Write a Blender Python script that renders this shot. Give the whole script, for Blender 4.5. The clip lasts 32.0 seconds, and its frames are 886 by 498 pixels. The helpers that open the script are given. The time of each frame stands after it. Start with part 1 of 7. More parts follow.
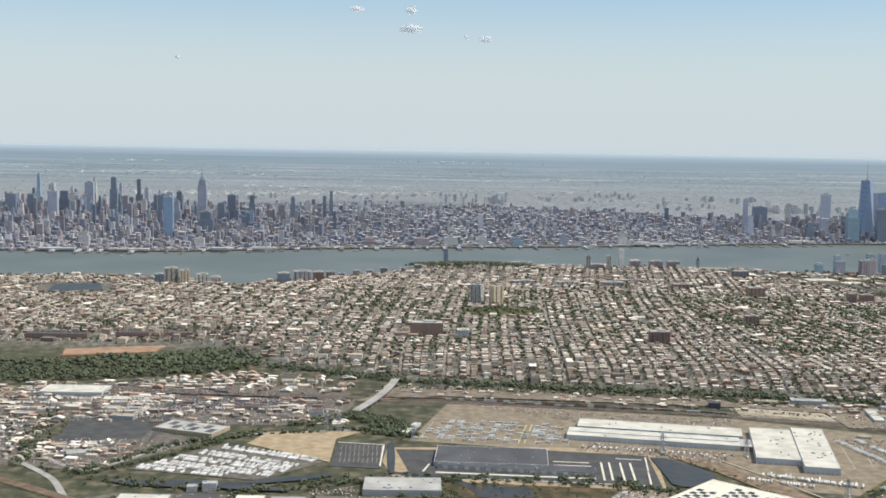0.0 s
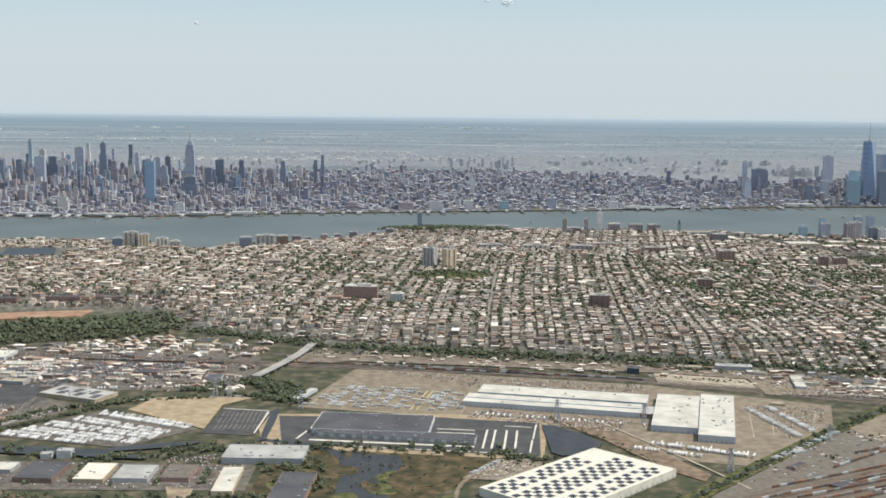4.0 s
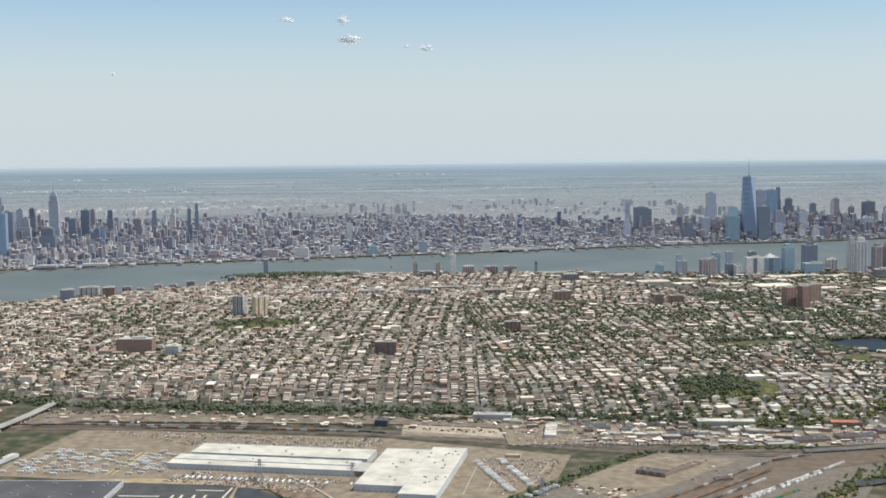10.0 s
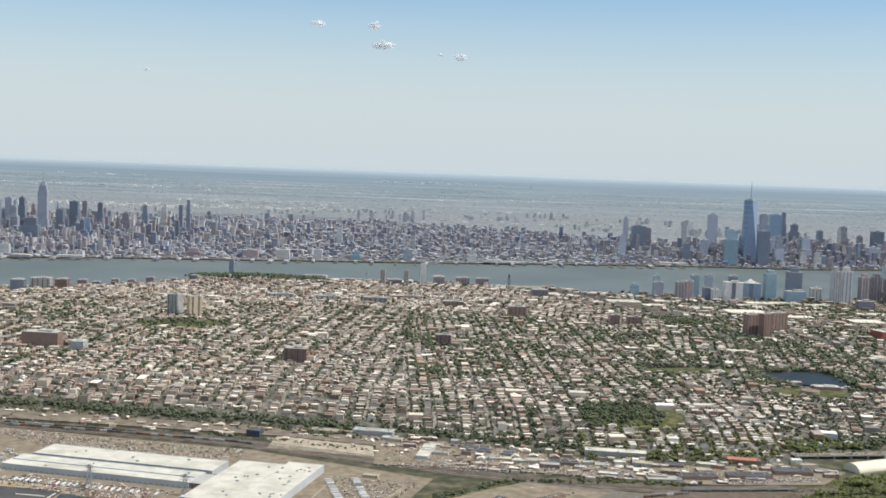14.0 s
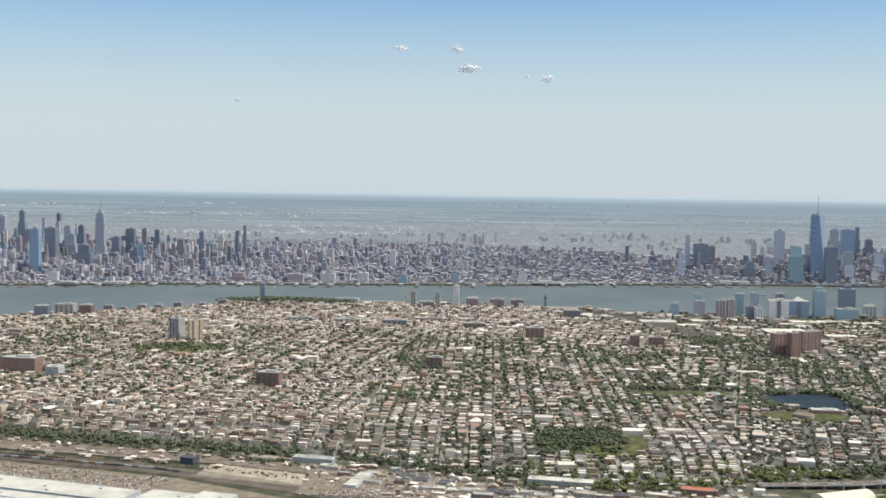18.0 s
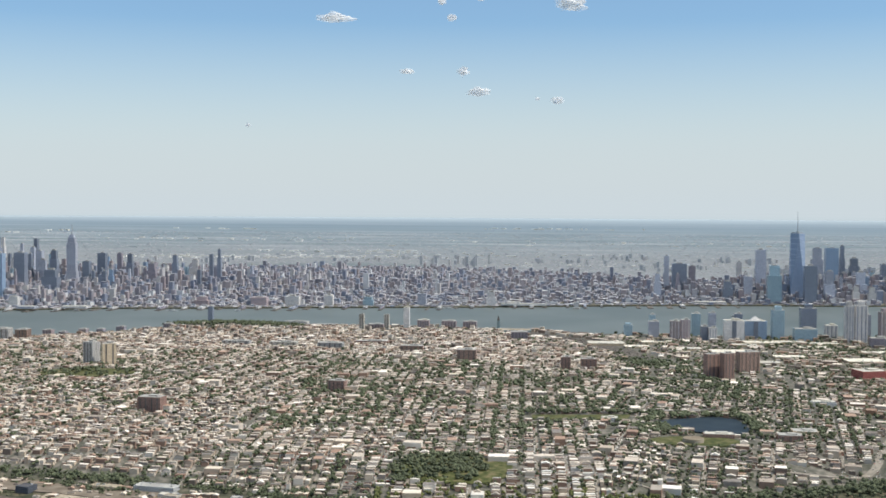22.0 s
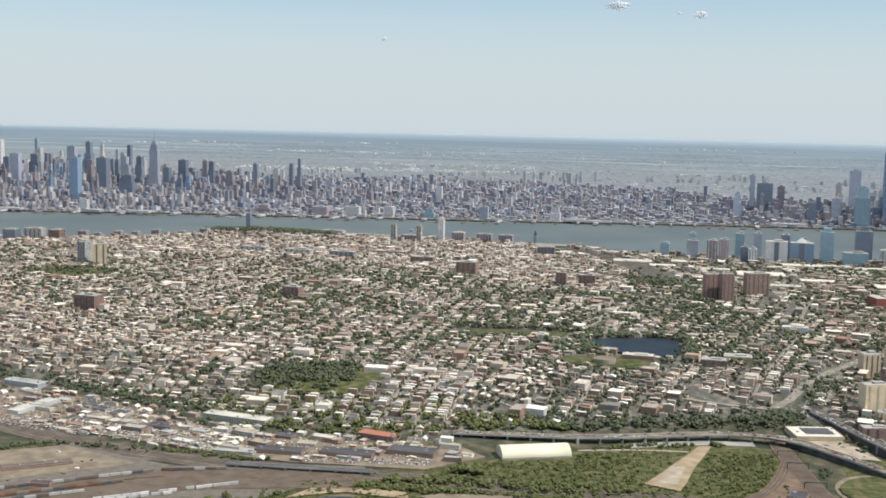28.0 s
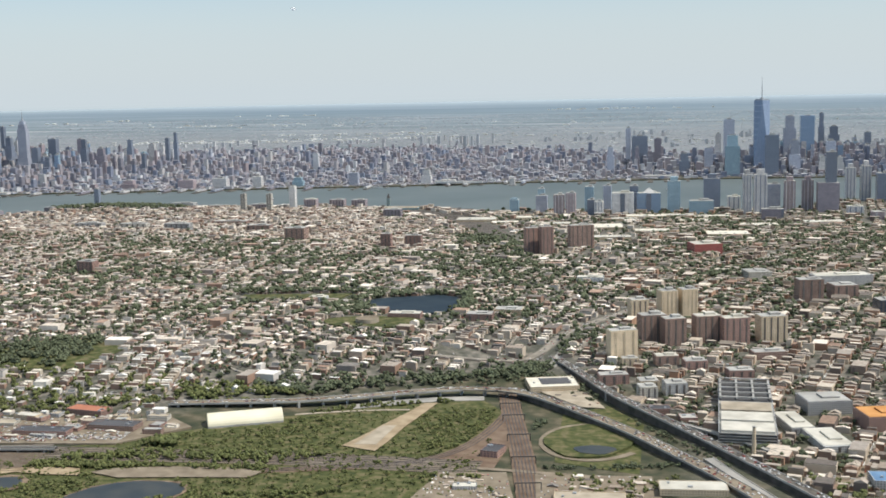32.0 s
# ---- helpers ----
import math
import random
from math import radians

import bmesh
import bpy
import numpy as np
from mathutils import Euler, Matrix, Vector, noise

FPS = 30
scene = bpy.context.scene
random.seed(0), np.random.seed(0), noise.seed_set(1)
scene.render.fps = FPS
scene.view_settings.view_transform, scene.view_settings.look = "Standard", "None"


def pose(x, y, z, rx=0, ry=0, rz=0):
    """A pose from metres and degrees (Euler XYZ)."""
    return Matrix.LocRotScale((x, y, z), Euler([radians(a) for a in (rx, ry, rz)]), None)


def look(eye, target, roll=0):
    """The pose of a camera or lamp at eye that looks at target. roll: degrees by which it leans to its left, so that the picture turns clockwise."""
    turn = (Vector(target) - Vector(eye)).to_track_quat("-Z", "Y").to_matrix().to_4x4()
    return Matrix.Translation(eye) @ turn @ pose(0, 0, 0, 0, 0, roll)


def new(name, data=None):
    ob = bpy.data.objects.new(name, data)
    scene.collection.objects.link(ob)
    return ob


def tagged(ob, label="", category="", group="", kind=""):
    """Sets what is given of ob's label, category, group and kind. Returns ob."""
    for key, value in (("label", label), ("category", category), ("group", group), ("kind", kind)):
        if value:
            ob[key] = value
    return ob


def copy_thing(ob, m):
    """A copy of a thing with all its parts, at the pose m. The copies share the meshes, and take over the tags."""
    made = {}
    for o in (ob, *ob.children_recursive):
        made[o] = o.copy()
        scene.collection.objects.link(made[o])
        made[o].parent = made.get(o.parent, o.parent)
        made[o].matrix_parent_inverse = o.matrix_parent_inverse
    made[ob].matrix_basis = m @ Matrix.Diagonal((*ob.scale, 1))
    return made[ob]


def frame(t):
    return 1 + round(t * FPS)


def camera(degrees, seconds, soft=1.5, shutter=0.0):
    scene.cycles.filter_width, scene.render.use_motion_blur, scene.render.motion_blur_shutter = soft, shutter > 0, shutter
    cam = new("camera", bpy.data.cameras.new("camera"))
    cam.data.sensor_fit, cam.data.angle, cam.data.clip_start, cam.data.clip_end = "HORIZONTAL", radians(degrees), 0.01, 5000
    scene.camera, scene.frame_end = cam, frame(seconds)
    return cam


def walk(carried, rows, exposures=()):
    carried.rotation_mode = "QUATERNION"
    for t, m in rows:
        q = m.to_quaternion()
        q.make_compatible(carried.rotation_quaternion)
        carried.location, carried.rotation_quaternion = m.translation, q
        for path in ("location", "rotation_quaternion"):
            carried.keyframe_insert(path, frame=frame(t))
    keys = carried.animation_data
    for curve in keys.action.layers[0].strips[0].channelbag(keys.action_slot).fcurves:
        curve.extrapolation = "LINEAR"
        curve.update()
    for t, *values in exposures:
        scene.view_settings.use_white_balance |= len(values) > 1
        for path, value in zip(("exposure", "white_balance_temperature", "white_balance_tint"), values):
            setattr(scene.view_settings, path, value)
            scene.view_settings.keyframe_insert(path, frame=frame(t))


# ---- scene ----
# One unit stands for ten metres of the real place: the view reaches some 50 km.
cam = camera(41.12, 32.0, soft=1.75)
PATH = [
    (0, (-53.105, -4.335, 69.682), (-28.16, 492.65, 20.90), 1.002),
    (0.5, (-49.001, -3.228, 69.358), (-20.10, 493.43, 19.40), 1.706),
    (1, (-44.875, -2.093, 69.041), (-18.21, 494.19, 14.30), 1.982),
    (1.5, (-40.729, -0.929, 68.734), (-22.63, 494.96, 7.39), 1.251),
    (2, (-36.563, 0.263, 68.433), (-26.62, 495.61, 1.14), 0.658),
    (2.5, (-32.378, 1.483, 68.141), (-24.51, 496.05, -4.94), 0.584),
    (4.5, (-15.451, 6.626, 67.039), (-6.08, 503.49, 11.89), 0.648),
    (5, (-11.175, 7.977, 66.778), (4.06, 505.48, 19.30), 0.560),
    (5.5, (-6.883, 9.352, 66.524), (14.85, 506.76, 20.55), 0.317),
    (6, (-2.574, 10.752, 66.274), (25.17, 507.69, 18.50), 0.241),
    (6.5, (1.750, 12.176, 66.029), (35.34, 508.52, 15.90), 0.148),
    (7, (6.090, 13.623, 65.789), (43.97, 509.14, 10.80), 0.098),
    (7.5, (10.445, 15.094, 65.553), (49.62, 509.58, 2.74), 0.075),
    (8, (14.813, 16.587, 65.320), (53.04, 510.61, -1.60), 0.000),
    (8.5, (19.196, 18.103, 65.091), (54.49, 512.68, 0.67), -0.171),
    (9, (23.592, 19.641, 64.866), (55.14, 515.42, 8.24), -0.463),
    (9.5, (28.001, 21.201, 64.643), (56.55, 518.03, 16.21), -0.748),
    (10, (32.422, 22.781, 64.422), (60.22, 520.14, 21.22), -0.599),
    (10.5, (36.855, 24.382, 64.204), (67.29, 521.75, 22.95), -0.090),
    (11, (41.300, 26.004, 63.987), (76.29, 522.95, 21.34), 0.754),
    (11.5, (45.756, 27.645, 63.772), (84.36, 523.89, 16.38), 1.366),
    (12, (50.222, 29.306, 63.558), (89.21, 525.30, 13.85), 1.542),
    (12.5, (54.699, 30.986, 63.345), (91.30, 527.68, 19.08), 1.415),
    (13, (59.185, 32.684, 63.132), (90.08, 530.48, 27.87), 1.559),
    (13.5, (63.680, 34.401, 62.920), (84.82, 532.88, 30.25), 1.903),
    (14, (68.183, 36.135, 62.707), (77.32, 534.55, 23.93), 2.091),
    (14.5, (72.695, 37.886, 62.494), (70.96, 535.63, 15.12), 2.200),
    (16.5, (90.816, 45.057, 61.628), (57.96, 541.13, 8.40), 1.380),
    (17, (95.361, 46.889, 61.407), (59.28, 543.79, 19.09), 1.357),
    (17.5, (99.913, 48.735, 61.184), (62.71, 546.13, 26.34), 1.310),
    (18, (104.469, 50.596, 60.957), (66.78, 548.29, 31.35), 0.848),
    (18.5, (109.029, 52.471, 60.728), (74.64, 550.88, 40.64), 0.564),
    (19, (113.594, 54.359, 60.494), (85.80, 553.46, 49.47), 0.629),
    (19.5, (118.161, 56.260, 60.257), (95.88, 555.61, 48.02), 0.318),
    (20, (122.732, 58.174, 60.016), (102.21, 557.37, 40.50), 0.107),
    (20.5, (127.306, 60.100, 59.770), (104.39, 559.02, 36.18), 0.281),
    (21, (131.881, 62.038, 59.519), (103.04, 560.72, 37.61), 0.778),
    (21.5, (136.458, 63.987, 59.263), (98.08, 562.20, 41.58), 0.913),
    (22, (141.036, 65.948, 59.002), (89.54, 562.91, 39.60), 0.315),
    (22.5, (145.615, 67.918, 58.734), (79.21, 562.45, 26.65), -0.385),
    (23, (150.194, 69.899, 58.461), (70.63, 561.18, 10.40), -0.691),
    (23.5, (154.773, 71.890, 58.180), (65.46, 560.87, 4.17), -0.814),
    (24, (159.351, 73.890, 57.893), (61.93, 561.67, 7.11), -0.768),
    (24.5, (163.928, 75.898, 57.599), (58.02, 562.27, 10.38), -0.716),
    (26.5, (182.212, 84.013, 56.342), (60.28, 567.60, 20.56), 0.828),
    (27, (186.776, 86.059, 56.007), (65.18, 569.19, 13.60), 1.342),
    (27.5, (191.335, 88.112, 55.662), (69.73, 570.70, 7.53), 1.540),
    (28, (195.890, 90.171, 55.308), (76.69, 572.70, 0.96), 1.205),
    (28.5, (200.440, 92.235, 54.944), (85.64, 575.08, -5.72), 0.888),
    (29, (204.984, 94.304, 54.569), (95.50, 578.12, -8.12), 0.397),
    (29.5, (209.522, 96.378, 54.184), (105.81, 581.37, -9.30), 0.302),
    (30, (214.054, 98.456, 53.788), (113.52, 583.96, -10.88), 0.543),
    (30.5, (218.579, 100.537, 53.381), (118.17, 586.35, -9.12), 0.566),
    (31, (223.097, 102.622, 52.962), (123.30, 588.61, -9.17), -0.119),
    (31.5, (227.606, 104.710, 52.532), (129.81, 590.57, -13.64), -1.031),
    (32, (232.108, 106.800, 52.089), (136.57, 592.97, -15.11), -1.237),
]
walk(cam, [(t, look(e, g, r)) for t, e, g, r in PATH])

# ---- light ----
SUN_AZ, SUN_EL = 97.0, 57.0          # degrees from +y towards +x, and above the ground
world = bpy.data.worlds.new("sky")
scene.world = world
world.use_nodes = True
wn = world.node_tree
sky = wn.nodes.new("ShaderNodeTexSky")
sky.sky_type = "NISHITA"
sky.sun_disc = False
sky.sun_elevation, sky.sun_rotation = radians(SUN_EL), radians(SUN_AZ)
sky.altitude, sky.air_density, sky.dust_density, sky.ozone_density = 0, 1.0, 0.2, 4.0
# pale summer haze all round the horizon, thinning upwards
coord = wn.nodes.new("ShaderNodeTexCoord")
split = wn.nodes.new("ShaderNodeSeparateXYZ")
wn.links.new(coord.outputs["Generated"], split.inputs[0])
rise = wn.nodes.new("ShaderNodeValToRGB")
for e, (at, v) in zip([rise.color_ramp.elements[0], rise.color_ramp.elements[1], rise.color_ramp.elements.new(0.06), rise.color_ramp.elements.new(0.17)], ((0.0, 1.0), (0.5, 0.0), (0.045, 0.88), (0.15, 0.2))):
    e.position, e.color = at, (v, v, v, 1)
wn.links.new(split.outputs[2], rise.inputs["Fac"])
hazy = wn.nodes.new("ShaderNodeMix")
hazy.data_type = "RGBA"
wn.links.new(rise.outputs["Color"], hazy.inputs["Factor"])
rich = wn.nodes.new("ShaderNodeHueSaturation")
rich.inputs["Saturation"].default_value = 1.3
wn.links.new(sky.outputs[0], rich.inputs["Color"])
wn.links.new(rich.outputs["Color"], hazy.inputs[6])
hazy.inputs[7].default_value = (4.9, 5.52, 5.86, 1)
wn.links.new(hazy.outputs[2], wn.nodes["Background"].inputs[0])
wn.nodes["Background"].inputs[1].default_value = 0.104
sun = new("sun", bpy.data.lights.new("sun", "SUN"))
sun.data.energy, sun.data.angle, sun.data.color = 3.9, radians(0.5), (1.0, 0.945, 0.86)
_d = Vector((math.cos(radians(SUN_EL)) * math.sin(radians(SUN_AZ)), math.cos(radians(SUN_EL)) * math.cos(radians(SUN_AZ)), math.sin(radians(SUN_EL))))
sun.matrix_world = look(_d * 300, (0, 0, 0))
scene.view_settings.exposure = 0.25

# ---- materials ----
def mat(name, c1, c2=None, scale=1.0, rough=0.8, metal=0.0, third=None, detail=4.0, per="", bump=0.0, spread=0.25, spec=0.22):
    """A noisy surface between two colours. per: 'island' or 'object' varies brightness piece by piece."""
    m = bpy.data.materials.new(name)
    m.use_nodes = True
    n, l = m.node_tree.nodes, m.node_tree.links
    b = n["Principled BSDF"]
    b.inputs["Roughness"].default_value, b.inputs["Metallic"].default_value = rough, metal
    b.inputs["Specular IOR Level"].default_value = spec
    geo = n.new("ShaderNodeNewGeometry")
    no = n.new("ShaderNodeTexNoise")
    no.inputs["Scale"].default_value, no.inputs["Detail"].default_value = scale, detail
    l.new(geo.outputs["Position"], no.inputs["Vector"])
    ramp = n.new("ShaderNodeValToRGB")
    ramp.color_ramp.elements[0].position, ramp.color_ramp.elements[1].position = 0.35, 0.65
    ramp.color_ramp.elements[0].color = (*c1, 1)
    ramp.color_ramp.elements[1].color = (*(c2 or [v * 1.25 for v in c1]), 1)
    if third:
        e = ramp.color_ramp.elements.new(0.5)
        e.color = (*third, 1)
    l.new(no.outputs["Fac"], ramp.inputs["Fac"])
    out = ramp.outputs["Color"]
    if per:
        rnd = geo.outputs["Random Per Island"] if per == "island" else n.new("ShaderNodeObjectInfo").outputs["Random"]
        hsv = n.new("ShaderNodeHueSaturation")
        mp = n.new("ShaderNodeMapRange")
        mp.inputs["To Min"].default_value, mp.inputs["To Max"].default_value = 1 - spread, 1 + spread
        l.new(rnd, mp.inputs["Value"])
        l.new(mp.outputs[0], hsv.inputs["Value"])
        l.new(out, hsv.inputs["Color"])
        out = hsv.outputs["Color"]
    l.new(out, b.inputs["Base Color"])
    if bump:
        n2 = n.new("ShaderNodeTexNoise")
        n2.inputs["Scale"].default_value = scale * 6
        l.new(geo.outputs["Position"], n2.inputs["Vector"])
        bp = n.new("ShaderNodeBump")
        bp.inputs["Strength"].default_value, bp.inputs["Distance"].default_value = bump, 0.3
        l.new(n2.outputs["Fac"], bp.inputs["Height"])
        l.new(bp.outputs[0], b.inputs["Normal"])
    return m


def palette(name, colours, rough=0.85, per="island", grain=0.5, spots=0.12):
    """One of several colours for each piece, with grain and stains."""
    m = bpy.data.materials.new(name)
    m.use_nodes = True
    n, l = m.node_tree.nodes, m.node_tree.links
    b = n["Principled BSDF"]
    b.inputs["Roughness"].default_value, b.inputs["Specular IOR Level"].default_value = rough, 0.22
    geo = n.new("ShaderNodeNewGeometry")
    rnd = geo.outputs["Random Per Island"] if per == "island" else n.new("ShaderNodeObjectInfo").outputs["Random"]
    ramp = n.new("ShaderNodeValToRGB")
    ramp.color_ramp.interpolation = "CONSTANT"
    els = ramp.color_ramp.elements
    while len(els) < len(colours):
        els.new(0.5)
    for i, c in enumerate(colours):
        els[i].position = i / len(colours)
        els[i].color = (*c, 1)
    l.new(rnd, ramp.inputs["Fac"])
    no = n.new("ShaderNodeTexNoise")
    no.inputs["Scale"].default_value, no.inputs["Detail"].default_value = grain, 5
    l.new(geo.outputs["Position"], no.inputs["Vector"])
    mp = n.new("ShaderNodeMapRange")
    mp.inputs["From Min"].default_value, mp.inputs["From Max"].default_value = 0.3, 0.7
    mp.inputs["To Min"].default_value, mp.inputs["To Max"].default_value = 1 - spots, 1 + spots
    l.new(no.outputs["Fac"], mp.inputs["Value"])
    hsv = n.new("ShaderNodeHueSaturation")
    l.new(mp.outputs[0], hsv.inputs["Value"])
    l.new(ramp.outputs["Color"], hsv.inputs["Color"])
    l.new(hsv.outputs["Color"], b.inputs["Base Color"])
    return m


def facade(name, wall, glass, floor=0.33, bay=0.4, rough=0.7, share=0.55):
    """A wall with storeys and bays of windows, read from the place on the wall."""
    m = bpy.data.materials.new(name)
    m.use_nodes = True
    n, l = m.node_tree.nodes, m.node_tree.links
    b = n["Principled BSDF"]
    b.inputs["Roughness"].default_value = rough
    geo = n.new("ShaderNodeNewGeometry")
    sep = n.new("ShaderNodeSeparateXYZ")
    l.new(geo.outputs["Position"], sep.inputs[0])
    add = n.new("ShaderNodeMath")
    add.operation = "ADD"
    l.new(sep.outputs[0], add.inputs[0])
    l.new(sep.outputs[1], add.inputs[1])

    def band(src, size):
        d = n.new("ShaderNodeMath")
        d.operation = "DIVIDE"
        d.inputs[1].default_value = size
        l.new(src, d.inputs[0])
        f = n.new("ShaderNodeMath")
        f.operation = "FRACT"
        l.new(d.outputs[0], f.inputs[0])
        g = n.new("ShaderNodeMath")
        g.operation = "LESS_THAN"
        g.inputs[1].default_value = share
        l.new(f.outputs[0], g.inputs[0])
        return g.outputs[0]
    mul = n.new("ShaderNodeMath")
    mul.operation = "MULTIPLY"
    l.new(band(add.outputs[0], bay), mul.inputs[0])
    l.new(band(sep.outputs[2], floor), mul.inputs[1])
    no = n.new("ShaderNodeTexNoise")
    no.inputs["Scale"].default_value = 0.7
    l.new(geo.outputs["Position"], no.inputs["Vector"])
    ramp = n.new("ShaderNodeValToRGB")
    ramp.color_ramp.elements[0].position, ramp.color_ramp.elements[1].position = 0.3, 0.7
    ramp.color_ramp.elements[0].color = (*[v * 0.85 for v in wall], 1)
    ramp.color_ramp.elements[1].color = (*[min(1, v * 1.12) for v in wall], 1)
    l.new(no.outputs["Fac"], ramp.inputs["Fac"])
    mix = n.new("ShaderNodeMix")
    mix.data_type = "RGBA"
    l.new(mul.outputs[0], mix.inputs["Factor"])
    l.new(ramp.outputs["Color"], mix.inputs[6])
    mix.inputs[7].default_value = (*glass, 1)
    info = n.new("ShaderNodeObjectInfo")
    mp = n.new("ShaderNodeMapRange")
    mp.inputs["To Min"].default_value, mp.inputs["To Max"].default_value = 0.8, 1.2
    l.new(info.outputs["Random"], mp.inputs["Value"])
    hsv = n.new("ShaderNodeHueSaturation")
    l.new(mp.outputs[0], hsv.inputs["Value"])
    l.new(mix.outputs[2], hsv.inputs["Color"])
    l.new(hsv.outputs["Color"], b.inputs["Base Color"])
    inv = n.new("ShaderNodeMapRange")
    inv.inputs["To Min"].default_value, inv.inputs["To Max"].default_value = rough, 0.25
    l.new(mul.outputs[0], inv.inputs["Value"])
    l.new(inv.outputs[0], b.inputs["Roughness"])
    return m


M_ASPHALT = mat("asphalt", (0.055, 0.055, 0.058), (0.085, 0.083, 0.08), 0.35, 0.9)
M_LOT = mat("worn_lot", (0.166, 0.134, 0.097), (0.256, 0.212, 0.156), 0.45, 0.9, third=(0.211, 0.173, 0.126), detail=9)
M_YARD = mat("rail_yard_gravel", (0.128, 0.112, 0.092), (0.175, 0.155, 0.13), 0.9, 0.95, third=(0.152, 0.133, 0.11), detail=10)
M_OLDLOT = mat("old_patched_asphalt", (0.088, 0.078, 0.067), (0.165, 0.146, 0.123), 0.6, 0.9, detail=8)
M_TANDIRT = mat("tan_dirt", (0.27, 0.205, 0.13), (0.38, 0.30, 0.20), 0.5, 0.95, detail=8)
M_KERB = mat("cream_concrete", (0.56, 0.52, 0.43), (0.68, 0.635, 0.54), 0.6, 0.85)
M_YELLOW = mat("yellow_strip", (0.42, 0.35, 0.17), (0.52, 0.44, 0.23), 0.6, 0.9)
M_REED = mat("brown_reed_marsh", (0.038, 0.038, 0.019), (0.128, 0.092, 0.053), 0.35, 0.95, third=(0.070, 0.057, 0.030), detail=10)
M_EARTH = mat("churned_brown_earth", (0.12, 0.085, 0.058), (0.24, 0.18, 0.125), 0.6, 0.95, detail=9)
M_ROAD = mat("concrete_road", (0.26, 0.25, 0.23), (0.36, 0.34, 0.31), 0.25, 0.85)
M_DIRT = mat("bare_dirt", (0.17, 0.125, 0.085), (0.34, 0.27, 0.19), 0.35, 0.95, third=(0.25, 0.195, 0.135), detail=8)
M_SAND = mat("pale_gravel", (0.28, 0.24, 0.18), (0.42, 0.36, 0.28), 0.4, 0.95, detail=7)
M_BALLAST = mat("rail_ballast", (0.13, 0.105, 0.08), (0.22, 0.185, 0.145), 0.3, 0.95)
M_RAIL = mat("rail_bed", (0.07, 0.06, 0.055), (0.12, 0.10, 0.09), 0.5, 0.8)
M_WATER = mat("river_water", (0.095, 0.115, 0.112), (0.12, 0.14, 0.135), 0.02, 0.5, bump=0.05, spec=0.22)
M_POND = mat("dark_pond_water", (0.034, 0.04, 0.042), (0.056, 0.058, 0.053), 0.3, 0.4, bump=0.03, spec=0.16)
M_MARSH = mat("brown_marsh_water", (0.03, 0.03, 0.027), (0.055, 0.05, 0.04), 0.5, 0.35, bump=0.03, spec=0.25)
M_GRASS = mat("grass", (0.043, 0.054, 0.018), (0.148, 0.126, 0.066), 0.7, 0.95, third=(0.08, 0.087, 0.031), detail=12)
M_RUST = mat("rusty_rail_bed", (0.125, 0.082, 0.056), (0.20, 0.145, 0.105), 0.4, 0.95)
M_LEAF = mat("tree_leaves", (0.054, 0.066, 0.039), (0.112, 0.125, 0.072), 1.6, 0.85, per="island", spread=0.35)
# Lit copy of tree_leaves: brightness of the meadow trees lifted in the colour.
M_SCRUB = mat("brightened_scrub_leaves", (0.066, 0.08, 0.028), (0.14, 0.146, 0.056), 1.6, 0.85, per="island", spread=0.3)
M_BARK = mat("bark", (0.08, 0.06, 0.045), (0.13, 0.10, 0.08), 2.0, 0.95)
M_CLOUD = mat("cloud_white", (0.90, 0.90, 0.90), (0.96, 0.96, 0.96), 0.05, 1.0, spec=0.0)
_n, _l = M_CLOUD.node_tree.nodes, M_CLOUD.node_tree.links
_t, _m = _n.new("ShaderNodeBsdfTranslucent"), _n.new("ShaderNodeMixShader")
_t.inputs["Color"].default_value = (0.95, 0.95, 0.95, 1)
_m.inputs[0].default_value = 0.5
_l.new(_n["Principled BSDF"].outputs[0], _m.inputs[1])
_l.new(_t.outputs[0], _m.inputs[2])
_c, _a, _p = _n.new("ShaderNodeBsdfTransparent"), _n.new("ShaderNodeMixShader"), _n.new("ShaderNodeTexNoise")
_p.inputs["Scale"].default_value, _p.inputs["Detail"].default_value = 1.5, 2
_g, _o, _q = _n.new("ShaderNodeTexCoord"), _n.new("ShaderNodeMapping"), _n.new("ShaderNodeVectorMath")
_o.inputs["Location"].default_value, _o.inputs["Scale"].default_value = (-1, 0, -0.85), (2, 0, 2)
_q.operation = "LENGTH"
_l.new(_g.outputs["Generated"], _o.inputs["Vector"])
_l.new(_o.outputs[0], _q.inputs[0])
_l.new(_g.outputs["Generated"], _p.inputs["Vector"])
_s, _r = _n.new("ShaderNodeMath"), _n.new("ShaderNodeMapRange")
_s.operation = "MULTIPLY_ADD"
_s.inputs[1].default_value = 1.5
_l.new(_p.outputs["Fac"], _s.inputs[0])
_l.new(_q.outputs["Value"], _s.inputs[2])
_r.inputs["From Min"].default_value, _r.inputs["From Max"].default_value = 0.95, 1.85
_r.inputs["To Min"].default_value, _r.inputs["To Max"].default_value = 0.0, 1.0
_l.new(_s.outputs[0], _r.inputs["Value"])
_l.new(_r.outputs[0], _a.inputs[0])
_l.new(_m.outputs[0], _a.inputs[1])
_l.new(_c.outputs[0], _a.inputs[2])
_l.new(_a.outputs[0], _n["Material Output"].inputs[0])
M_STREET = mat("worn_street", (0.19, 0.17, 0.142), (0.30, 0.268, 0.225), 0.5, 0.9)
M_WHITE_ROOF = mat("white_membrane_roof", (0.42, 0.395, 0.335), (0.585, 0.555, 0.48), 0.3, 0.75, third=(0.51, 0.485, 0.42), detail=9)
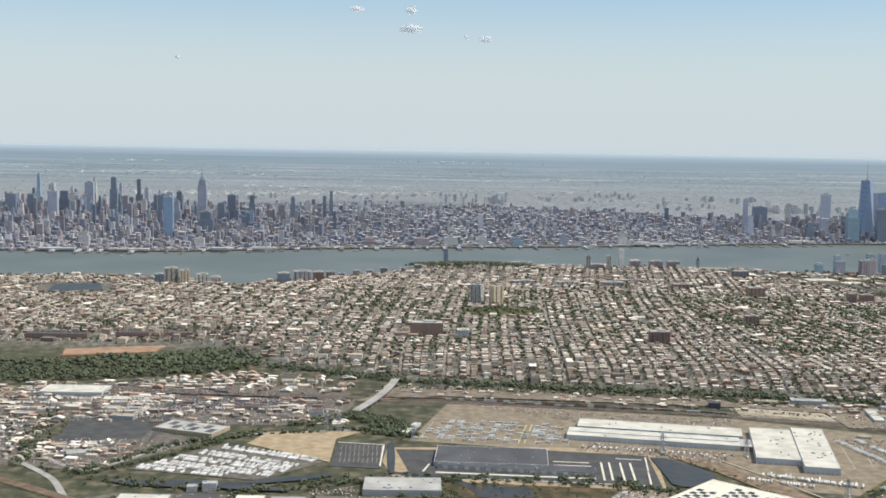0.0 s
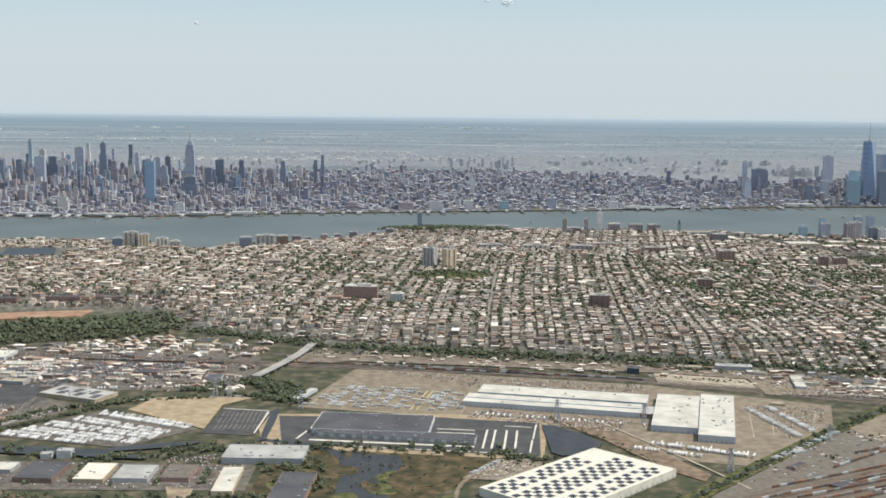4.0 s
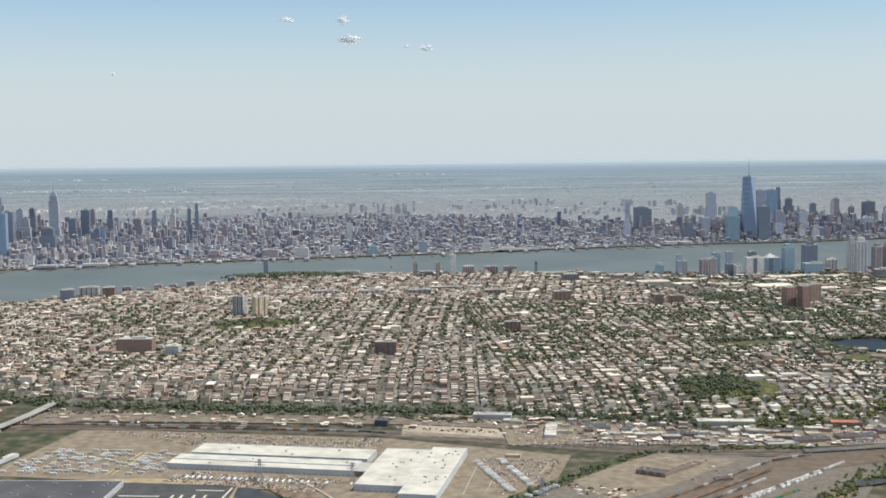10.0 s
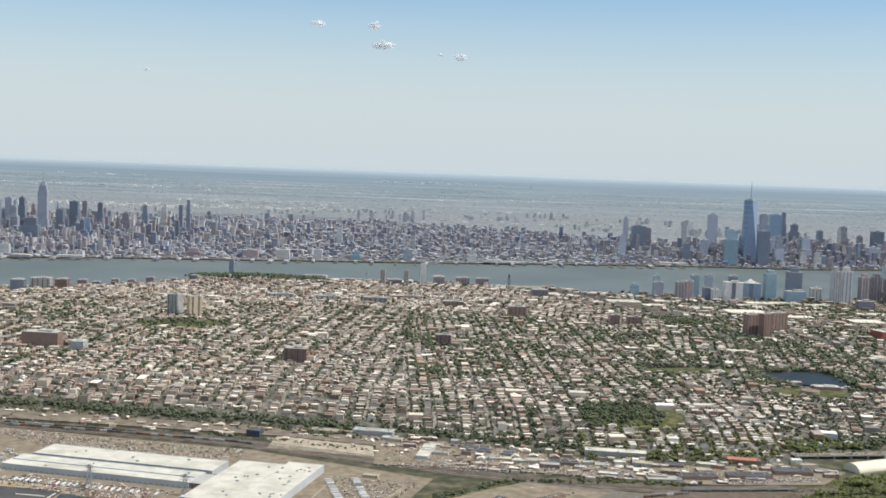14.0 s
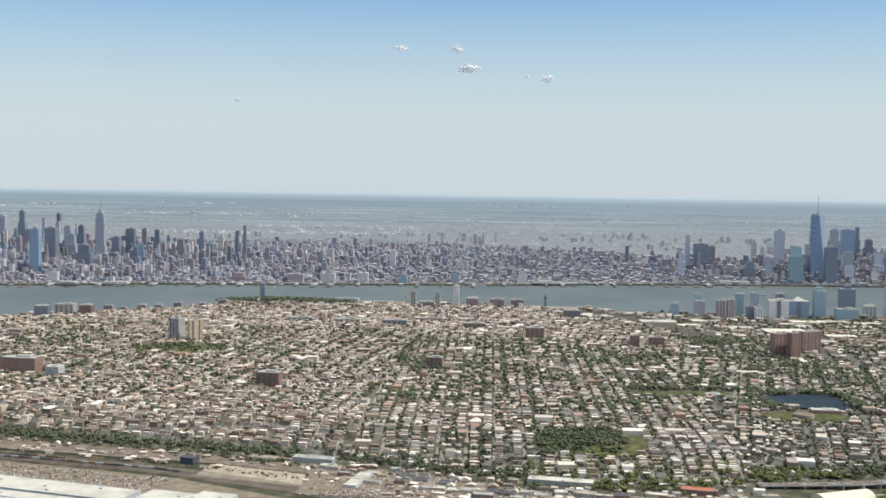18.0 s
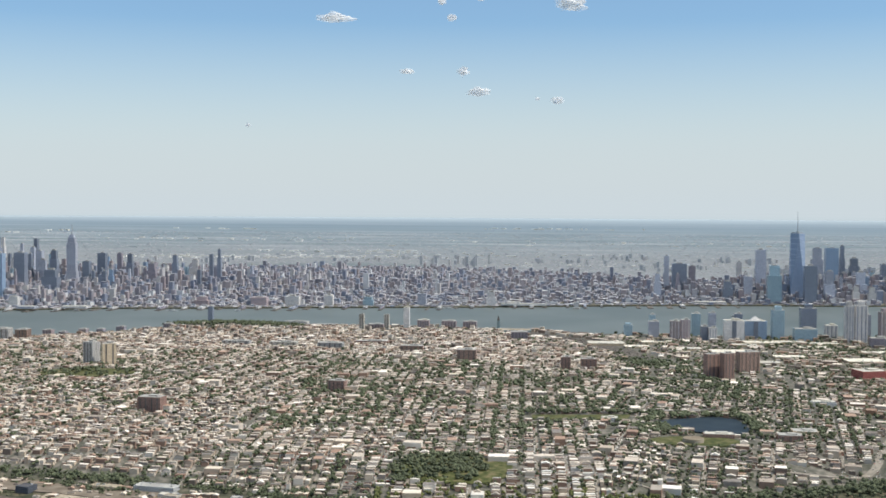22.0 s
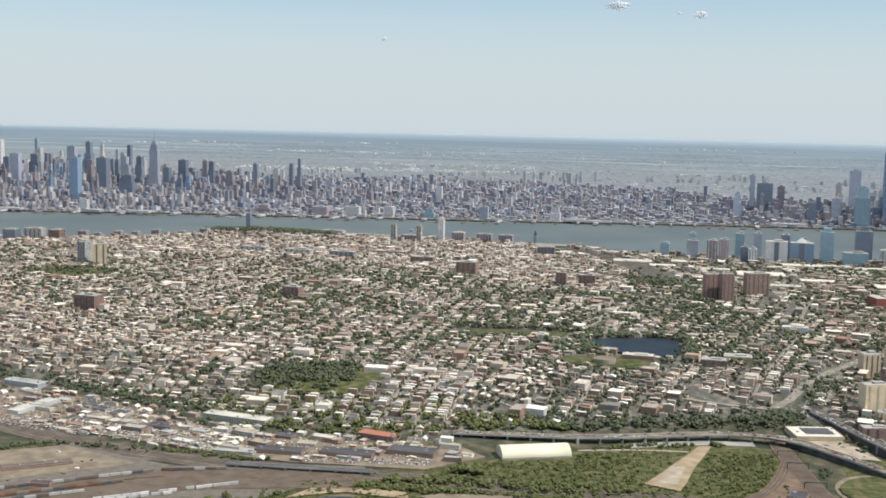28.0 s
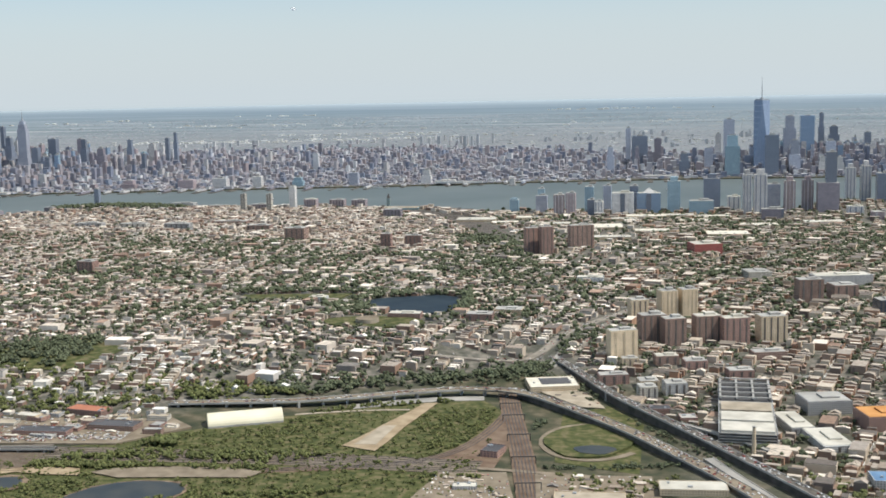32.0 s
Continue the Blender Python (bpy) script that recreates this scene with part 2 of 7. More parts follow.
M_METAL_WALL = mat("pale_metal_cladding", (0.44, 0.455, 0.465), (0.53, 0.54, 0.54), 0.3, 0.55)
M_DARK_ROOF = mat("dark_membrane_roof", (0.067, 0.066, 0.071), (0.099, 0.098, 0.103), 0.15, 0.8)
M_CREAM = mat("cream_fabric_roof", (0.62, 0.57, 0.42), (0.74, 0.69, 0.53), 0.2, 0.7)
M_SOLAR = mat("solar_panel", (0.04, 0.04, 0.044), (0.065, 0.065, 0.07), 1.0, 0.25, per="object")
M_CONCRETE = mat("concrete", (0.30, 0.29, 0.27), (0.42, 0.41, 0.38), 0.3, 0.9)
M_STEEL = mat("galvanised_steel", (0.35, 0.36, 0.37), (0.48, 0.49, 0.5), 1.0, 0.5, metal=0.6)
M_DKSTEEL = mat("dark_steel", (0.06, 0.055, 0.05), (0.11, 0.10, 0.09), 0.8, 0.6)
M_HWALL = palette("house_walls", [(0.516, 0.435, 0.343), (0.310, 0.202, 0.148), (0.661, 0.591, 0.506), (0.413, 0.323, 0.248), (0.233, 0.156, 0.119), (0.558, 0.490, 0.417), (0.372, 0.298, 0.233), (0.268, 0.233, 0.204), (0.578, 0.474, 0.363), (0.176, 0.137, 0.114)])
M_HROOF = palette("house_roofs", [(0.558, 0.485, 0.407), (0.289, 0.243, 0.199), (0.743, 0.671, 0.581), (0.402, 0.334, 0.269), (0.165, 0.142, 0.124), (0.485, 0.419, 0.347), (0.289, 0.192, 0.144), (0.609, 0.525, 0.426), (0.114, 0.099, 0.089), (0.345, 0.293, 0.248), (0.826, 0.757, 0.675), (0.207, 0.187, 0.169), (0.361, 0.247, 0.184)], spots=0.2, grain=1.5)
M_TWALL = palette("town_walls", [(0.313, 0.184, 0.122), (0.418, 0.313, 0.225), (0.232, 0.162, 0.122), (0.545, 0.454, 0.348), (0.278, 0.205, 0.157), (0.371, 0.232, 0.157), (0.464, 0.389, 0.314), (0.174, 0.135, 0.113), (0.603, 0.497, 0.372)])
M_TROOF = palette("town_roofs", [(0.359, 0.305, 0.252), (0.211, 0.182, 0.152), (0.528, 0.458, 0.377), (0.285, 0.231, 0.184), (0.137, 0.118, 0.103), (0.444, 0.379, 0.305), (0.253, 0.172, 0.126), (0.676, 0.597, 0.502), (0.317, 0.276, 0.238), (0.180, 0.153, 0.130)], spots=0.2, grain=1.5)
# Far palettes: haze is painted in as paler, bluer, flatter colour.
M_CWALL = palette("hazed_city_block_walls", [(0.268, 0.251, 0.277), (0.328, 0.294, 0.301), (0.400, 0.385, 0.399), (0.205, 0.225, 0.283), (0.297, 0.251, 0.261), (0.226, 0.257, 0.324), (0.473, 0.455, 0.445), (0.169, 0.190, 0.249), (0.257, 0.257, 0.301), (0.565, 0.562, 0.566), (0.349, 0.321, 0.335), (0.220, 0.214, 0.243), (0.308, 0.268, 0.271), (0.242, 0.230, 0.254)])
M_CROOF = palette("hazed_city_block_roofs", [(0.364, 0.364, 0.387), (0.289, 0.300, 0.327), (0.460, 0.455, 0.463), (0.235, 0.246, 0.273), (0.342, 0.326, 0.338), (0.214, 0.225, 0.256), (0.599, 0.589, 0.589), (0.310, 0.305, 0.322)])
M_FARW = palette("hazed_borough_roofs", [(0.228, 0.243, 0.268), (0.272, 0.280, 0.299), (0.199, 0.218, 0.247), (0.446, 0.450, 0.457), (0.242, 0.260, 0.286), (0.315, 0.320, 0.336), (0.213, 0.232, 0.263), (0.364, 0.370, 0.383), (0.286, 0.295, 0.315), (0.179, 0.210, 0.226), (0.189, 0.220, 0.236), (0.262, 0.262, 0.278)])
M_CAR = palette("car_paint", [(0.7, 0.69, 0.67), (0.45, 0.44, 0.43), (0.05, 0.05, 0.05), (0.75, 0.74, 0.70), (0.12, 0.12, 0.12), (0.28, 0.06, 0.045), (0.55, 0.54, 0.52), (0.10, 0.105, 0.12)], rough=0.5)
M_TRAILER = palette("trailer_paint", [(0.78, 0.765, 0.73), (0.72, 0.70, 0.67), (0.62, 0.605, 0.58), (0.76, 0.75, 0.72), (0.48, 0.465, 0.44)], rough=0.5, per="object")
M_GREENBOX = palette("green_container_paint", [(0.03, 0.16, 0.10), (0.05, 0.20, 0.13), (0.03, 0.13, 0.10), (0.40, 0.12, 0.07)], rough=0.55, per="object")
M_FREIGHT = palette("freight_paint", [(0.17, 0.095, 0.065), (0.22, 0.20, 0.18), (0.10, 0.10, 0.105), (0.24, 0.13, 0.08), (0.15, 0.12, 0.10), (0.42, 0.41, 0.39)], rough=0.6, per="object")
F_BAY = facade("dark_window_strip", (0.13, 0.115, 0.105), (0.075, 0.07, 0.068), rough=0.5)
F_PLAIN = facade("plain_tan_brick", (0.60, 0.48, 0.33), (0.52, 0.42, 0.29))
# Far tower glass, its colour lifted and blued in place of haze.
C_SILVER = facade("silver_blue_glass_facade", (0.278, 0.351, 0.473), (0.212, 0.275, 0.385), rough=0.35, share=0.8)
F_BRICK = facade("red_brick_facade", (0.33, 0.20, 0.16), (0.15, 0.12, 0.11))
F_BROWN = facade("brown_brick_facade", (0.285, 0.19, 0.15), (0.115, 0.09, 0.08))
F_TAN = facade("tan_brick_facade", (0.56, 0.45, 0.31), (0.30, 0.25, 0.19))
F_CREAM = facade("cream_concrete_facade", (0.56, 0.52, 0.44), (0.16, 0.155, 0.15))
F_GREY = facade("grey_stone_facade", (0.42, 0.41, 0.39), (0.17, 0.175, 0.185))
F_GLASS = facade("blue_glass_facade", (0.17, 0.25, 0.33), (0.10, 0.15, 0.20), rough=0.3, share=0.8)
F_DKGLASS = facade("dark_glass_facade", (0.09, 0.10, 0.125), (0.05, 0.06, 0.078), rough=0.3, share=0.8)
F_TEAL = facade("pale_green_glass_facade", (0.28, 0.36, 0.36), (0.17, 0.23, 0.24), rough=0.3, share=0.7)
F_WHITE = facade("white_panel_facade", (0.60, 0.60, 0.58), (0.14, 0.15, 0.17))
F_RED = facade("bright_red_clad_facade", (0.33, 0.10, 0.085), (0.26, 0.08, 0.07))
# C_ facades: walls and windows lightened, most also blued, to paint in haze.
C_BRICK = facade("hazed_city_brick_facade", (0.363, 0.288, 0.286), (0.220, 0.213, 0.249))
C_BROWN = facade("hazed_city_brown_facade", (0.272, 0.240, 0.263), (0.175, 0.179, 0.218))
C_TAN = facade("hazed_city_tan_facade", (0.567, 0.538, 0.508), (0.337, 0.341, 0.367))
C_GREY = facade("hazed_city_stone_facade", (0.414, 0.430, 0.486), (0.253, 0.280, 0.344))
C_GLASS = facade("hazed_city_blue_glass_facade", (0.273, 0.363, 0.475), (0.198, 0.271, 0.368), rough=0.35, share=0.8)
C_DARK = facade("hazed_city_dark_glass_facade", (0.224, 0.248, 0.299), (0.165, 0.192, 0.242), rough=0.35, share=0.8)
C_TEAL = facade("hazed_city_green_glass_facade", (0.323, 0.437, 0.494), (0.227, 0.315, 0.374), rough=0.35, share=0.7)
C_WHITE = facade("hazed_city_white_facade", (0.64, 0.62, 0.59), (0.36, 0.36, 0.37))


def ground_material():
    """Land cover: scrub, paved town, then suburbs and woods paled to paint haze."""
    m = bpy.data.materials.new("land")
    m.use_nodes = True
    n, l = m.node_tree.nodes, m.node_tree.links
    b = n["Principled BSDF"]
    b.inputs["Roughness"].default_value = 0.95
    geo = n.new("ShaderNodeNewGeometry")
    sep = n.new("ShaderNodeSeparateXYZ")
    l.new(geo.outputs["Position"], sep.inputs[0])

    def noise(scale, detail=5.0, stretch=None):
        t = n.new("ShaderNodeTexNoise")
        t.inputs["Scale"].default_value, t.inputs["Detail"].default_value = scale, detail
        if stretch:
            mp = n.new("ShaderNodeMapping")
            mp.inputs["Scale"].default_value = stretch
            l.new(geo.outputs["Position"], mp.inputs["Vector"])
            l.new(mp.outputs[0], t.inputs["Vector"])
        else:
            l.new(geo.outputs["Position"], t.inputs["Vector"])
        return t.outputs["Fac"]

    def ramp(fac, *stops):
        r = n.new("ShaderNodeValToRGB")
        els = r.color_ramp.elements
        while len(els) < len(stops):
            els.new(0.5)
        for e, (p, c) in zip(els, stops):
            e.position, e.color = p, (*c, 1)
        l.new(fac, r.inputs["Fac"])
        return r.outputs["Color"]

    def mix(f, a, c):
        x = n.new("ShaderNodeMix")
        x.data_type = "RGBA"
        l.new(f, x.inputs["Factor"])
        l.new(a, x.inputs[6])
        l.new(c, x.inputs[7])
        return x.outputs[2]

    def step(src, lo, hi):
        r = n.new("ShaderNodeMapRange")
        r.inputs["From Min"].default_value, r.inputs["From Max"].default_value = lo, hi
        l.new(src, r.inputs["Value"])
        return r.outputs[0]
    scrub = ramp(noise(0.3, 12), (0.34, (0.024, 0.03, 0.013)), (0.45, (0.042, 0.046, 0.021)), (0.54, (0.068, 0.063, 0.034)), (0.67, (0.135, 0.11, 0.07)))
    town = ramp(noise(0.6, 6), (0.32, (0.055, 0.058, 0.04)), (0.5, (0.105, 0.10, 0.082)), (0.68, (0.20, 0.18, 0.15)))
    # These four land colours carry painted haze, ending palest at the horizon.
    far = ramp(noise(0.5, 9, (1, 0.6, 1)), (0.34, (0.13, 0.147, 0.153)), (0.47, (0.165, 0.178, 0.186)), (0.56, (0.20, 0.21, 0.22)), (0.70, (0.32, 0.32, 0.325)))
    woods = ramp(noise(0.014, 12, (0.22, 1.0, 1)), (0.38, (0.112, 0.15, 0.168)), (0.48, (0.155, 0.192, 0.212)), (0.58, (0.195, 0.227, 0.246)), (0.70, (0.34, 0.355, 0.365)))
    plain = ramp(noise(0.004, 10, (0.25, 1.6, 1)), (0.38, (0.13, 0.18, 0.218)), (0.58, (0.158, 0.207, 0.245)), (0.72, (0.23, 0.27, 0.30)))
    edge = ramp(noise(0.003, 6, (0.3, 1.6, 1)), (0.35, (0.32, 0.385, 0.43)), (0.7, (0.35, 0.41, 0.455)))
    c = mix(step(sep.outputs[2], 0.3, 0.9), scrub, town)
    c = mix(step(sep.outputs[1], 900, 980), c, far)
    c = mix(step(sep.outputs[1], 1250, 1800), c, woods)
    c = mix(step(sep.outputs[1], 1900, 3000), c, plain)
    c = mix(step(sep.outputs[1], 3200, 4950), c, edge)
    l.new(c, b.inputs["Base Color"])
    return m


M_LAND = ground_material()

# ---- mesh helpers ----
class Shape:
    """Collects faces for one mesh."""

    def __init__(self):
        self.v, self.f, self.k = [], [], []

    def add(self, verts, faces, k=0):
        o = len(self.v)
        self.v += verts
        self.f += [tuple(i + o for i in f) for f in faces]
        self.k += [k] * len(faces)
        return self

    def box(self, x, y, w, d, z0, z1, ang=0.0, k=0, top=None, taper=1.0, bottom=True):
        ca, sa = math.cos(radians(ang)), math.sin(radians(ang))
        q = []
        for z, s in ((z0, 1.0), (z1, taper)):
            for a, c in ((-1, -1), (1, -1), (1, 1), (-1, 1)):
                u, v = a * w / 2 * s, c * d / 2 * s
                q.append((x + u * ca - v * sa, y + u * sa + v * ca, z))
        self.add(q, [(0, 1, 5, 4), (1, 2, 6, 5), (2, 3, 7, 6), (3, 0, 4, 7), (4, 5, 6, 7)] + ([(3, 2, 1, 0)] if bottom else []), k)
        return self

    def gable(self, x, y, w, d, z0, z1, ang=0.0, k=0):
        ca, sa = math.cos(radians(ang)), math.sin(radians(ang))
        q = [(x + u * ca - v * sa, y + u * sa + v * ca, z) for u, v, z in ((-w / 2, -d / 2, z0), (w / 2, -d / 2, z0), (w / 2, d / 2, z0), (-w / 2, d / 2, z0), (0, -d / 2, z1), (0, d / 2, z1))]
        return self.add(q, [(0, 1, 4), (2, 3, 5), (1, 2, 5, 4), (3, 0, 4, 5)], k)

    def ring(self, x, y, r, z0, z1, n=12, r2=None, k=0, cap=True, sx=1.0):
        r2 = r if r2 is None else r2
        lo = [(x + sx * r * math.cos(2 * math.pi * i / n), y + r * math.sin(2 * math.pi * i / n), z0) for i in range(n)]
        hi = [(x + sx * r2 * math.cos(2 * math.pi * i / n), y + r2 * math.sin(2 * math.pi * i / n), z1) for i in range(n)]
        fs = [(i, (i + 1) % n, n + (i + 1) % n, n + i) for i in range(n)]
        if cap:
            fs.append(tuple(range(n, 2 * n)))
        return self.add(lo + hi, fs, k)

    def beam(self, a, b, t):
        a, b = Vector(a), Vector(b)
        d = (b - a).normalized()
        s = d.cross(Vector((0, 0, 1)) if abs(d.z) < 0.9 else Vector((1, 0, 0))).normalized() * t / 2
        u = d.cross(s).normalized() * t / 2
        q = [tuple(p + i * s + j * u) for p in (a, b) for i, j in ((-1, -1), (1, -1), (1, 1), (-1, 1))]
        return self.add(q, [(0, 1, 5, 4), (1, 2, 6, 5), (2, 3, 7, 6), (3, 0, 4, 7), (3, 2, 1, 0), (4, 5, 6, 7)])

    def mesh(self, name, mats):
        me = bpy.data.meshes.new(name)
        me.from_pydata(self.v, [], self.f)
        for m in mats:
            me.materials.append(m)
        if len(mats) > 1:
            me.polygons.foreach_set("material_index", self.k)
        me.update()
        return me


def put(name, shape, mats, label="", category="", group="", kind="", smooth=False):
    """A mesh as a top-level thing."""
    me = shape.mesh(name, mats if isinstance(mats, (list, tuple)) else [mats])
    if smooth:
        me.polygons.foreach_set("use_smooth", [True] * len(me.polygons))
    return tagged(new(name, me), label, category, group, kind)


def thing(name, at, label, category, group="", kind="", ang=0.0):
    e = new(name)
    e.empty_display_size = 0.5
    e.matrix_basis = pose(*at, 0, 0, ang)
    return tagged(e, label, category, group, kind)


def part(name, shape, mats, parent, label=""):
    """One mesh under a thing or a part."""
    ob = new(name, shape if isinstance(shape, bpy.types.Mesh) else shape.mesh(name, mats if isinstance(mats, (list, tuple)) else [mats]))
    ob.parent = parent
    return tagged(ob, label)


def inside(x, y, poly):
    hit = False
    j = len(poly) - 1
    for i in range(len(poly)):
        xi, yi = poly[i]
        xj, yj = poly[j]
        if (yi > y) != (yj > y) and x < (xj - xi) * (y - yi) / (yj - yi) + xi:
            hit = not hit
        j = i
    return hit


def line(pts):
    xs, ys = [p[0] for p in pts], [p[1] for p in pts]
    return lambda x: float(np.interp(x, xs, ys))


def near_path(x, y, pts, w):
    for (ax, ay), (bx, by) in zip(pts, pts[1:]):
        dx, dy = bx - ax, by - ay
        t = max(0.0, min(1.0, ((x - ax) * dx + (y - ay) * dy) / (dx * dx + dy * dy)))
        if (x - ax - t * dx) ** 2 + (y - ay - t * dy) ** 2 < w * w:
            return True
    return False


# ---- land ----
NJ_SHORE = line([(-600, 520), (-300, 538), (-230, 545), (-181, 556), (-140, 540), (-117, 517), (-105, 535), (-64, 564), (-18, 600), (12, 611), (61, 614), (129, 608), (150, 592), (171, 596), (211, 592), (256, 600), (280, 600), (300, 640), (330, 640), (345, 600), (600, 560)])
MAN_SHORE = line([(-900, 650), (-300, 662), (-230, 668), (-172, 668), (-136, 680), (-98, 692), (-57, 699), (7, 714), (74, 726), (147, 747), (190, 756), (250, 767), (308, 771), (372, 790), (420, 815), (470, 860), (560, 940), (700, 1000), (1200, 1080)])
SLOPE = line([(-500, 372), (-150, 368), (-105, 366), (-85, 338), (-48, 318), (0, 308), (40, 302), (80, 293), (115, 279), (150, 283), (180, 300), (205, 318), (225, 304), (240, 302), (300, 298), (600, 298)])
CLIFF = line([(-300, 505), (-120, 490), (-60, 485), (60, 478), (120, 462), (170, 430), (230, 415), (600, 400)])


def smooth(a, b, v):
    t = max(0.0, min(1.0, (v - a) / (b - a)))
    return t * t * (3 - 2 * t)


def land_z(x, y):
    """Height of the land."""
    if y > MAN_SHORE(x) - 0.1:
        return 0.7 + 0.8 * smooth(0, 60, y - MAN_SHORE(x)) - 3.5 * max(0.0, (y - 1000) / 4000)
    top = 4.6 - 1.6 * smooth(190, 230, x)
    s = SLOPE(x)
    h = 0.1 + (0.4 if y > s - 8 else 0) * smooth(s - 8, s, y) + (top - 0.5) * smooth(s, s + 22, y) * (1 - smooth(CLIFF(x), CLIFF(x) + 14, y))
    h += 0.45 * smooth(228, 236, x) * smooth(235, 245, y) * (1 - smooth(s, s + 22, y))
    h += 0.9 * smooth(CLIFF(x), CLIFF(x) + 14, y)
    h += 2.6 * math.exp(-(((x + 8) / 34) ** 2 + ((y - 585) / 16) ** 2))
    return h


def build_land():
    xs = [-5200, -4200, -3400, -2700, -2100, -1600, -1200, -900, -700, -550, -450, -380]
    xs += [-330 + 5 * i for i in range(145)]
    xs += [410, 440, 480, 550, 650, 800, 1000, 1300, 1700, 2200, 2800, 3500, 4300, 5200]
    verts, nrow = [], 0
    for x in xs:
        nj, mn = NJ_SHORE(x), MAN_SHORE(x)
        ys = [-900, -400, -100, 60, 150, 200] + [205 + 5 * i for i in range(40)]
        ys += [405 + (nj - 405) * i / 36 for i in range(1, 37)]
        col = [(x, y, land_z(x, y)) for y in ys]
        col += [(x, nj + 0.05, -0.8), (x, (nj + mn) / 2, -1.5), (x, mn - 0.05, -0.8)]
        end = max(mn + 160, 960)
        for y in [mn + (end - mn) * i / 20 for i in range(21)] + [end + 80, end + 200, end + 400, end + 700, end + 1100, 3000, 3800, 4990]:
            col.append((x, y, land_z(x, y)))
        nrow = len(col)
        verts += col
    faces = []
    for i in range(len(xs) - 1):
        for j in range(nrow - 1):
            a = i * nrow + j
            faces.append((a, a + nrow, a + nrow + 1, a + 1))
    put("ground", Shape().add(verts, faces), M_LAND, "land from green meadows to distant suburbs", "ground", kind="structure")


build_land()
put("water", Shape().add([(-5200, 480, 0.0), (5200, 480, 0.0), (5200, 1300, 0.0), (-5200, 1300, 0.0)], [(0, 1, 2, 3)]), M_WATER, "wide grey-green river between two shores", "river", kind="structure")


def sheet(name, pts, z, m, label, category, kind="structure", thick=0.06):
    """A flat pad of land with a real edge."""
    n = len(pts)
    q = [(x, y, z - thick) for x, y in pts] + [(x, y, z) for x, y in pts]
    return put(name, Shape().add(q, [tuple(range(n, 2 * n))] + [(i, (i + 1) % n, n + (i + 1) % n, n + i) for i in range(n)]), m, label, category, kind=kind)


def ribbon(pts, w, zf, thick=0.08, lift=0.05):
    """A road along points; zf: height at a place."""
    s = Shape()
    p = []
    for (ax, ay), (bx, by) in zip(pts, pts[1:]):
        k = max(1, int(math.hypot(bx - ax, by - ay) / 3))
        p += [(ax + (bx - ax) * i / k, ay + (by - ay) * i / k) for i in range(k)]
    p.append(pts[-1])
    sm = p[:]
    for _ in range(3):
        sm = [sm[0]] + [((a[0] + b[0] * 2 + c[0]) / 4, (a[1] + b[1] * 2 + c[1]) / 4) for a, b, c in zip(sm, sm[1:], sm[2:])] + [sm[-1]]
    q = []
    for i, (x, y) in enumerate(sm):
        a, b = sm[max(0, i - 1)], sm[min(len(sm) - 1, i + 1)]
        d = math.hypot(b[0] - a[0], b[1] - a[1]) or 1
        nx, ny = -(b[1] - a[1]) / d * w / 2, (b[0] - a[0]) / d * w / 2
        z = zf(x, y) + lift
        q += [(x + nx, y + ny, z - thick), (x + nx, y + ny, z), (x - nx, y - ny, z), (x - nx, y - ny, z - thick)]
    fs = []
    for i in range(len(sm) - 1):
        o = 4 * i
        fs += [(o, o + 4, o + 5, o + 1), (o + 1, o + 5, o + 6, o + 2), (o + 2, o + 6, o + 7, o + 3), (o + 3, o + 7, o + 4, o)]
    return s.add(q, fs)


def horizon_haze():
    """Pale glowing haze band, added on a wide arc behind everything, thinning upwards."""
    m = bpy.data.materials.new("distant_haze")
    m.use_nodes = True
    n, l = m.node_tree.nodes, m.node_tree.links
    n.remove(n["Principled BSDF"])
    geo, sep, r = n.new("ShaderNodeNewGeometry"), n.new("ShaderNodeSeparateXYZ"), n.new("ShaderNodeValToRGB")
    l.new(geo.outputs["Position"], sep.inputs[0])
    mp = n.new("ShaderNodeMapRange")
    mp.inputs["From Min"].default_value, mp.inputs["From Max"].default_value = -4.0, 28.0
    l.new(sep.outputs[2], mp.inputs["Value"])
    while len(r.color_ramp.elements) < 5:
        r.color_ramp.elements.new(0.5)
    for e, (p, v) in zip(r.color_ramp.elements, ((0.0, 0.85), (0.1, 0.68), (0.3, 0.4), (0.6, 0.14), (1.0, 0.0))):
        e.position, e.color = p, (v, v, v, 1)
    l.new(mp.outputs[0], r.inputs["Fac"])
    # Emission paints the haze; nothing at the horizon is a lamp.
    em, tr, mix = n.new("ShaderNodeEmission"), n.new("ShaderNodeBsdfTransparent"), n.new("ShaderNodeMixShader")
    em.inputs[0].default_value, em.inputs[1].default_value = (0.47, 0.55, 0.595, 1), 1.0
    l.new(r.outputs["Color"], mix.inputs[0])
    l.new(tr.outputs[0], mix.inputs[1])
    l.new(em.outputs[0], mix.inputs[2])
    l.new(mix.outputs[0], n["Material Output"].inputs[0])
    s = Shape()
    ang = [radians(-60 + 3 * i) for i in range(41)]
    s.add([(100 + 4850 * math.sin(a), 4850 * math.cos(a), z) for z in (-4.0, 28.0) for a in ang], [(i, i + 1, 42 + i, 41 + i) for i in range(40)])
    ob = put("backdrop", s, m, "pale glowing haze band added along the horizon", "distance", kind="structure")
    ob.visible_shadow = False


horizon_haze()

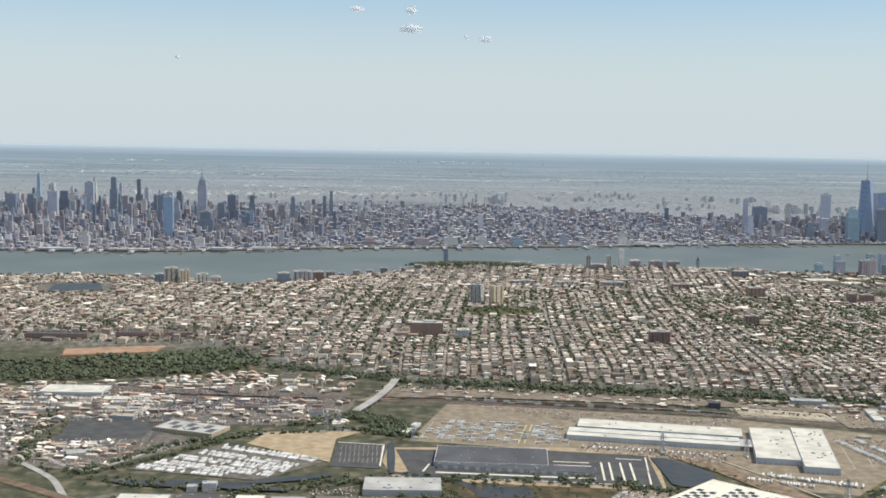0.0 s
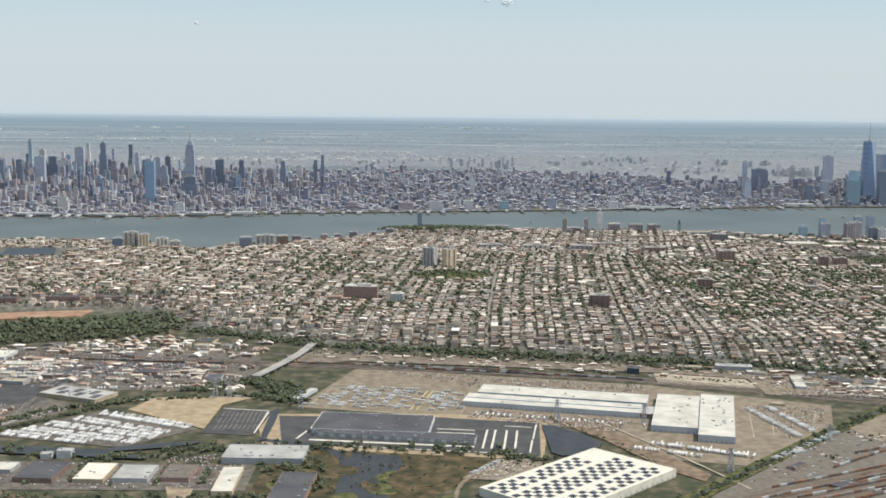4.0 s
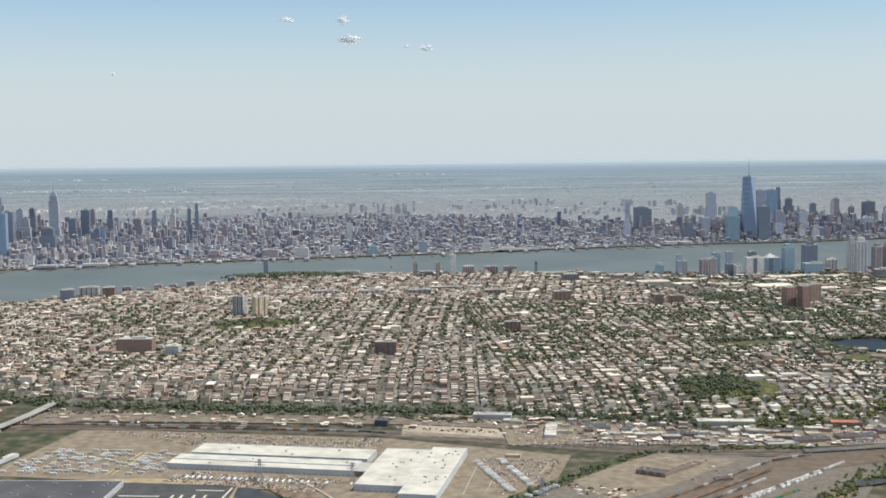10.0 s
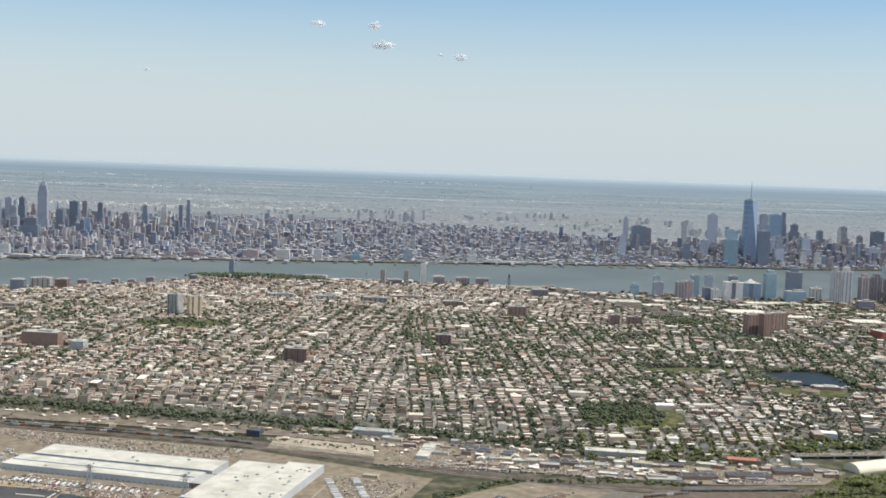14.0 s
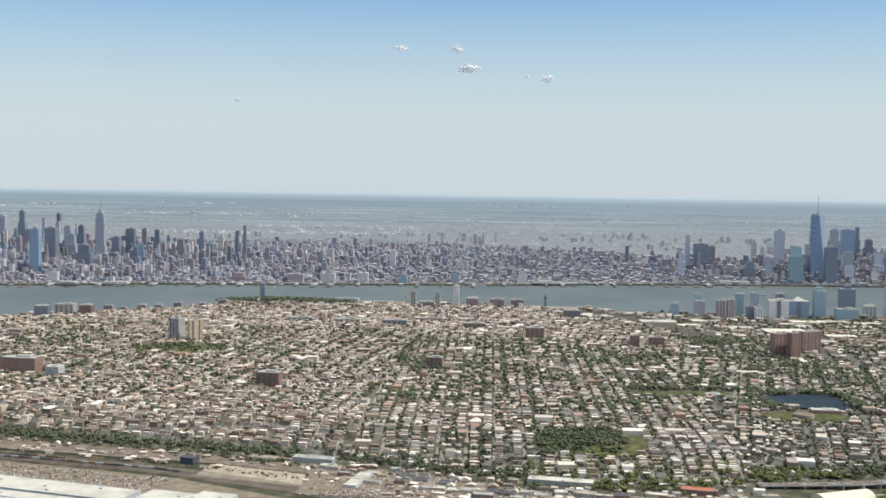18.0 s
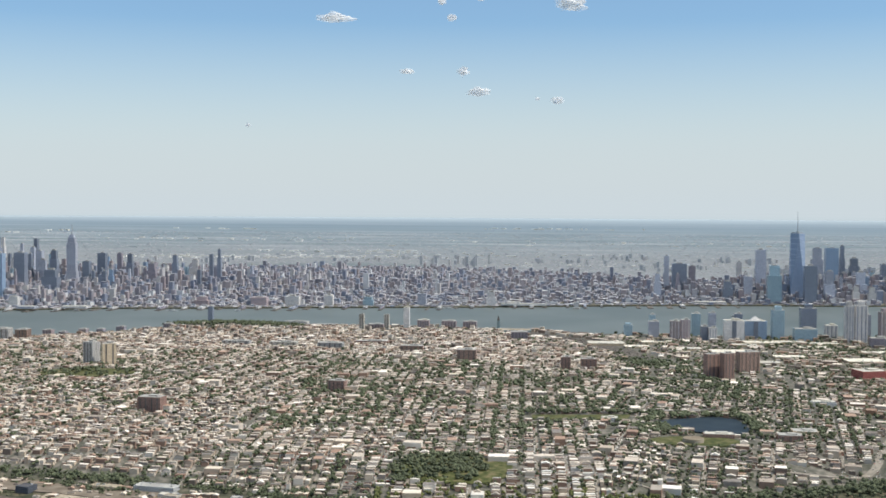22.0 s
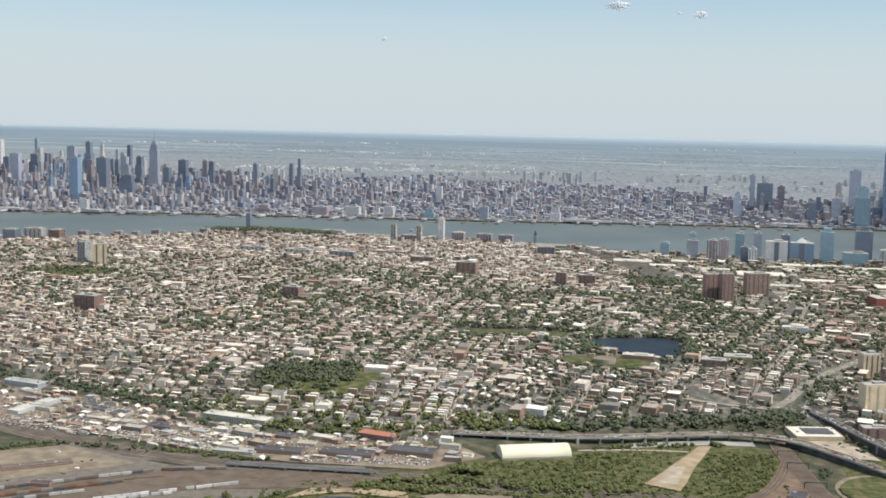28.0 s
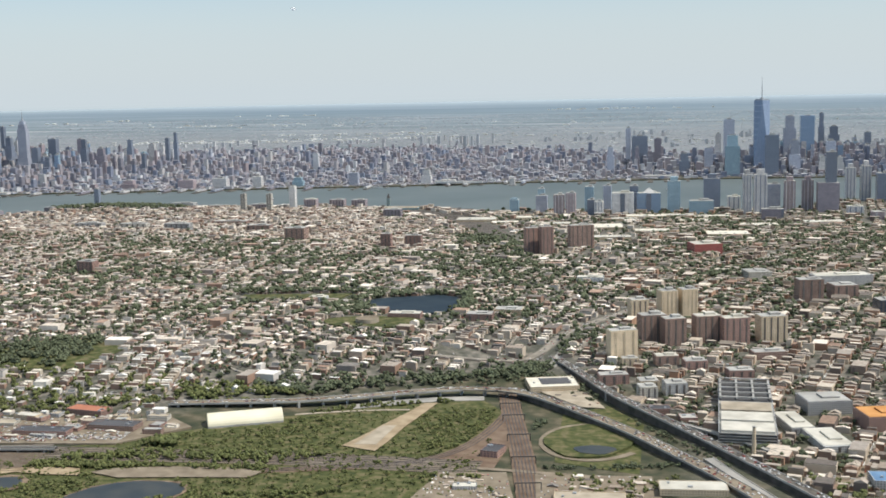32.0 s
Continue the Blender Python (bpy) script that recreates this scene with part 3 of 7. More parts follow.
# ---- pads, lots, ponds and roads of the meadows ----
WH_LOT = [(-47, 258), (-14, 250), (20, 240), (24, 222), (47, 216), (66, 243), (72, 262), (34, 280), (-36, 296)]
sheet("pavement", WH_LOT, 0.172, M_LOT, "worn grey-brown truck yard round the warehouses", "yard")
sheet("pavement", [(-55, 252), (-50.5, 228), (3.4, 220.4), (7, 248), (-15, 253)], 0.183, M_TANDIRT, "tan bare margin round the asphalt yard", "ground", thick=0.03)
sheet("pavement", [(-50, 250.5), (-47, 230), (3, 222.5), (5, 246), (-16, 250)], 0.194, M_ASPHALT, "dark asphalt yard of the dark-roofed warehouse", "yard")
sheet("pavement", [(37, 282), (60, 277), (59, 289), (38, 293)], 0.236, M_SAND, "bare pale gravel lot beside the railway", "lot")
sheet("pavement", [(-64, 237), (-53.5, 235.5), (-51.5, 254.5), (-62.5, 257)], 0.218, M_ASPHALT, "dark asphalt trailer pad among lower roofs", "lot")
sheet("pavement", [(-105, 234.5), (-77.5, 226.8), (-65, 240.3), (-88.3, 254)], 0.230, M_OLDLOT, "worn lot full of white trailers", "lot")
sheet("pavement", [(-126, 256), (-107, 259), (-105.5, 277), (-127, 277)], 0.242, M_ASPHALT, "empty dark asphalt car park", "lot")
sheet("pavement", [(-120, 281), (-108.5, 295), (-109, 302.5), (-123, 301)], 0.254, M_SAND, "pale lot crowded with goods", "lot")
sheet("pavement", [(-150, 353), (-124, 360), (-122, 371), (-152, 364)], 0.896, mat("red_earth", (0.25, 0.135, 0.085), (0.36, 0.25, 0.17), 0.3, 0.95, detail=8), "reddish bare dirt field among lower roofs", "field", thick=0.8)
sheet("pavement", [(-83, 254.6), (-72, 246), (-64, 240), (-63.4, 259), (-57, 266), (-79.3, 265)], 0.278, M_TANDIRT, "tan dirt clearing below the pylons", "field")
sheet("pavement", [(-105, 256), (-100, 285), (-68, 294), (-72, 300), (-108, 300)], 0.270, M_ASPHALT, "crowded asphalt car lots between shops", "lot")
sheet("pavement", [(28, 196), (70, 186), (100, 194), (112, 214), (134, 250), (134, 259), (112, 256), (90, 262), (78, 251), (64.5, 237.5), (45, 216.5), (31, 201)], 0.282, M_YARD, "brown gravel bed of a freight rail yard", "rail yard")
sheet("pavement", [(69, 243), (74, 229), (84, 235), (106, 255.5), (90, 261), (81, 255)], 0.304, M_LOT, "dirt yard with stacked material", "yard")
sheet("pavement", [(6.3, 252), (9, 246), (16.6, 234), (26, 214), (31, 208), (33, 212), (20, 239), (11, 249.5)], 0.296, M_EARTH, "brown churned dirt strip beside the yard", "field")
sheet("pavement", [(-12.5, 209), (-6, 220.4), (2, 221), (8, 219), (-5, 208)], 0.302, M_LOT, "car park beside the solar roof", "lot")
sheet("pavement", [(-130, 238), (-113, 232.5), (-101, 246), (-95.5, 253.4), (-93.5, 257.7), (-109.6, 268), (-110, 259), (-130, 259)], 0.212, M_OLDLOT, "patched dark lots full of trucks", "lot")
sheet("pavement", [(-150, 282), (-128, 278), (-106, 278), (-100, 272), (-64, 271), (-60, 296), (-62, 309), (-92, 318), (-120, 318), (-150, 313)], 0.186, M_OLDLOT, "patched asphalt of a busy shopping strip", "lot")
sheet("pavement", [(-114, 202), (-50, 202), (-50, 216), (-84, 217.5), (-104, 218.5), (-114, 212)], 0.206, M_OLDLOT, "worn yards round low workshops", "yard")
sheet("pavement", [(92, 194), (97, 192), (105, 211), (113.5, 222.5), (121, 233), (116, 232), (103, 214)], 0.312, M_EARTH, "brown bare strip beside the access road", "field")
sheet("water", [(5.3, 244), (8, 243.5), (10.4, 240), (13, 237.4), (16, 231), (14.5, 227), (12.4, 225), (10, 222.4), (7, 222.6), (5.3, 224.5)], 0.44, M_MARSH, "dark marsh pond beside a dirt strip", "pond", thick=0.3)
sheet("pavement", [(184.3, 269.4), (186.5, 276), (188, 281.5), (190.4, 289), (191.6, 294), (193.8, 294.5), (192.8, 288), (191.4, 280), (190.6, 272), (189.8, 267.4)], 0.328, M_TANDIRT, "pale sandy work site in the scrub", "work site")
sheet("pavement", [(186, 270), (187.8, 280), (190, 280.4), (189.3, 270.4)], 0.365, M_SAND, "bare concrete slab among lower roofs", "slab")
sheet("pavement", [(152.5, 253), (155.5, 255.2), (163, 256.8), (171.8, 257.4), (176.7, 256.3), (175.5, 253.7), (168.1, 252.9), (157.5, 251.4)], 0.332, M_LOT, "worn gravel flat beside the ponds", "ground")


sheet("pavement", [(60, 271), (84, 270), (120, 264), (128, 263.5), (150, 266), (158, 276), (150, 283), (115, 279.5), (80, 292), (60, 297)], 0.36, M_LOT, "dusty paved strip of workshops and car lots", "yard", thick=0.3)
sheet("pavement", [(-60, 296), (-38, 303), (40, 292), (60, 286), (60, 296), (40, 303), (0, 309), (-46, 318)], 0.40, M_BALLAST, "brown gravel rail corridor below the hill", "rail corridor", thick=0.3)
def wob(cx, cy, rx, ry, seed, n=22, ang=0.0):
    r = random.Random(seed)
    k = [0.85 + 0.3 * r.random() for _ in range(n)]
    k = [(k[i - 1] + k[i] * 2 + k[(i + 1) % n]) / 4 for i in range(n)]
    ca, sa = math.cos(radians(ang)), math.sin(radians(ang))
    return [(cx + rx * k[i] * math.cos(2 * math.pi * i / n) * ca - ry * k[i] * math.sin(2 * math.pi * i / n) * sa, cy + rx * k[i] * math.cos(2 * math.pi * i / n) * sa + ry * k[i] * math.sin(2 * math.pi * i / n) * ca) for i in range(n)]


for cx, cy, rx, ry, a, seed in ((-78, 220.5, 7.5, 1.2, -8, 14), (-92, 224, 15, 2.2, -4, 4), (-51, 243, 0.8, 13, 0, 5), (-72, 227, 9, 1.6, 18, 6), (124, 236, 4.5, 1.8, 20, 9)):
    sheet("water", wob(cx, cy, rx, ry, seed, ang=a), 0.42 + 0.011 * (seed % 20), M_POND if cx > 100 else M_MARSH, "dark still marsh pond among reeds", "pond")
POND_E = [(154, 241.5), (154.6, 244.2), (156.2, 247.1), (158.6, 249.2), (161.4, 250.3), (164.6, 250.5), (167.2, 250), (168.8, 248.2), (169, 246.4), (167.6, 243.8), (164, 240.6), (159, 239.4)]
POND_W = [(137, 243.5), (138.2, 246.4), (139.7, 248.4), (141.8, 249.4), (143.8, 249.6), (145.4, 248), (145.1, 245.5), (143.6, 243), (141.6, 241), (138.6, 240.6)]
for pts in (POND_E, POND_W):
    sheet("water", pts, 0.372 if pts is POND_E else 0.36, M_POND, "dark still pond with bare brown banks", "pond", thick=0.03)
    mx, my = sum(p[0] for p in pts) / len(pts), sum(p[1] for p in pts) / len(pts)
    sheet("pavement", [(mx + (x - mx) * (1.16 + 0.12 * math.sin(3 * x)), my + (y - my) * (1.2 + 0.15 * math.cos(2 * x))) for x, y in pts], 0.345 if pts is POND_E else 0.335, M_EARTH, "bare brown pond bank", "bank")
sheet("pavement", [(134.4, 246.5), (136.6, 252.1), (143, 253.8), (150.2, 254.7), (151.8, 251.6), (146.5, 251.4), (142, 251.8), (137.4, 249)], 0.34, M_TANDIRT, "dry tan flat beside the pond", "ground")
RESERVOIR = [(164.6, 362.5), (167, 365), (171, 367), (176, 369), (180.5, 370), (184, 367.5), (185.6, 362), (185.6, 355), (184.4, 350), (181, 348.2), (176, 348.8), (172.2, 350), (168.6, 354), (165.6, 358.6)]
sheet("water", RESERVOIR, 5.0, mat("deep_blue_water", (0.02, 0.03, 0.04), (0.03, 0.042, 0.052), 0.2, 0.5, bump=0.04, spec=0.06), "dark blue reservoir ringed by trees", "reservoir", thick=1.2)
sheet("water", [(-186, 466), (-165, 470), (-171, 491), (-189, 487)], 5.0, M_POND, "square blue covered reservoir", "reservoir", thick=1.2)
def turf(pts, label, category):
    """Grass that follows the slope of the land."""
    cx, cy, n = sum(p[0] for p in pts) / len(pts), sum(p[1] for p in pts) / len(pts), len(pts)
    q = [(cx + (x - cx) * k, cy + (y - cy) * k) for k in (1.0, 0.8, 0.6, 0.4, 0.2) for x, y in pts]
    fs = [(r * n + i, r * n + (i + 1) % n, (r + 1) * n + (i + 1) % n, (r + 1) * n + i) for r in range(4) for i in range(n)]
    put("pavement", Shape().add([(x, y, land_z(x, y) + 0.18) for x, y in q], fs + [tuple(range(4 * n, 5 * n))]), M_GRASS, label, category, kind="structure")


turf(wob(118, 306, 13, 11, 21), "green park lawn among rowhouses", "park")
sheet("pavement", [(133, 362.5), (157, 364.8), (158, 371.5), (133, 367.8)], 4.9, M_GRASS, "long green playing field", "field", thick=1.0)
sheet("pavement", wob(171.5, 339, 10, 5.6, 24), 4.95, M_GRASS, "dry green lawn round a low tank", "lawn", thick=1.0)
sheet("pavement", wob(-10, 425, 15, 9, 25), 4.9, M_GRASS, "green slope below the twin towers", "park", thick=1.0)
sheet("pavement", wob(220.3, 276, 6.2, 8, 26), 0.5, M_GRASS, "round grassy mound inside a ramp loop", "mound", thick=0.5)
sheet("pavement", [(126, 240), (150, 236), (196, 243), (206, 258), (206, 290), (200, 299), (183, 293), (160, 276), (136, 259)], 0.13, M_GRASS, "rough green scrub beside the tracks", "scrub")
sheet("pavement", [(215, 290), (222, 296), (236, 272), (228, 262), (216, 266)], 0.14, M_GRASS, "grass verge between elevated ramps", "verge")
sheet("water", wob(221.4, 271.2, 3.0, 2.2, 44), 0.56, M_POND, "small dark pond on the mound", "pond", thick=0.1)

flat = lambda x, y: 0.12
LOOP = [(220.3 + 7.4 * math.cos(a), 276 + 9.3 * math.sin(a)) for a in [radians(60 + 15 * i) for i in range(19)]]
BOULEVARD = [(180, 316), (196, 320), (207, 323), (217, 351), (229, 377), (251, 432), (262, 470)]
for nm, pts, w, m, lab in (
        ("road", [(97, 185), (99, 200), (106, 216), (114, 223), (124, 221)], 2.2, M_SAND, "pale curving access road"),
        ("road", [(-130, 250), (-113, 231), (-99, 254), (-82, 264), (-55, 268)], 1.0, M_ROAD, "narrow road beside a green canal"),
        ("road", LOOP, 1.1, M_LOT, "grey ramp loop round a mound"),
        ("road", [(172, 285), (182, 289), (190, 290)], 0.7, M_SAND, "dirt track through scrub"),
        ("road", [(180, 290.6), (185, 293.6), (190, 296), (196, 298), (201, 298.4)], 2.6, M_ROAD, "cream concrete slip road over the tracks"),
        ("road", [(190, 262), (205, 262), (240, 258), (260, 250)], 1.0, M_LOT, "access road across the meadow")):
    put(nm, ribbon(pts, w, flat, lift=0.12), m, lab, "road", kind="structure")
put("road", ribbon(BOULEVARD, 1.9, land_z, lift=0.16, thick=0.4), M_STREET, "wide pale boulevard climbing the hill", "road", kind="structure")
put("road", ribbon([(210, 318), (213, 330), (217, 345)], 1.8, land_z, lift=0.1, thick=0.4), M_ROAD, "sunken road curving below the boulevard", "road", kind="structure")
CANAL = [(24, 196), (42, 216), (63, 239), (76.5, 252.5), (87, 262)]
put("pavement", ribbon(CANAL, 3.4, flat, lift=0.22), M_GRASS, "green banks of a creek between yards", "verge", kind="structure")
put("pavement", ribbon([(68.7, 200.4), (92, 218.6), (110, 233.5)], 1.0, flat, lift=0.20), M_GRASS, "green strip between container rows", "verge", kind="structure")
put("water", ribbon([(-52, 233), (-42, 229.5), (-36, 226.5), (-33, 217), (-33.4, 204), (-34, 190)], 2.0, flat, lift=0.08), M_MARSH, "dark winding marsh channel", "creek", kind="structure")
put("road", ribbon([(14, 252), (20, 243), (33, 216), (38, 204)], 0.5, flat, lift=0.2), M_SAND, "dirt service track beside the yard", "road", kind="structure")
put("water", ribbon(CANAL, 0.8, flat, lift=0.235), M_MARSH, "dark creek between the yards", "creek", kind="structure")

sheet("pavement", [(-182, 233), (-131, 236), (-131, 259), (-127.6, 277.4), (-150.5, 281.5), (-184, 287)], 0.148, M_OLDLOT, "patched truck lots by the road junction", "lot")
sheet("pavement", [(-184, 288), (-151, 283), (-151, 313), (-186, 318)], 0.150, M_LOT, "dusty freight lots beside the railway", "lot")
put("road", ribbon([(-190, 262), (-160, 252), (-131, 243), (-118, 228), (-112, 214)], 1.4, flat, lift=0.1), M_ROAD, "wide road past the truck lots", "road", kind="structure")
sheet("pavement", [(-101, 180), (-99, 191), (-93, 197.5), (-80, 189), (-74, 182)], 0.182, M_GRASS, "dark green field inside the rail curve", "field")
sheet("pavement", [(-98.5, 188), (-97.5, 191.5), (-95.6, 195.6), (-92.4, 195.4), (-94.6, 190.5), (-96.5, 187)], 0.2, M_TANDIRT, "tan bare patch in the field", "field")

# rail lines
LINE = [(-140, 310), (-90, 303), (-38, 298), (0, 292), (29, 286.5), (60, 275), (80, 266.5), (100, 261.5), (122, 259.5), (142, 261), (180, 263), (206, 262)]
YARD = [(20, 186), (41, 199), (74, 216), (113, 250), (128, 256), (142, 259)]
TRUNK = [(204.4, 306), (205.2, 298), (207.2, 288), (210.9, 270), (214.3, 251), (219, 226)]
RAMP = [(237, 268), (243, 255), (254, 234), (270, 208)]


def tracks(base, offs, lab, flat=flat, bedm=M_BALLAST, tm=M_RAIL):
    bed = tagged(new("railway", ribbon(base, abs(offs[-1] - offs[0]) + 0.9, flat, lift=0.10).mesh("railway", [bedm])), lab, "railway", kind="structure")
    for o in offs:
        p = []
        for i, (x, y) in enumerate(base):
            a, b = base[max(0, i - 1)], base[min(len(base) - 1, i + 1)]
            d = math.hypot(b[0] - a[0], b[1] - a[1])
            p.append((x - (b[1] - a[1]) / d * o, y + (b[0] - a[0]) / d * o))
        part("track", ribbon(p, 0.2, flat, lift=0.15, thick=0.04), tm, bed)


tracks(LINE, [-2.4, -1.8, -0.9, -0.3, 0.3, 0.9, 1.8, 2.6], "freight railway along the foot of the hill")
tracks(YARD, [-6.5, -5.8, -5.2, -4.6, -4, -3.4, -2.8, -2.2, -1.6, -1.0, -0.4, 0.2, 0.8, 1.4, 2.0, 2.6, 3.2, 4.4], "fan of freight yard tracks", lambda x, y: 0.21, M_YARD, M_RUST)
tracks([(-60, 312), (-20, 306), (20, 300), (58, 288)], [-0.8, -0.2, 0.4, 1.0], "second railway at the foot of the slope")
tracks([(172, 256), (190, 260.5), (199, 264), (202.6, 270), (205.2, 280), (206.3, 290)], [-0.5, 0.1, 0.7], "rusty branch line curving into the trunk", lambda x, y: 0.107, M_RUST)
tracks(TRUNK, [-1.2, -0.7, -0.2, 0.3, 0.8, 1.3], "brown trunk railway running inland", flat, M_RUST)

def gantry(x, y, a):
    t = thing("gantry", (x, y, 0.2), "dark steel overhead line portal across the tracks", "gantry", "railway portals", ang=a)
    for sx in (-1.7, 1.7):
        part("post", Shape().box(sx, 0, 0.12, 0.12, 0, 0.95), M_DKSTEEL, t)
    part("beam", Shape().box(0, 0, 3.5, 0.12, 0.95, 1.08), M_DKSTEEL, t)


for k in range(8):
    q = k / 7 * 4
    i = min(3, int(q))
    (ax, ay), (bx, by) = TRUNK[i + 1], TRUNK[i + 2] if i < 4 else TRUNK[-1]
    gantry(ax + (bx - ax) * (q - i), ay + (by - ay) * (q - i), math.degrees(math.atan2(by - ay, bx - ax)) + 90)

for a, b, w in (((52.2, 204.8), (83, 230.7), 0.5), ((64.5, 214.3), (113.6, 250.9), 0.45), ((61.3, 203.2), (90.2, 225.9), 0.5), ((42.2, 199.9), (52.4, 205.6), 0.6)):
    put("railway", ribbon([a, ((a[0] + b[0]) / 2, (a[1] + b[1]) / 2 + 0.4), b], w, lambda x, y: 0.3, lift=0.06), M_RUST, "rust-brown strip between yard tracks", "railway", kind="structure")

# elevated roads on piers
def viaduct(pts, w, z, lab, m=M_ROAD):
    v = thing("viaduct", (pts[0][0], pts[0][1], 0), lab, "viaduct")
    o = pts[0]
    rel = [(x - o[0], y - o[1]) for x, y in pts]
    part("deck", ribbon(rel, w, lambda x, y: z, thick=0.22, lift=0.0), m, v)
    for sgn in (-1, 1):
        p = []
        for i, (x, y) in enumerate(rel):
            a, b = rel[max(0, i - 1)], rel[min(len(rel) - 1, i + 1)]
            d = math.hypot(b[0] - a[0], b[1] - a[1])
            p.append((x - (b[1] - a[1]) / d * sgn * w / 2, y + (b[0] - a[0]) / d * sgn * w / 2))
        part("parapet", ribbon(p, 0.08, lambda x, y: z + 0.1, thick=0.3, lift=0.0), M_CONCRETE, v)
    acc = 0.0
    for (ax, ay), (bx, by) in zip(rel, rel[1:]):
        L = math.hypot(bx - ax, by - ay)
        k = 1.5 - acc
        while k < L:
            x, y = ax + (bx - ax) * k / L, ay + (by - ay) * k / L
            g = land_z(x + o[0], y + o[1])
            if z - g > 0.35:
                part("pier", Shape().box(x, y, 0.35, w * 0.7, g - 0.1, z - 0.2, math.degrees(math.atan2(by - ay, bx - ax))), M_CONCRETE, v)
            k += 4.0
        acc = (acc + L) % 4.0
    return v


viaduct([(-59.5, 282), (-56, 292), (-52, 305), (-48.6, 324), (-47.4, 334)], 2.0, 1.35, "pale concrete road bridge over the railway")
HWY_A = [(150, 286), (172, 290), (184, 295), (196, 301), (207, 300.5), (216, 291), (227, 277.5), (240, 257), (250, 238), (262, 214)]
HWY_B = [(209, 326), (214, 317), (222.5, 298), (235.5, 277), (250, 252), (266, 222)]
viaduct(HWY_A, 2.0, 1.3, "elevated highway full of cars", M_LOT)
viaduct(HWY_B, 1.5, 1.7, "second elevated highway carrying traffic", M_OLDLOT)
# Walls below the decks; their dark colour paints the shade on these sides.
for pts, z, w in ((HWY_A[4:], 1.3, 1.8), (HWY_B[1:], 1.7, 1.3)):
    put("wall_embankment", ribbon(pts, w, lambda x, y: z - 0.26, thick=z - 0.2, lift=0.0), M_DKSTEEL, "retaining wall under the highway, shade painted dark", "wall", kind="structure")
sheet("pavement", [(209.5, 304), (213.5, 309.5), (219, 301), (221.5, 294), (217.5, 294.5)], 0.33, M_SAND, "pale dirt yard between two highways", "yard")
viaduct(RAMP, 1.4, 0.9, "pale concrete ramp beside the highway")
viaduct([(233, 283), (238, 279), (246, 270)], 0.8, 1.5, "short link ramp between highways")
viaduct([(120, 258.4), (131, 259.6), (143, 261.2)], 1.0, 0.9, "dark steel rail trestle across the meadow", M_DKSTEEL)

# ---- warehouses ----
def warehouse(at, w, d, h, ang, roof, wall, lab, docks=0, vents=0, dockm=None):
    lab = lab if len(lab.split()) > 3 else lab + " beside a lot"
    t = thing("warehouse", (*at, max(0.12, land_z(*at) - 0.1)), lab, "warehouse", ang=ang)
    body = part("wall", Shape().box(0, 0, w, d, 0, h), wall, t)
    top = part("roof", Shape().box(0, 0, w - 0.16, d - 0.16, h + 0.003, h + 0.06), roof, t)
    rim = Shape()
    for sx, sy, ww, dd in ((0, -1, w, 0.08), (0, 1, w, 0.08), (-1, 0, 0.08, d - 0.16), (1, 0, 0.08, d - 0.16)):
        rim.box(sx * (w / 2 - 0.04), sy * (d / 2 - 0.04), ww, dd, h, h + 0.13)
    part("parapet", rim, wall, t)
    for i in range(docks):
        part("dock_door", Shape().box(-w / 2 + (i + 0.7) * w / (docks + 0.4), -d / 2 - 0.03, 0.32 if dockm is None else 0.9, 0.05, 0.12, 0.5 if dockm is None else 0.75), dockm or M_CONCRETE, body)
    r = random.Random(int(w * 7 + d))
    for i in range(vents):
        part("roof_unit", Shape().box(r.uniform(-w / 2.3, w / 2.3), r.uniform(-d / 2.4, d / 2.4), r.uniform(0.25, 0.6), r.uniform(0.25, 0.5), h + 0.05, h + 0.25), M_STEEL, top)
    return t


w1 = warehouse((9.0, 258.5), 38.8, 7.6, 1.15, -14.0, M_WHITE_ROOF, M_METAL_WALL, "long white-roofed warehouse with pale blue walls", docks=34, vents=6)
part("clerestory", Shape().box(0, -0.2, 38.2, 0.5, 1.2, 1.4), M_METAL_WALL, w1)
warehouse((12.3, 266.3), 38.0, 7.8, 1.3, -14.0, M_WHITE_ROOF, M_METAL_WALL, "long white-roofed warehouse behind its twin", vents=5)
warehouse((35.2, 252.3), 9.4, 27.0, 1.3, -14.0, M_WHITE_ROOF, M_METAL_WALL, "broad white-roofed warehouse with blue-grey walls", docks=8, vents=8)
warehouse((43.0, 248.6), 7.2, 34.0, 1.45, -14.0, M_WHITE_ROOF, M_METAL_WALL, "tall white-roofed warehouse wing", docks=7, vents=22)
warehouse((28.6, 253.5), 4.5, 7.0, 1.0, -14.0, M_CONCRETE, F_BROWN, "low brown link building between warehouses")
warehouse((-29.5, 242.5), 24.0, 13.0, 1.0, -6.0, M_DARK_ROOF, F_WHITE, "dark-roofed warehouse with white bays", docks=14, vents=16)
warehouse((-25.0, 234.6), 32.6, 4.0, 0.9, -10.5, M_DARK_ROOF, F_GREY, "white-fronted dark warehouse range", docks=14, vents=10, dockm=M_KERB)
ws = warehouse((8.3, 205.6), 33.0, 18.2, 1.4, 45.7, M_KERB, M_KERB, "huge cream roof covered in solar panels", docks=20, vents=5)
PANEL = Shape().box(0, 0, 1.34, 1.16, 0, 0.06).mesh("solar_panel", [M_SOLAR])
for i in range(24):
    for j in range(12):
        k = random.Random(i * 31 + j).random()
        if j not in (3, 8) and i < 23 - (j > 8) * 4 and (i + j) % 2 and k > 0.04:
            part("solar_panel", PANEL, None, [c for c in ws.children if c.name.startswith("roof")][0]).location = (-15.2 + i * 1.3 + 0.12 * k, -7.6 + j * 1.36, 1.48)
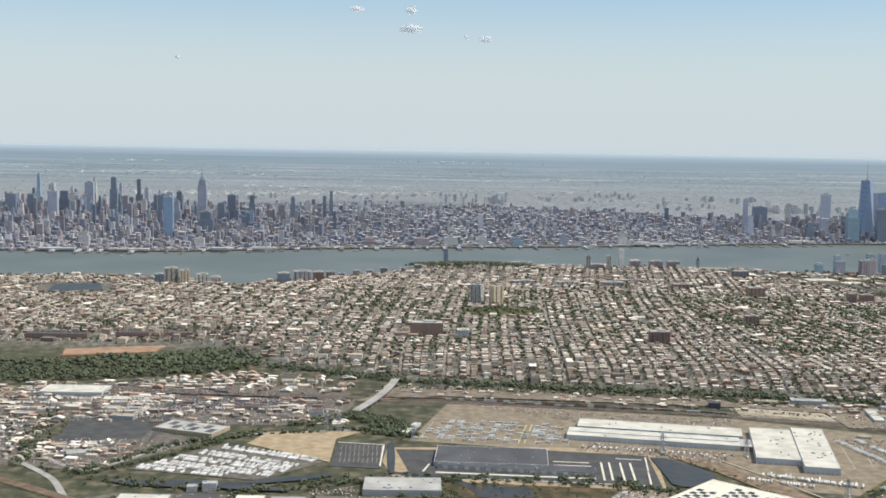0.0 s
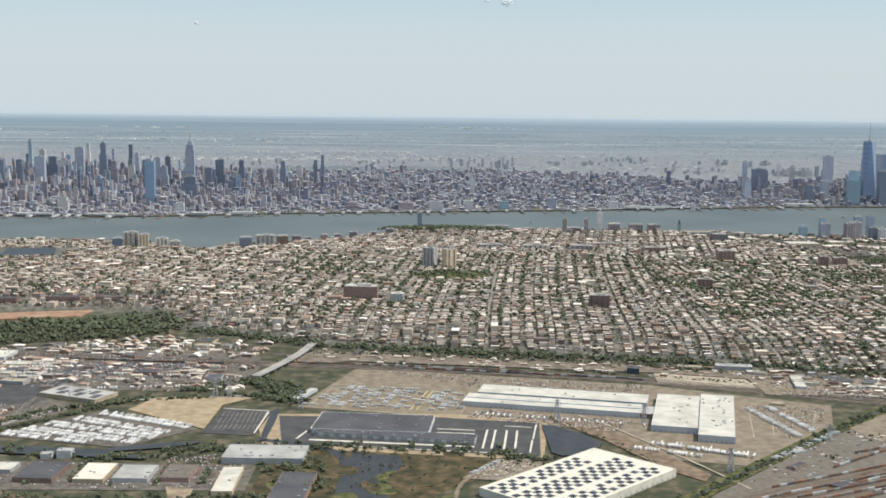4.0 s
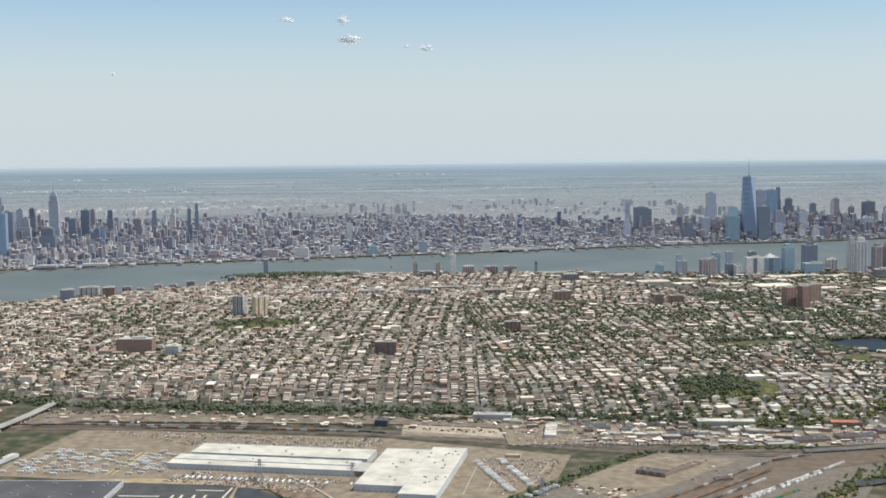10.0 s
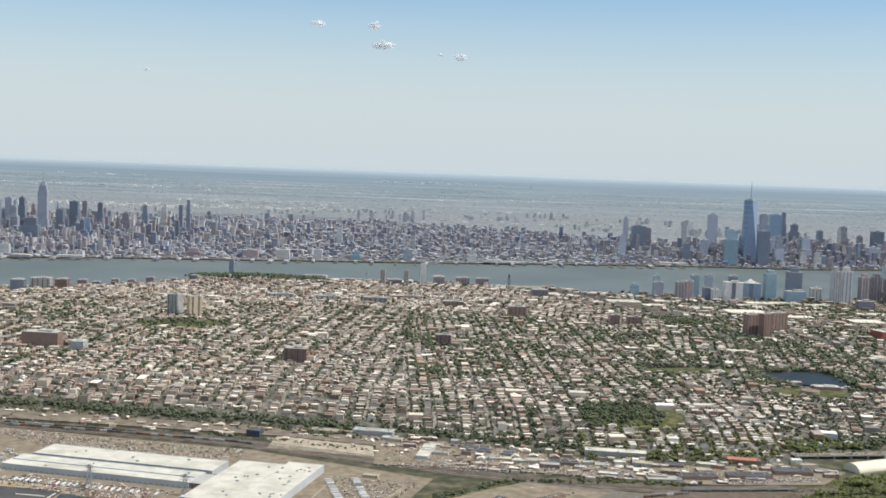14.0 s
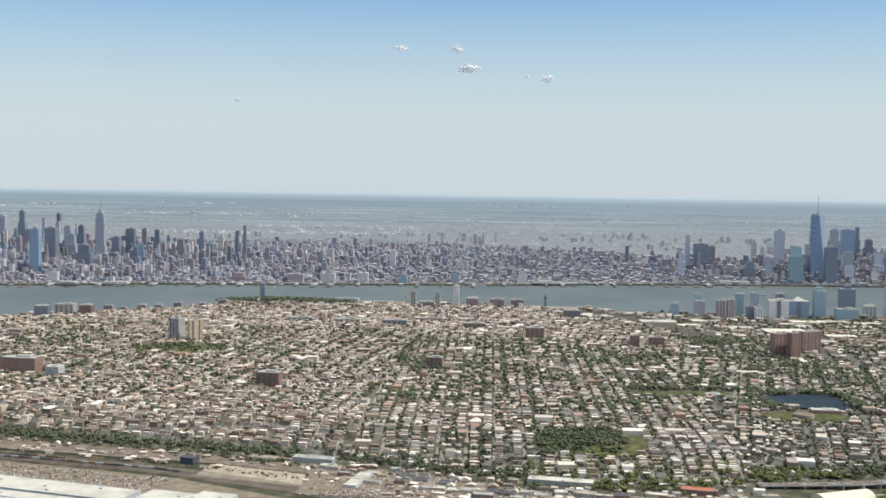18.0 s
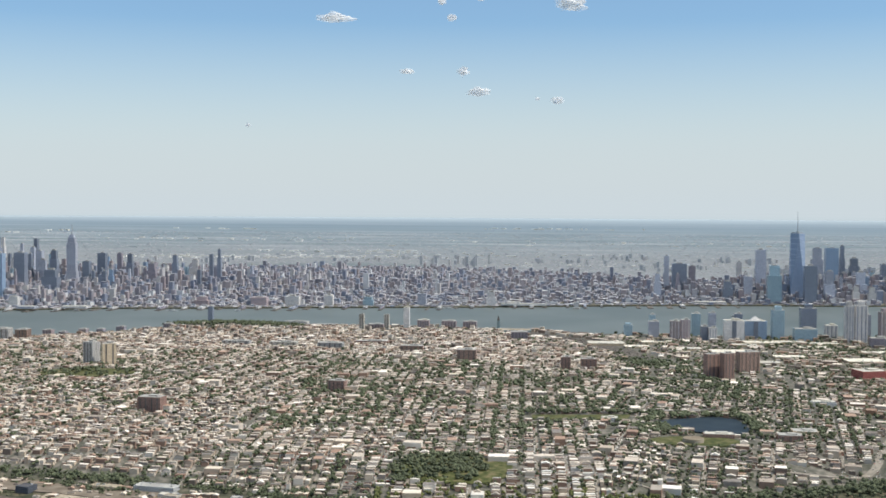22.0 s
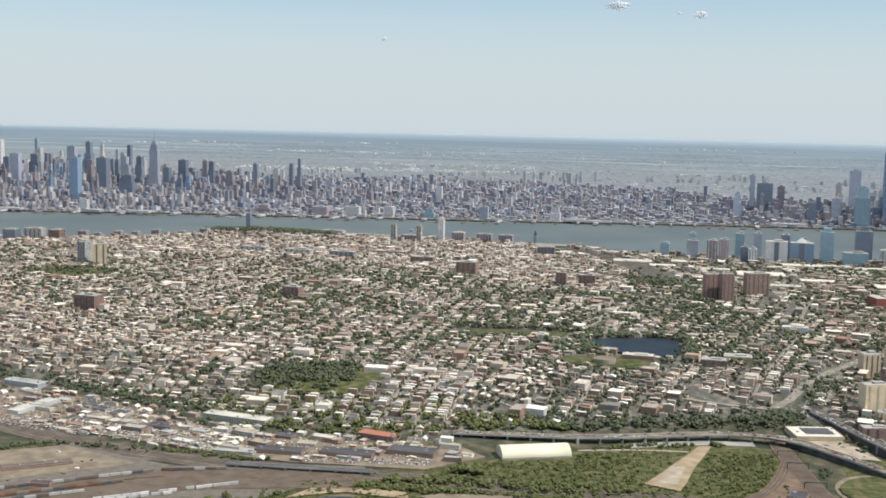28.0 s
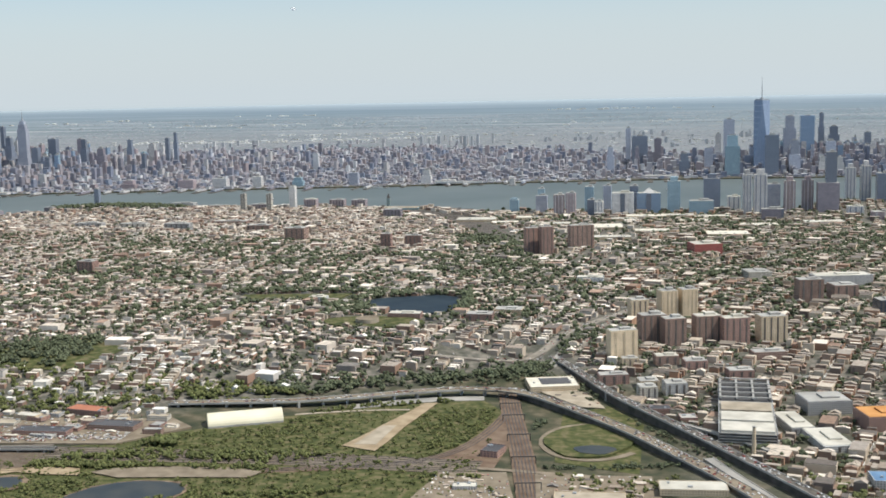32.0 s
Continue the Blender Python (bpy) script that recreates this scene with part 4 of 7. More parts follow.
warehouse((-48.9, 221.3), 15.2, 8.6, 1.1, -2.0, M_CONCRETE, F_GREY, "grey office block with ribbon windows", vents=10)
warehouse((-97, 266.5), 15.5, 8.0, 0.8, -24.0, M_CONCRETE, F_TAN, "big flat-roofed store with brown front", vents=9)
store = [o for o in scene.objects if o.name.startswith("roof") and o.parent and abs(o.parent.location.x + 97) < 0.1][0]
for k in range(6):
    part("roof_patch", Shape().box(-5.6 + k * 2.3, -1.2 if k % 2 else 1.3, 1.7, 3.0, 0.865, 0.9), M_DARK_ROOF, store, "dark roof patch")
warehouse((-134, 306.5), 16.5, 9.0, 0.8, -3.0, M_WHITE_ROOF, M_METAL_WALL, "long white shed beside the railway", vents=3)
warehouse((70.7, 281.5), 2.6, 11.0, 0.8, -10.0, M_WHITE_ROOF, M_METAL_WALL, "small bright white-roofed shed")
warehouse((-46.3, 267.5), 1.6, 10.5, 0.6, -20.0, M_WHITE_ROOF, M_METAL_WALL, "narrow white truck shed")
for x, y, w, d, h, a, rf, wl, lab in (
        (-97.6, 213.2, 9.5, 4.6, 0.7, -4, M_WHITE_ROOF, F_GREY, "low white-roofed depot beside trees"),
        (-107.6, 199.4, 9, 13, 1.2, -22, M_WHITE_ROOF, M_METAL_WALL, "white flat-roofed depot by the road"),
        (-87.2, 210.5, 7, 10, 0.9, -4, M_DARK_ROOF, F_BROWN, "dark-roofed brick depot beside workshops"),
        (-77.7, 210, 5.4, 9.4, 0.8, -2, M_KERB, F_TAN, "pale-roofed workshop beside its neighbours"),
        (-70.6, 209.8, 6.4, 8, 0.8, -2, M_CONCRETE, F_GREY, "grey-roofed workshop beside its neighbours"),
        (-62.9, 210.3, 5.2, 8, 0.8, -2, M_YARD, F_BRICK, "brown-roofed brick workshop"),
        (-53.6, 206.3, 3.6, 13.5, 0.7, 0, M_WHITE_ROOF, F_TAN, "narrow white-roofed workshop"),
        (-89.6, 220.4, 2.0, 1.8, 0.9, 4, M_CONCRETE, F_WHITE, "small white cubic building"),
        (-86.2, 220.6, 2.8, 2.0, 1.5, 0, M_CONCRETE, F_WHITE, "small white three-storey building"),
        (-41.8, 202.4, 6.2, 14.5, 0.9, -4, M_DARK_ROOF, F_BRICK, "dark-roofed brick works among trees"),
        (-63.8, 191.0, 16, 4, 0.8, -4, M_DARK_ROOF, F_BRICK, "long dark-roofed brick works by the road"),
        (-118, 245, 4, 2.6, 0.7, 20, M_CONCRETE, F_GREY, "grey-roofed truck workshop"),
        (-123.5, 252, 3, 2, 0.6, 8, M_SAND, F_TAN, "low tan office in a truck lot"),
        (85.5, 246, 6.0, 2.6, 0.9, -35, M_DARK_ROOF, F_BROWN, "brown rail shed in the yard"), (50, 216.4, 4.2, 1.8, 0.6, 40, M_DARK_ROOF, F_BROWN, "dark rail hut beside the creek"), (92, 249, 11, 1.6, 0.6, 40, M_YARD, F_BROWN, "long rusty canopy in the rail yard"), (98, 241, 3.4, 1.6, 0.6, 8, M_DARK_ROOF, F_BRICK, "dark cabin on the dirt yard"),
        (55, 206, 5, 2.4, 0.6, 38, M_DARK_ROOF, F_BROWN, "low brown yard office"),
        (60, 262, 3, 1.8, 0.5, -14, M_SAND, F_TAN, "small tan hut in the truck yard"),
        (53, 226, 3.2, 2, 0.5, 30, M_CONCRETE, F_GREY, "grey hut beside the creek"),
        (211.5, 307.5, 8.5, 7, 0.9, 15, M_KERB, F_TAN, "flat hall with a grey square roof"),
        (59, 296.5, 9, 3, 1.0, -10, M_CONCRETE, F_WHITE, "grey-roofed depot by the line"),
        (33, 293, 3, 3, 1.3, -12, M_DARK_ROOF, F_DKGLASS, "dark cubic signal building"),
        (48, 297, 6, 2.5, 0.7, -12, M_SAND, F_TAN, "tan roadside workshop"),
        (111, 283, 13, 3.2, 1.2, -8, M_WHITE_ROOF, F_CREAM, "long pale apartment range on the slope"),
        (125, 268, 8, 2.6, 0.8, 4, M_DARK_ROOF, F_BROWN, "dark-roofed brick works by the trestle"),
        (118, 266, 7, 3, 0.6, 2, M_CONCRETE, F_GREY, "pale flat-roofed works"),
        (146, 274, 8, 3.4, 0.9, -2, M_DARK_ROOF, F_BROWN, "dark warehouse behind parked vans"),
        (138, 281, 7, 3, 0.9, -10, mat("red_roof", (0.34, 0.13, 0.08), (0.42, 0.18, 0.11), 0.4), F_BRICK, "red-roofed brick works"),
        (136, 270, 9, 3, 0.8, 2, M_DARK_ROOF, F_BRICK, "long low dark brick works")):
    warehouse((x, y), w, d, h, a, rf, wl, lab, vents=3 if w > 5 else 1)
for x, y, w, d, h, a, rf, wl, lab in (
        (-158, 378, 20, 3.6, 1.2, -2, M_DARK_ROOF, F_BROWN, "long dark brick sheds above the dirt field"), (-134, 379, 11, 3.4, 1.1, -2, M_DARK_ROOF, F_BRICK, "long dark brick shed beside the dirt field"), (-119, 379, 9, 3.2, 1.0, -2, M_OLDLOT, F_BROWN, "grey-roofed shed beside the dirt field")):
    warehouse((x, y), w, d, h, a, rf, wl, lab, vents=4)
for i in range(46):
    r = random.Random(900 + i)
    x = 62 + i * 2.1 + r.uniform(-1, 1)
    y = SLOPE(x) - r.uniform(2, 14)
    if x > 155 or y < 270 - 0.1 * x:
        continue
    warehouse((x, y), r.uniform(1.6, 4.2), r.uniform(1.4, 2.6), r.uniform(0.4, 0.9), r.uniform(-18, 4), r.choice([M_WHITE_ROOF, M_CONCRETE, M_SAND, M_DARK_ROOF, M_CONCRETE]), r.choice([F_TAN, F_GREY, F_BRICK, F_CREAM, F_BROWN]), "low flat-roofed workshop below the hill", vents=1)
for i in range(44):
    r = random.Random(1500 + i)
    x, y = r.uniform(-150, -62), r.uniform(276, 334)
    if near_path(x, y, LINE, 3.0) or inside(x, y, [(-150, 296), (-122, 296), (-122, 316), (-150, 316)]) or (x > -108 and y < 280) or (y > 318 and -150 < x < -95):
        continue
    warehouse((x, y), r.uniform(2, 6.5), r.uniform(1.6, 4), r.uniform(0.4, 1.0), r.uniform(-14, 6), r.choice([M_WHITE_ROOF, M_CONCRETE, M_SAND, M_DARK_ROOF]), r.choice([F_TAN, F_GREY, F_BRICK, F_CREAM, F_BROWN]), "flat-roofed shop in the commercial strip", vents=2)

sheet("pavement", [(199, 247), (201, 259), (210, 260.4), (212.4, 250), (211, 240), (199, 238)], 0.30, M_LOT, "dusty gravel storage yard by the trunk line", "yard")
sheet("pavement", [(214, 260), (229.5, 261), (232, 246), (216, 244)], 0.31, M_LOT, "dusty lot beside low sheds", "lot")
sheet("pavement", [(249, 258), (250.5, 267), (262, 271), (261, 255)], 0.66, M_LOT, "pale lot with parked cars beside market halls", "lot")
for x, y, w, d, h, a, rf, wl, lab in (
        (234.8, 255.2, 8.6, 3.6, 0.8, 4, M_WHITE_ROOF, F_TAN, "long white-roofed shed below the highway"),
        (222.0, 250.5, 9.0, 3.4, 0.7, 4, M_SAND, F_TAN, "low pale shed on a dusty lot"),
        (207.0, 268.5, 2.6, 3.6, 0.9, -12, M_DARK_ROOF, F_BRICK, "ruined brick signal house by the tracks"),
        (259.5, 259.5, 5.0, 4.0, 1.6, 4, mat("blue_roof", (0.10, 0.18, 0.30), (0.15, 0.25, 0.38), 0.4), F_GREY, "low block with blue metal roof"),
        (205.5, 253.5, 3.2, 1.8, 0.5, 8, M_WHITE_ROOF, F_GREY, "small white shed in the storage yard"),
        (230.2, 291.5, 3.4, 2.6, 1.3, 10, M_DARK_ROOF, F_BRICK, "dark brick workshop beside the highway"),
        (234.5, 287.0, 2.6, 2.6, 1.0, 10, M_CONCRETE, F_BRICK, "red brick workshop beside the garage")):
    warehouse((x, y), w, d, h, a, rf, wl, lab, vents=2)

sq = [o for o in scene.objects if o.name.startswith("roof") and o.parent and abs(o.parent.location.x - 211.5) < 0.01][0]
part("roof_patch", Shape().box(0.6, 0.4, 5.2, 4.2, 0.965, 1.02), M_DARK_ROOF, sq, "grey raised roof square")
sheet("pavement", [(199.5, 262.5), (203.6, 275), (205.6, 288), (207.6, 288), (209, 276), (208, 262)], 0.20, M_RUST, "rusty bare ground at a rail junction", "ground")
sheet("pavement", [(-47, 227), (-8, 225.5), (3, 219), (-14, 205), (-24, 188), (-50, 194)], 0.165, M_REED, "brown reed marsh with dark channels", "marsh")
sheet("water", [(-33, 226), (-29, 223.5), (-24, 223), (-23, 217), (-24.5, 212), (-22, 207), (-25, 200), (-27, 191), (-34, 190), (-33.5, 205)], 0.184, M_MARSH, "dark open water in a reed marsh", "marsh", thick=0.05)
for k in range(16):
    r = random.Random(640 + k)
    x, y = r.uniform(-46, -10), r.uniform(190, 224)
    sheet("pavement", wob(x, y, r.uniform(1.2, 4.0), r.uniform(1.5, 5.0), 660 + k, ang=r.uniform(-30, 30)), 0.194 + 0.0045 * k, M_REED if k % 3 else M_GRASS, "reed island in the dark marsh", "marsh", thick=0.03)
sheet("pavement", [(-64, 204), (-59, 203), (-58.4, 193), (-61, 193)], 0.235, M_DIRT, "bare reddish dirt beside workshops", "field")
put("road", ribbon([(-15, 188), (-13, 207), (-6, 219), (4, 222)], 0.8, flat, lift=0.14), M_LOT, "curving service road round the marsh", "road", kind="structure")
tracks([(-132, 230), (-115.2, 217.2), (-98.2, 204.2), (-78, 191), (-60, 180)], [-0.7, 0.0, 0.7], "brown railway cutting past the workshops", lambda x, y: 0.17, M_EARTH, M_RUST)
sheet("pavement", [(-130, 196), (-112, 199), (-96, 197), (-50, 196), (-50, 186), (-130, 184)], 0.17, M_OLDLOT, "patched yards below the workshops", "yard")

# arched cream hall
hall = thing("arched_hall", (165.2, 280.4, 0.12), "long cream-roofed arched fabric hall", "hall", ang=25.0)
arc = [(math.cos(radians(a)) * 2.3, math.sin(radians(a)) * 1.55 + 0.25) for a in range(0, 181, 15)]
s = Shape()
n = len(arc)
s.add([(-5.9, y, z) for y, z in arc] + [(5.9, y, z) for y, z in arc], [(i, i + 1, n + i + 1, n + i) for i in range(n - 1)])
part("roof", s, M_CREAM, hall)
for sx in (-5.9, 5.9):
    part("end_wall", Shape().add([(sx, y, z) for y, z in arc] + [(sx, -2.3, 0), (sx, 2.3, 0)], [tuple(range(n)) + (n, n + 1)]), M_CREAM, hall)
for sy in (-2.3, 2.3):
    part("side_wall", Shape().box(0, sy, 11.8, 0.08, 0, 0.3), M_CONCRETE, hall)

# ---- towers and blocks on the near shore ----
def tower(name, at, w, d, h, ang, face, lab, crown=0.5, strips=0, roof=M_CONCRETE, setback=0.0, category="tower", base=0.0, group="", z=None, strip_mat=None):
    g = land_z(*at) - 0.15 if z is None else z
    lab = lab if len(lab.split()) > 3 else lab + " beside houses"
    t = thing(name, (*at, g), lab, category, group, ang=ang)
    shaft = part("shaft", Shape().box(0, 0, w, d, 0, h), face, t)
    part("roof", Shape().box(0, 0, w * 0.94, d * 0.94, h + 0.003, h + 0.08), roof, t)
    if setback:
        part("upper_tier", Shape().box(0, 0, w * setback, d * setback, h, h * 1.12), face, t)
    if crown:
        part("plant_room", Shape().box(w * 0.1, 0, w * 0.4, d * 0.45, h + 0.05, h + 0.05 + crown), roof, t)
    if base:
        part("podium", Shape().box(0, 0, w * 1.5, d * 1.4, 0, base), face, t)
    for i in range(strips):
        x = -w / 2 + (i + 0.5) * w / strips
        part("window_bay", Shape().box(x, -d / 2 - 0.02, w / strips * 0.22, 0.08, 0.3, h - 0.2), strip_mat or F_BAY, shaft)
        part("window_bay", Shape().box(x, d / 2 + 0.02, w / strips * 0.22, 0.08, 0.3, h - 0.2), strip_mat or F_BAY, shaft)
    return t


G1 = "apartment towers on the hill"
tower("apartment_tower", (223.0, 321.5), 5.2, 2.6, 5.2, 24, F_PLAIN, "cream slab tower with blank end walls", 0.4, 3, group=G1, strip_mat=F_TAN)
tower("apartment_tower", (228.2, 333), 5.0, 3.2, 5.6, 20, F_BROWN, "brown brick apartment tower", 0.5, 4, group=G1)
tower("apartment_tower", (232.2, 331), 4.2, 3.2, 5.4, 20, F_BROWN, "brown brick tower beside its twin", 0.5, 3, group=G1)
tower("apartment_tower", (238.5, 334), 5.0, 3.0, 5.4, 18, F_BROWN, "brown tower with pale roof edge", 0.5, 4, roof=M_WHITE_ROOF, group=G1)
tower("apartment_tower", (243.6, 333), 5.0, 3.0, 5.3, 18, F_BRICK, "brick tower with pale roof edge", 0.5, 4, roof=M_WHITE_ROOF, group=G1)
tower("apartment_tower", (250.6, 336), 5.2, 3.4, 5.2, 18, F_TAN, "tan apartment tower with dark balconies", 0.5, 4, group=G1)
tower("apartment_tower", (231, 358), 3.6, 3.2, 6.0, 22, F_PLAIN, "cream concrete apartment tower", 0.5, 4, group=G1, strip_mat=F_TAN)
tower("apartment_tower", (235.2, 359), 3.4, 3.2, 6.2, 22, F_PLAIN, "cream concrete tower with balconies", 0.5, 4, group=G1, strip_mat=F_TAN)
tower("apartment_tower", (225, 352), 3.6, 3.0, 5.0, 20, F_TAN, "tan apartment tower behind trees", 0.5, 3, group=G1)
for x, y, w, d, h, f, lab in ((231, 318, 4.2, 2.6, 1.7, F_BROWN, "brown brick block with flat roof"), (222, 309, 5.2, 2.6, 2.0, F_BRICK, "dark brick factory block among lower roofs"), (228, 307, 3.4, 3.2, 1.6, F_TAN, "tan loft block among lower roofs"), (232.5, 303, 3.6, 3.2, 2.2, F_GREY, "grey loft block among lower roofs"), (236, 316, 4, 3, 1.5, F_BRICK, "low brick block among lower roofs"), (243.5, 312, 4.4, 3, 1.4, F_BRICK, "low brick block among lower roofs"), (228, 301, 3, 3, 2.3, F_CREAM, "cream loft block among lower roofs"), (249, 322, 6, 3, 1.4, F_BROWN, "low brown block below the tower"), (224.5, 317, 3, 2, 1.6, F_TAN, "low yellow-roofed block"), (263, 288, 6.5, 6, 2.4, F_BRICK, "brick block with orange roof"), (255.5, 296, 7, 6, 2.2, F_GREY, "long grey civic block"), (254, 278, 4.5, 9, 1.2, F_WHITE, "flat white market hall among lower roofs"), (250, 286, 3.6, 9, 1.3, F_GREY, "flat pale market hall among lower roofs"), (262, 378, 5.5, 3.6, 5.5, F_BROWN, "brown stepped hospital block"), (270, 384, 5.5, 5, 3.4, F_BROWN, "brown brick office block among lower roofs"), (276, 364, 4, 4, 3.6, F_DKGLASS, "dark glass office block among lower roofs"), (272, 402, 14, 5, 2.8, F_GREY, "long flat grey school"), (253, 412, 6, 6, 2.0, F_CREAM, "cream civic block among lower roofs"), (193, 344, 5.5, 3.6, 1.6, F_BRICK, "pink brick school beside the reservoir"), (177, 344.6, 7, 2.8, 1.3, F_BRICK, "white-roofed brick building by the reservoir"), (198, 352, 6, 4, 1.3, F_TAN, "tan low building beside houses"), (152.5, 363, 4, 2.6, 1.2, F_WHITE, "white-roofed field house"), (212, 398, 6.5, 3, 1.6, F_WHITE, "pale-roofed school among lower roofs")):
    tower("apartment_block", (x, y), w, d, h, 0 if x < 215 else 14, f, lab, 0.3, 3 if w < 6 else 0, roof=mat("orange_roof", (0.45, 0.2, 0.06), (0.55, 0.28, 0.1), 0.4) if "orange" in lab else (M_WHITE_ROOF if "white" in lab or "pale" in lab or "flat" in lab else M_CONCRETE), category="building")
tank = thing("storage_tank", (170.5, 338, land_z(170.5, 338) + 0.3), "low round tan covered tank", "tank")
part("wall", Shape().ring(0, 0, 2.4, 0, 0.9, 28), M_SAND, tank)
part("roof", Shape().ring(0, 0, 2.4, 0.9, 1.05, 28, 0.3), M_LOT, tank)
# parking garage with floors
gar = thing("parking_garage", (243.2, 289, land_z(243, 289)), "grey multi-storey parking garage full of cars", "garage", ang=-2)
for i in range(6):
    part("floor_slab", Shape().box(0, 0, 8.2, 31, 0.15 + i * 0.42, 0.27 + i * 0.42), M_CONCRETE, gar)
for sx in (-1, 1):
    part("side_wall", Shape().box(sx * 4.05, 0, 0.1, 31, 0, 2.5), F_GREY, gar)
part("core", Shape().box(0, 0, 7, 28, 0, 2.3), F_DKGLASS, gar)
for k in range(5):
    part("roof_beam", Shape().box(0, 2.5 + k * 3.0, 8.0, 0.3, 2.85, 3.0), M_CONCRETE, gar)
for k in range(4):
    part("roof_beam", Shape().box(-3.8 + k * 2.53, 8.6, 0.3, 12.6, 2.7, 2.84), M_CONCRETE, gar)
part("top_deck", Shape().box(0, 8.6, 7.9, 13.2, 2.38, 2.44), M_ASPHALT, gar)
for k in range(3):
    part("roof_shed", Shape().box(0, -13.0 + k * 5.5, 7.4, 4.6, 2.37, 2.75), M_WHITE_ROOF if k != 2 else M_SAND, gar)
chim = thing("chimney", (243.2, 269.5, 0.1), "tall tan brick chimney", "chimney")
part("stack", Shape().ring(0, 0, 0.34, 0, 5.0, 14, 0.22), F_TAN, chim)
part("rim", Shape().ring(0, 0, 0.27, 5.0, 5.12, 14), M_CONCRETE, chim)

G2 = "brick towers by the tunnel road"
tower("apartment_tower", (189.8, 464), 4.6, 3.0, 9.2, 24, F_BRICK, "red brick apartment slab tower", 0.5, 3, group=G2, z=0.3)
tower("apartment_tower", (194.4, 461), 3.8, 3.0, 9.9, 24, F_BRICK, "taller red brick tower", 0.5, 3, group=G2, z=0.3)
tower("apartment_tower", (203.6, 478), 7.6, 3.2, 8.4, 22, F_BROWN, "brown brick twin tower", 0.5, 5, group=G2, z=0.3)
tower("apartment_tower", (141.5, 474), 3.4, 3.0, 6.0, 0, F_BRICK, "red brick block by the rail terminal", 0.4, 3, group=G2, z=0.3)
tower("apartment_tower", (149.5, 478), 5.5, 3.0, 5.0, 0, F_BRICK, "red brick block beside the yard", 0.4, 4, group=G2, z=0.3)
red = tower("warehouse_block", (241.5, 468), 8.6, 7.0, 4.2, 18, F_RED, "bright red clad storage building", 0.5, 0, roof=M_WHITE_ROOF, category="building", z=0.3, strip_mat=F_BRICK)
tower("apartment_block", (106, 490), 7, 5, 6.0, 0, F_BROWN, "dark brown brick block in the old town", 0.4, 4, category="building", z=0.3)
tower("apartment_block", (122, 565), 7, 5, 4.6, 4, C_BROWN, "brown brick apartment block near the terminal", 0.4, 5, category="building", z=0.3)
tower("apartment_tower", (-17.0, 447), 4.4, 3.4, 7.4, -24, F_GREY, "grey slab tower above a green slope", 0.6, 3, group="twin slab towers")
tower("apartment_tower", (-9.8, 444), 4.4, 3.4, 7.4, 30, F_TAN, "pale slab tower beside a grey one", 0.6, 2, group="twin slab towers")
tower("apartment_block", (-39, 372), 10.5, 4.5, 4.6, -4, F_BROWN, "big dark brick block above rowhouses", 0.5, 0, category="building")
tower("apartment_block", (-27.5, 368), 4, 4, 3.0, -4, F_WHITE, "white-fronted block beside the dark one", 0.3, 0, roof=M_WHITE_ROOF, category="building")
tower("apartment_block", (34.5, 362), 6.4, 4.0, 4.0, -6, F_BRICK, "dark red brick block among rowhouses", 0.4, 4, category="building")
tower("apartment_block", (76, 400), 5, 3, 3.4, -6, F_BRICK, "red brick apartment block among lower roofs", 0.4, 4, category="building")
tower("college_tower", (-21.5, 596), 2.2, 2.2, 8.2, 0, C_DARK, "dark slender college tower on a wooded point", 0.4)
tower("college_hall", (18, 600), 11, 4, 3.8, -4, F_GREY, "long grey flat hall by the river", 0.3, 0, category="building", z=0.4)
tower("college_hall", (33, 600), 6, 4, 2.6, -4, F_BROWN, "brown hall beside the grey hall", 0.3, 0, category="building", z=0.4)
G3 = "riverfront towers of the old town"
tower("apartment_tower", (50.5, 588), 2.2, 2.2, 8.8, 0, F_CREAM, "cream concrete apartment tower", 0.4, 2, group=G3, z=0.3)
tower("apartment_tower", (61.5, 590), 2.2, 2.2, 8.6, 0, F_CREAM, "cream concrete tower by the river", 0.4, 2, group=G3, z=0.3)
tower("hotel_tower", (69.5, 598), 2.6, 3.0, 11.2, 0, C_WHITE, "slim white hotel tower with glass side", 0.4, 0, roof=M_WHITE_ROOF, group=G3, z=0.3)
for x, y, w, h, f, lab in ((56, 594, 7, 3.8, C_BRICK, "brick block between cream towers"), (77, 600, 5.4, 5.4, C_BRICK, "stepped brick block with white terraces"), (88.5, 602, 6.6, 5.0, C_BRICK, "brown brick riverfront block among lower roofs"), (98, 603, 6.2, 4.8, C_BRICK, "brown brick riverfront block among lower roofs"), (63, 540, 14, 2.6, F_BRICK, "long brick loft block among lower roofs"), (50, 520, 10, 4.0, F_GREY, "grey apartment block among lower roofs"), (30, 525, 11, 3.4, F_CREAM, "cream apartment block among lower roofs"), (10, 528, 11, 3.2, F_GREY, "grey apartment block among lower roofs"), (82, 520, 9, 3.4, F_BROWN, "brown apartment block among lower roofs")):
    tower("apartment_block", (x, y), w, 4, h, 0, f, lab, 0.4, 5, category="building", z=0.3, roof=M_WHITE_ROOF if "white" in lab else M_CONCRETE)
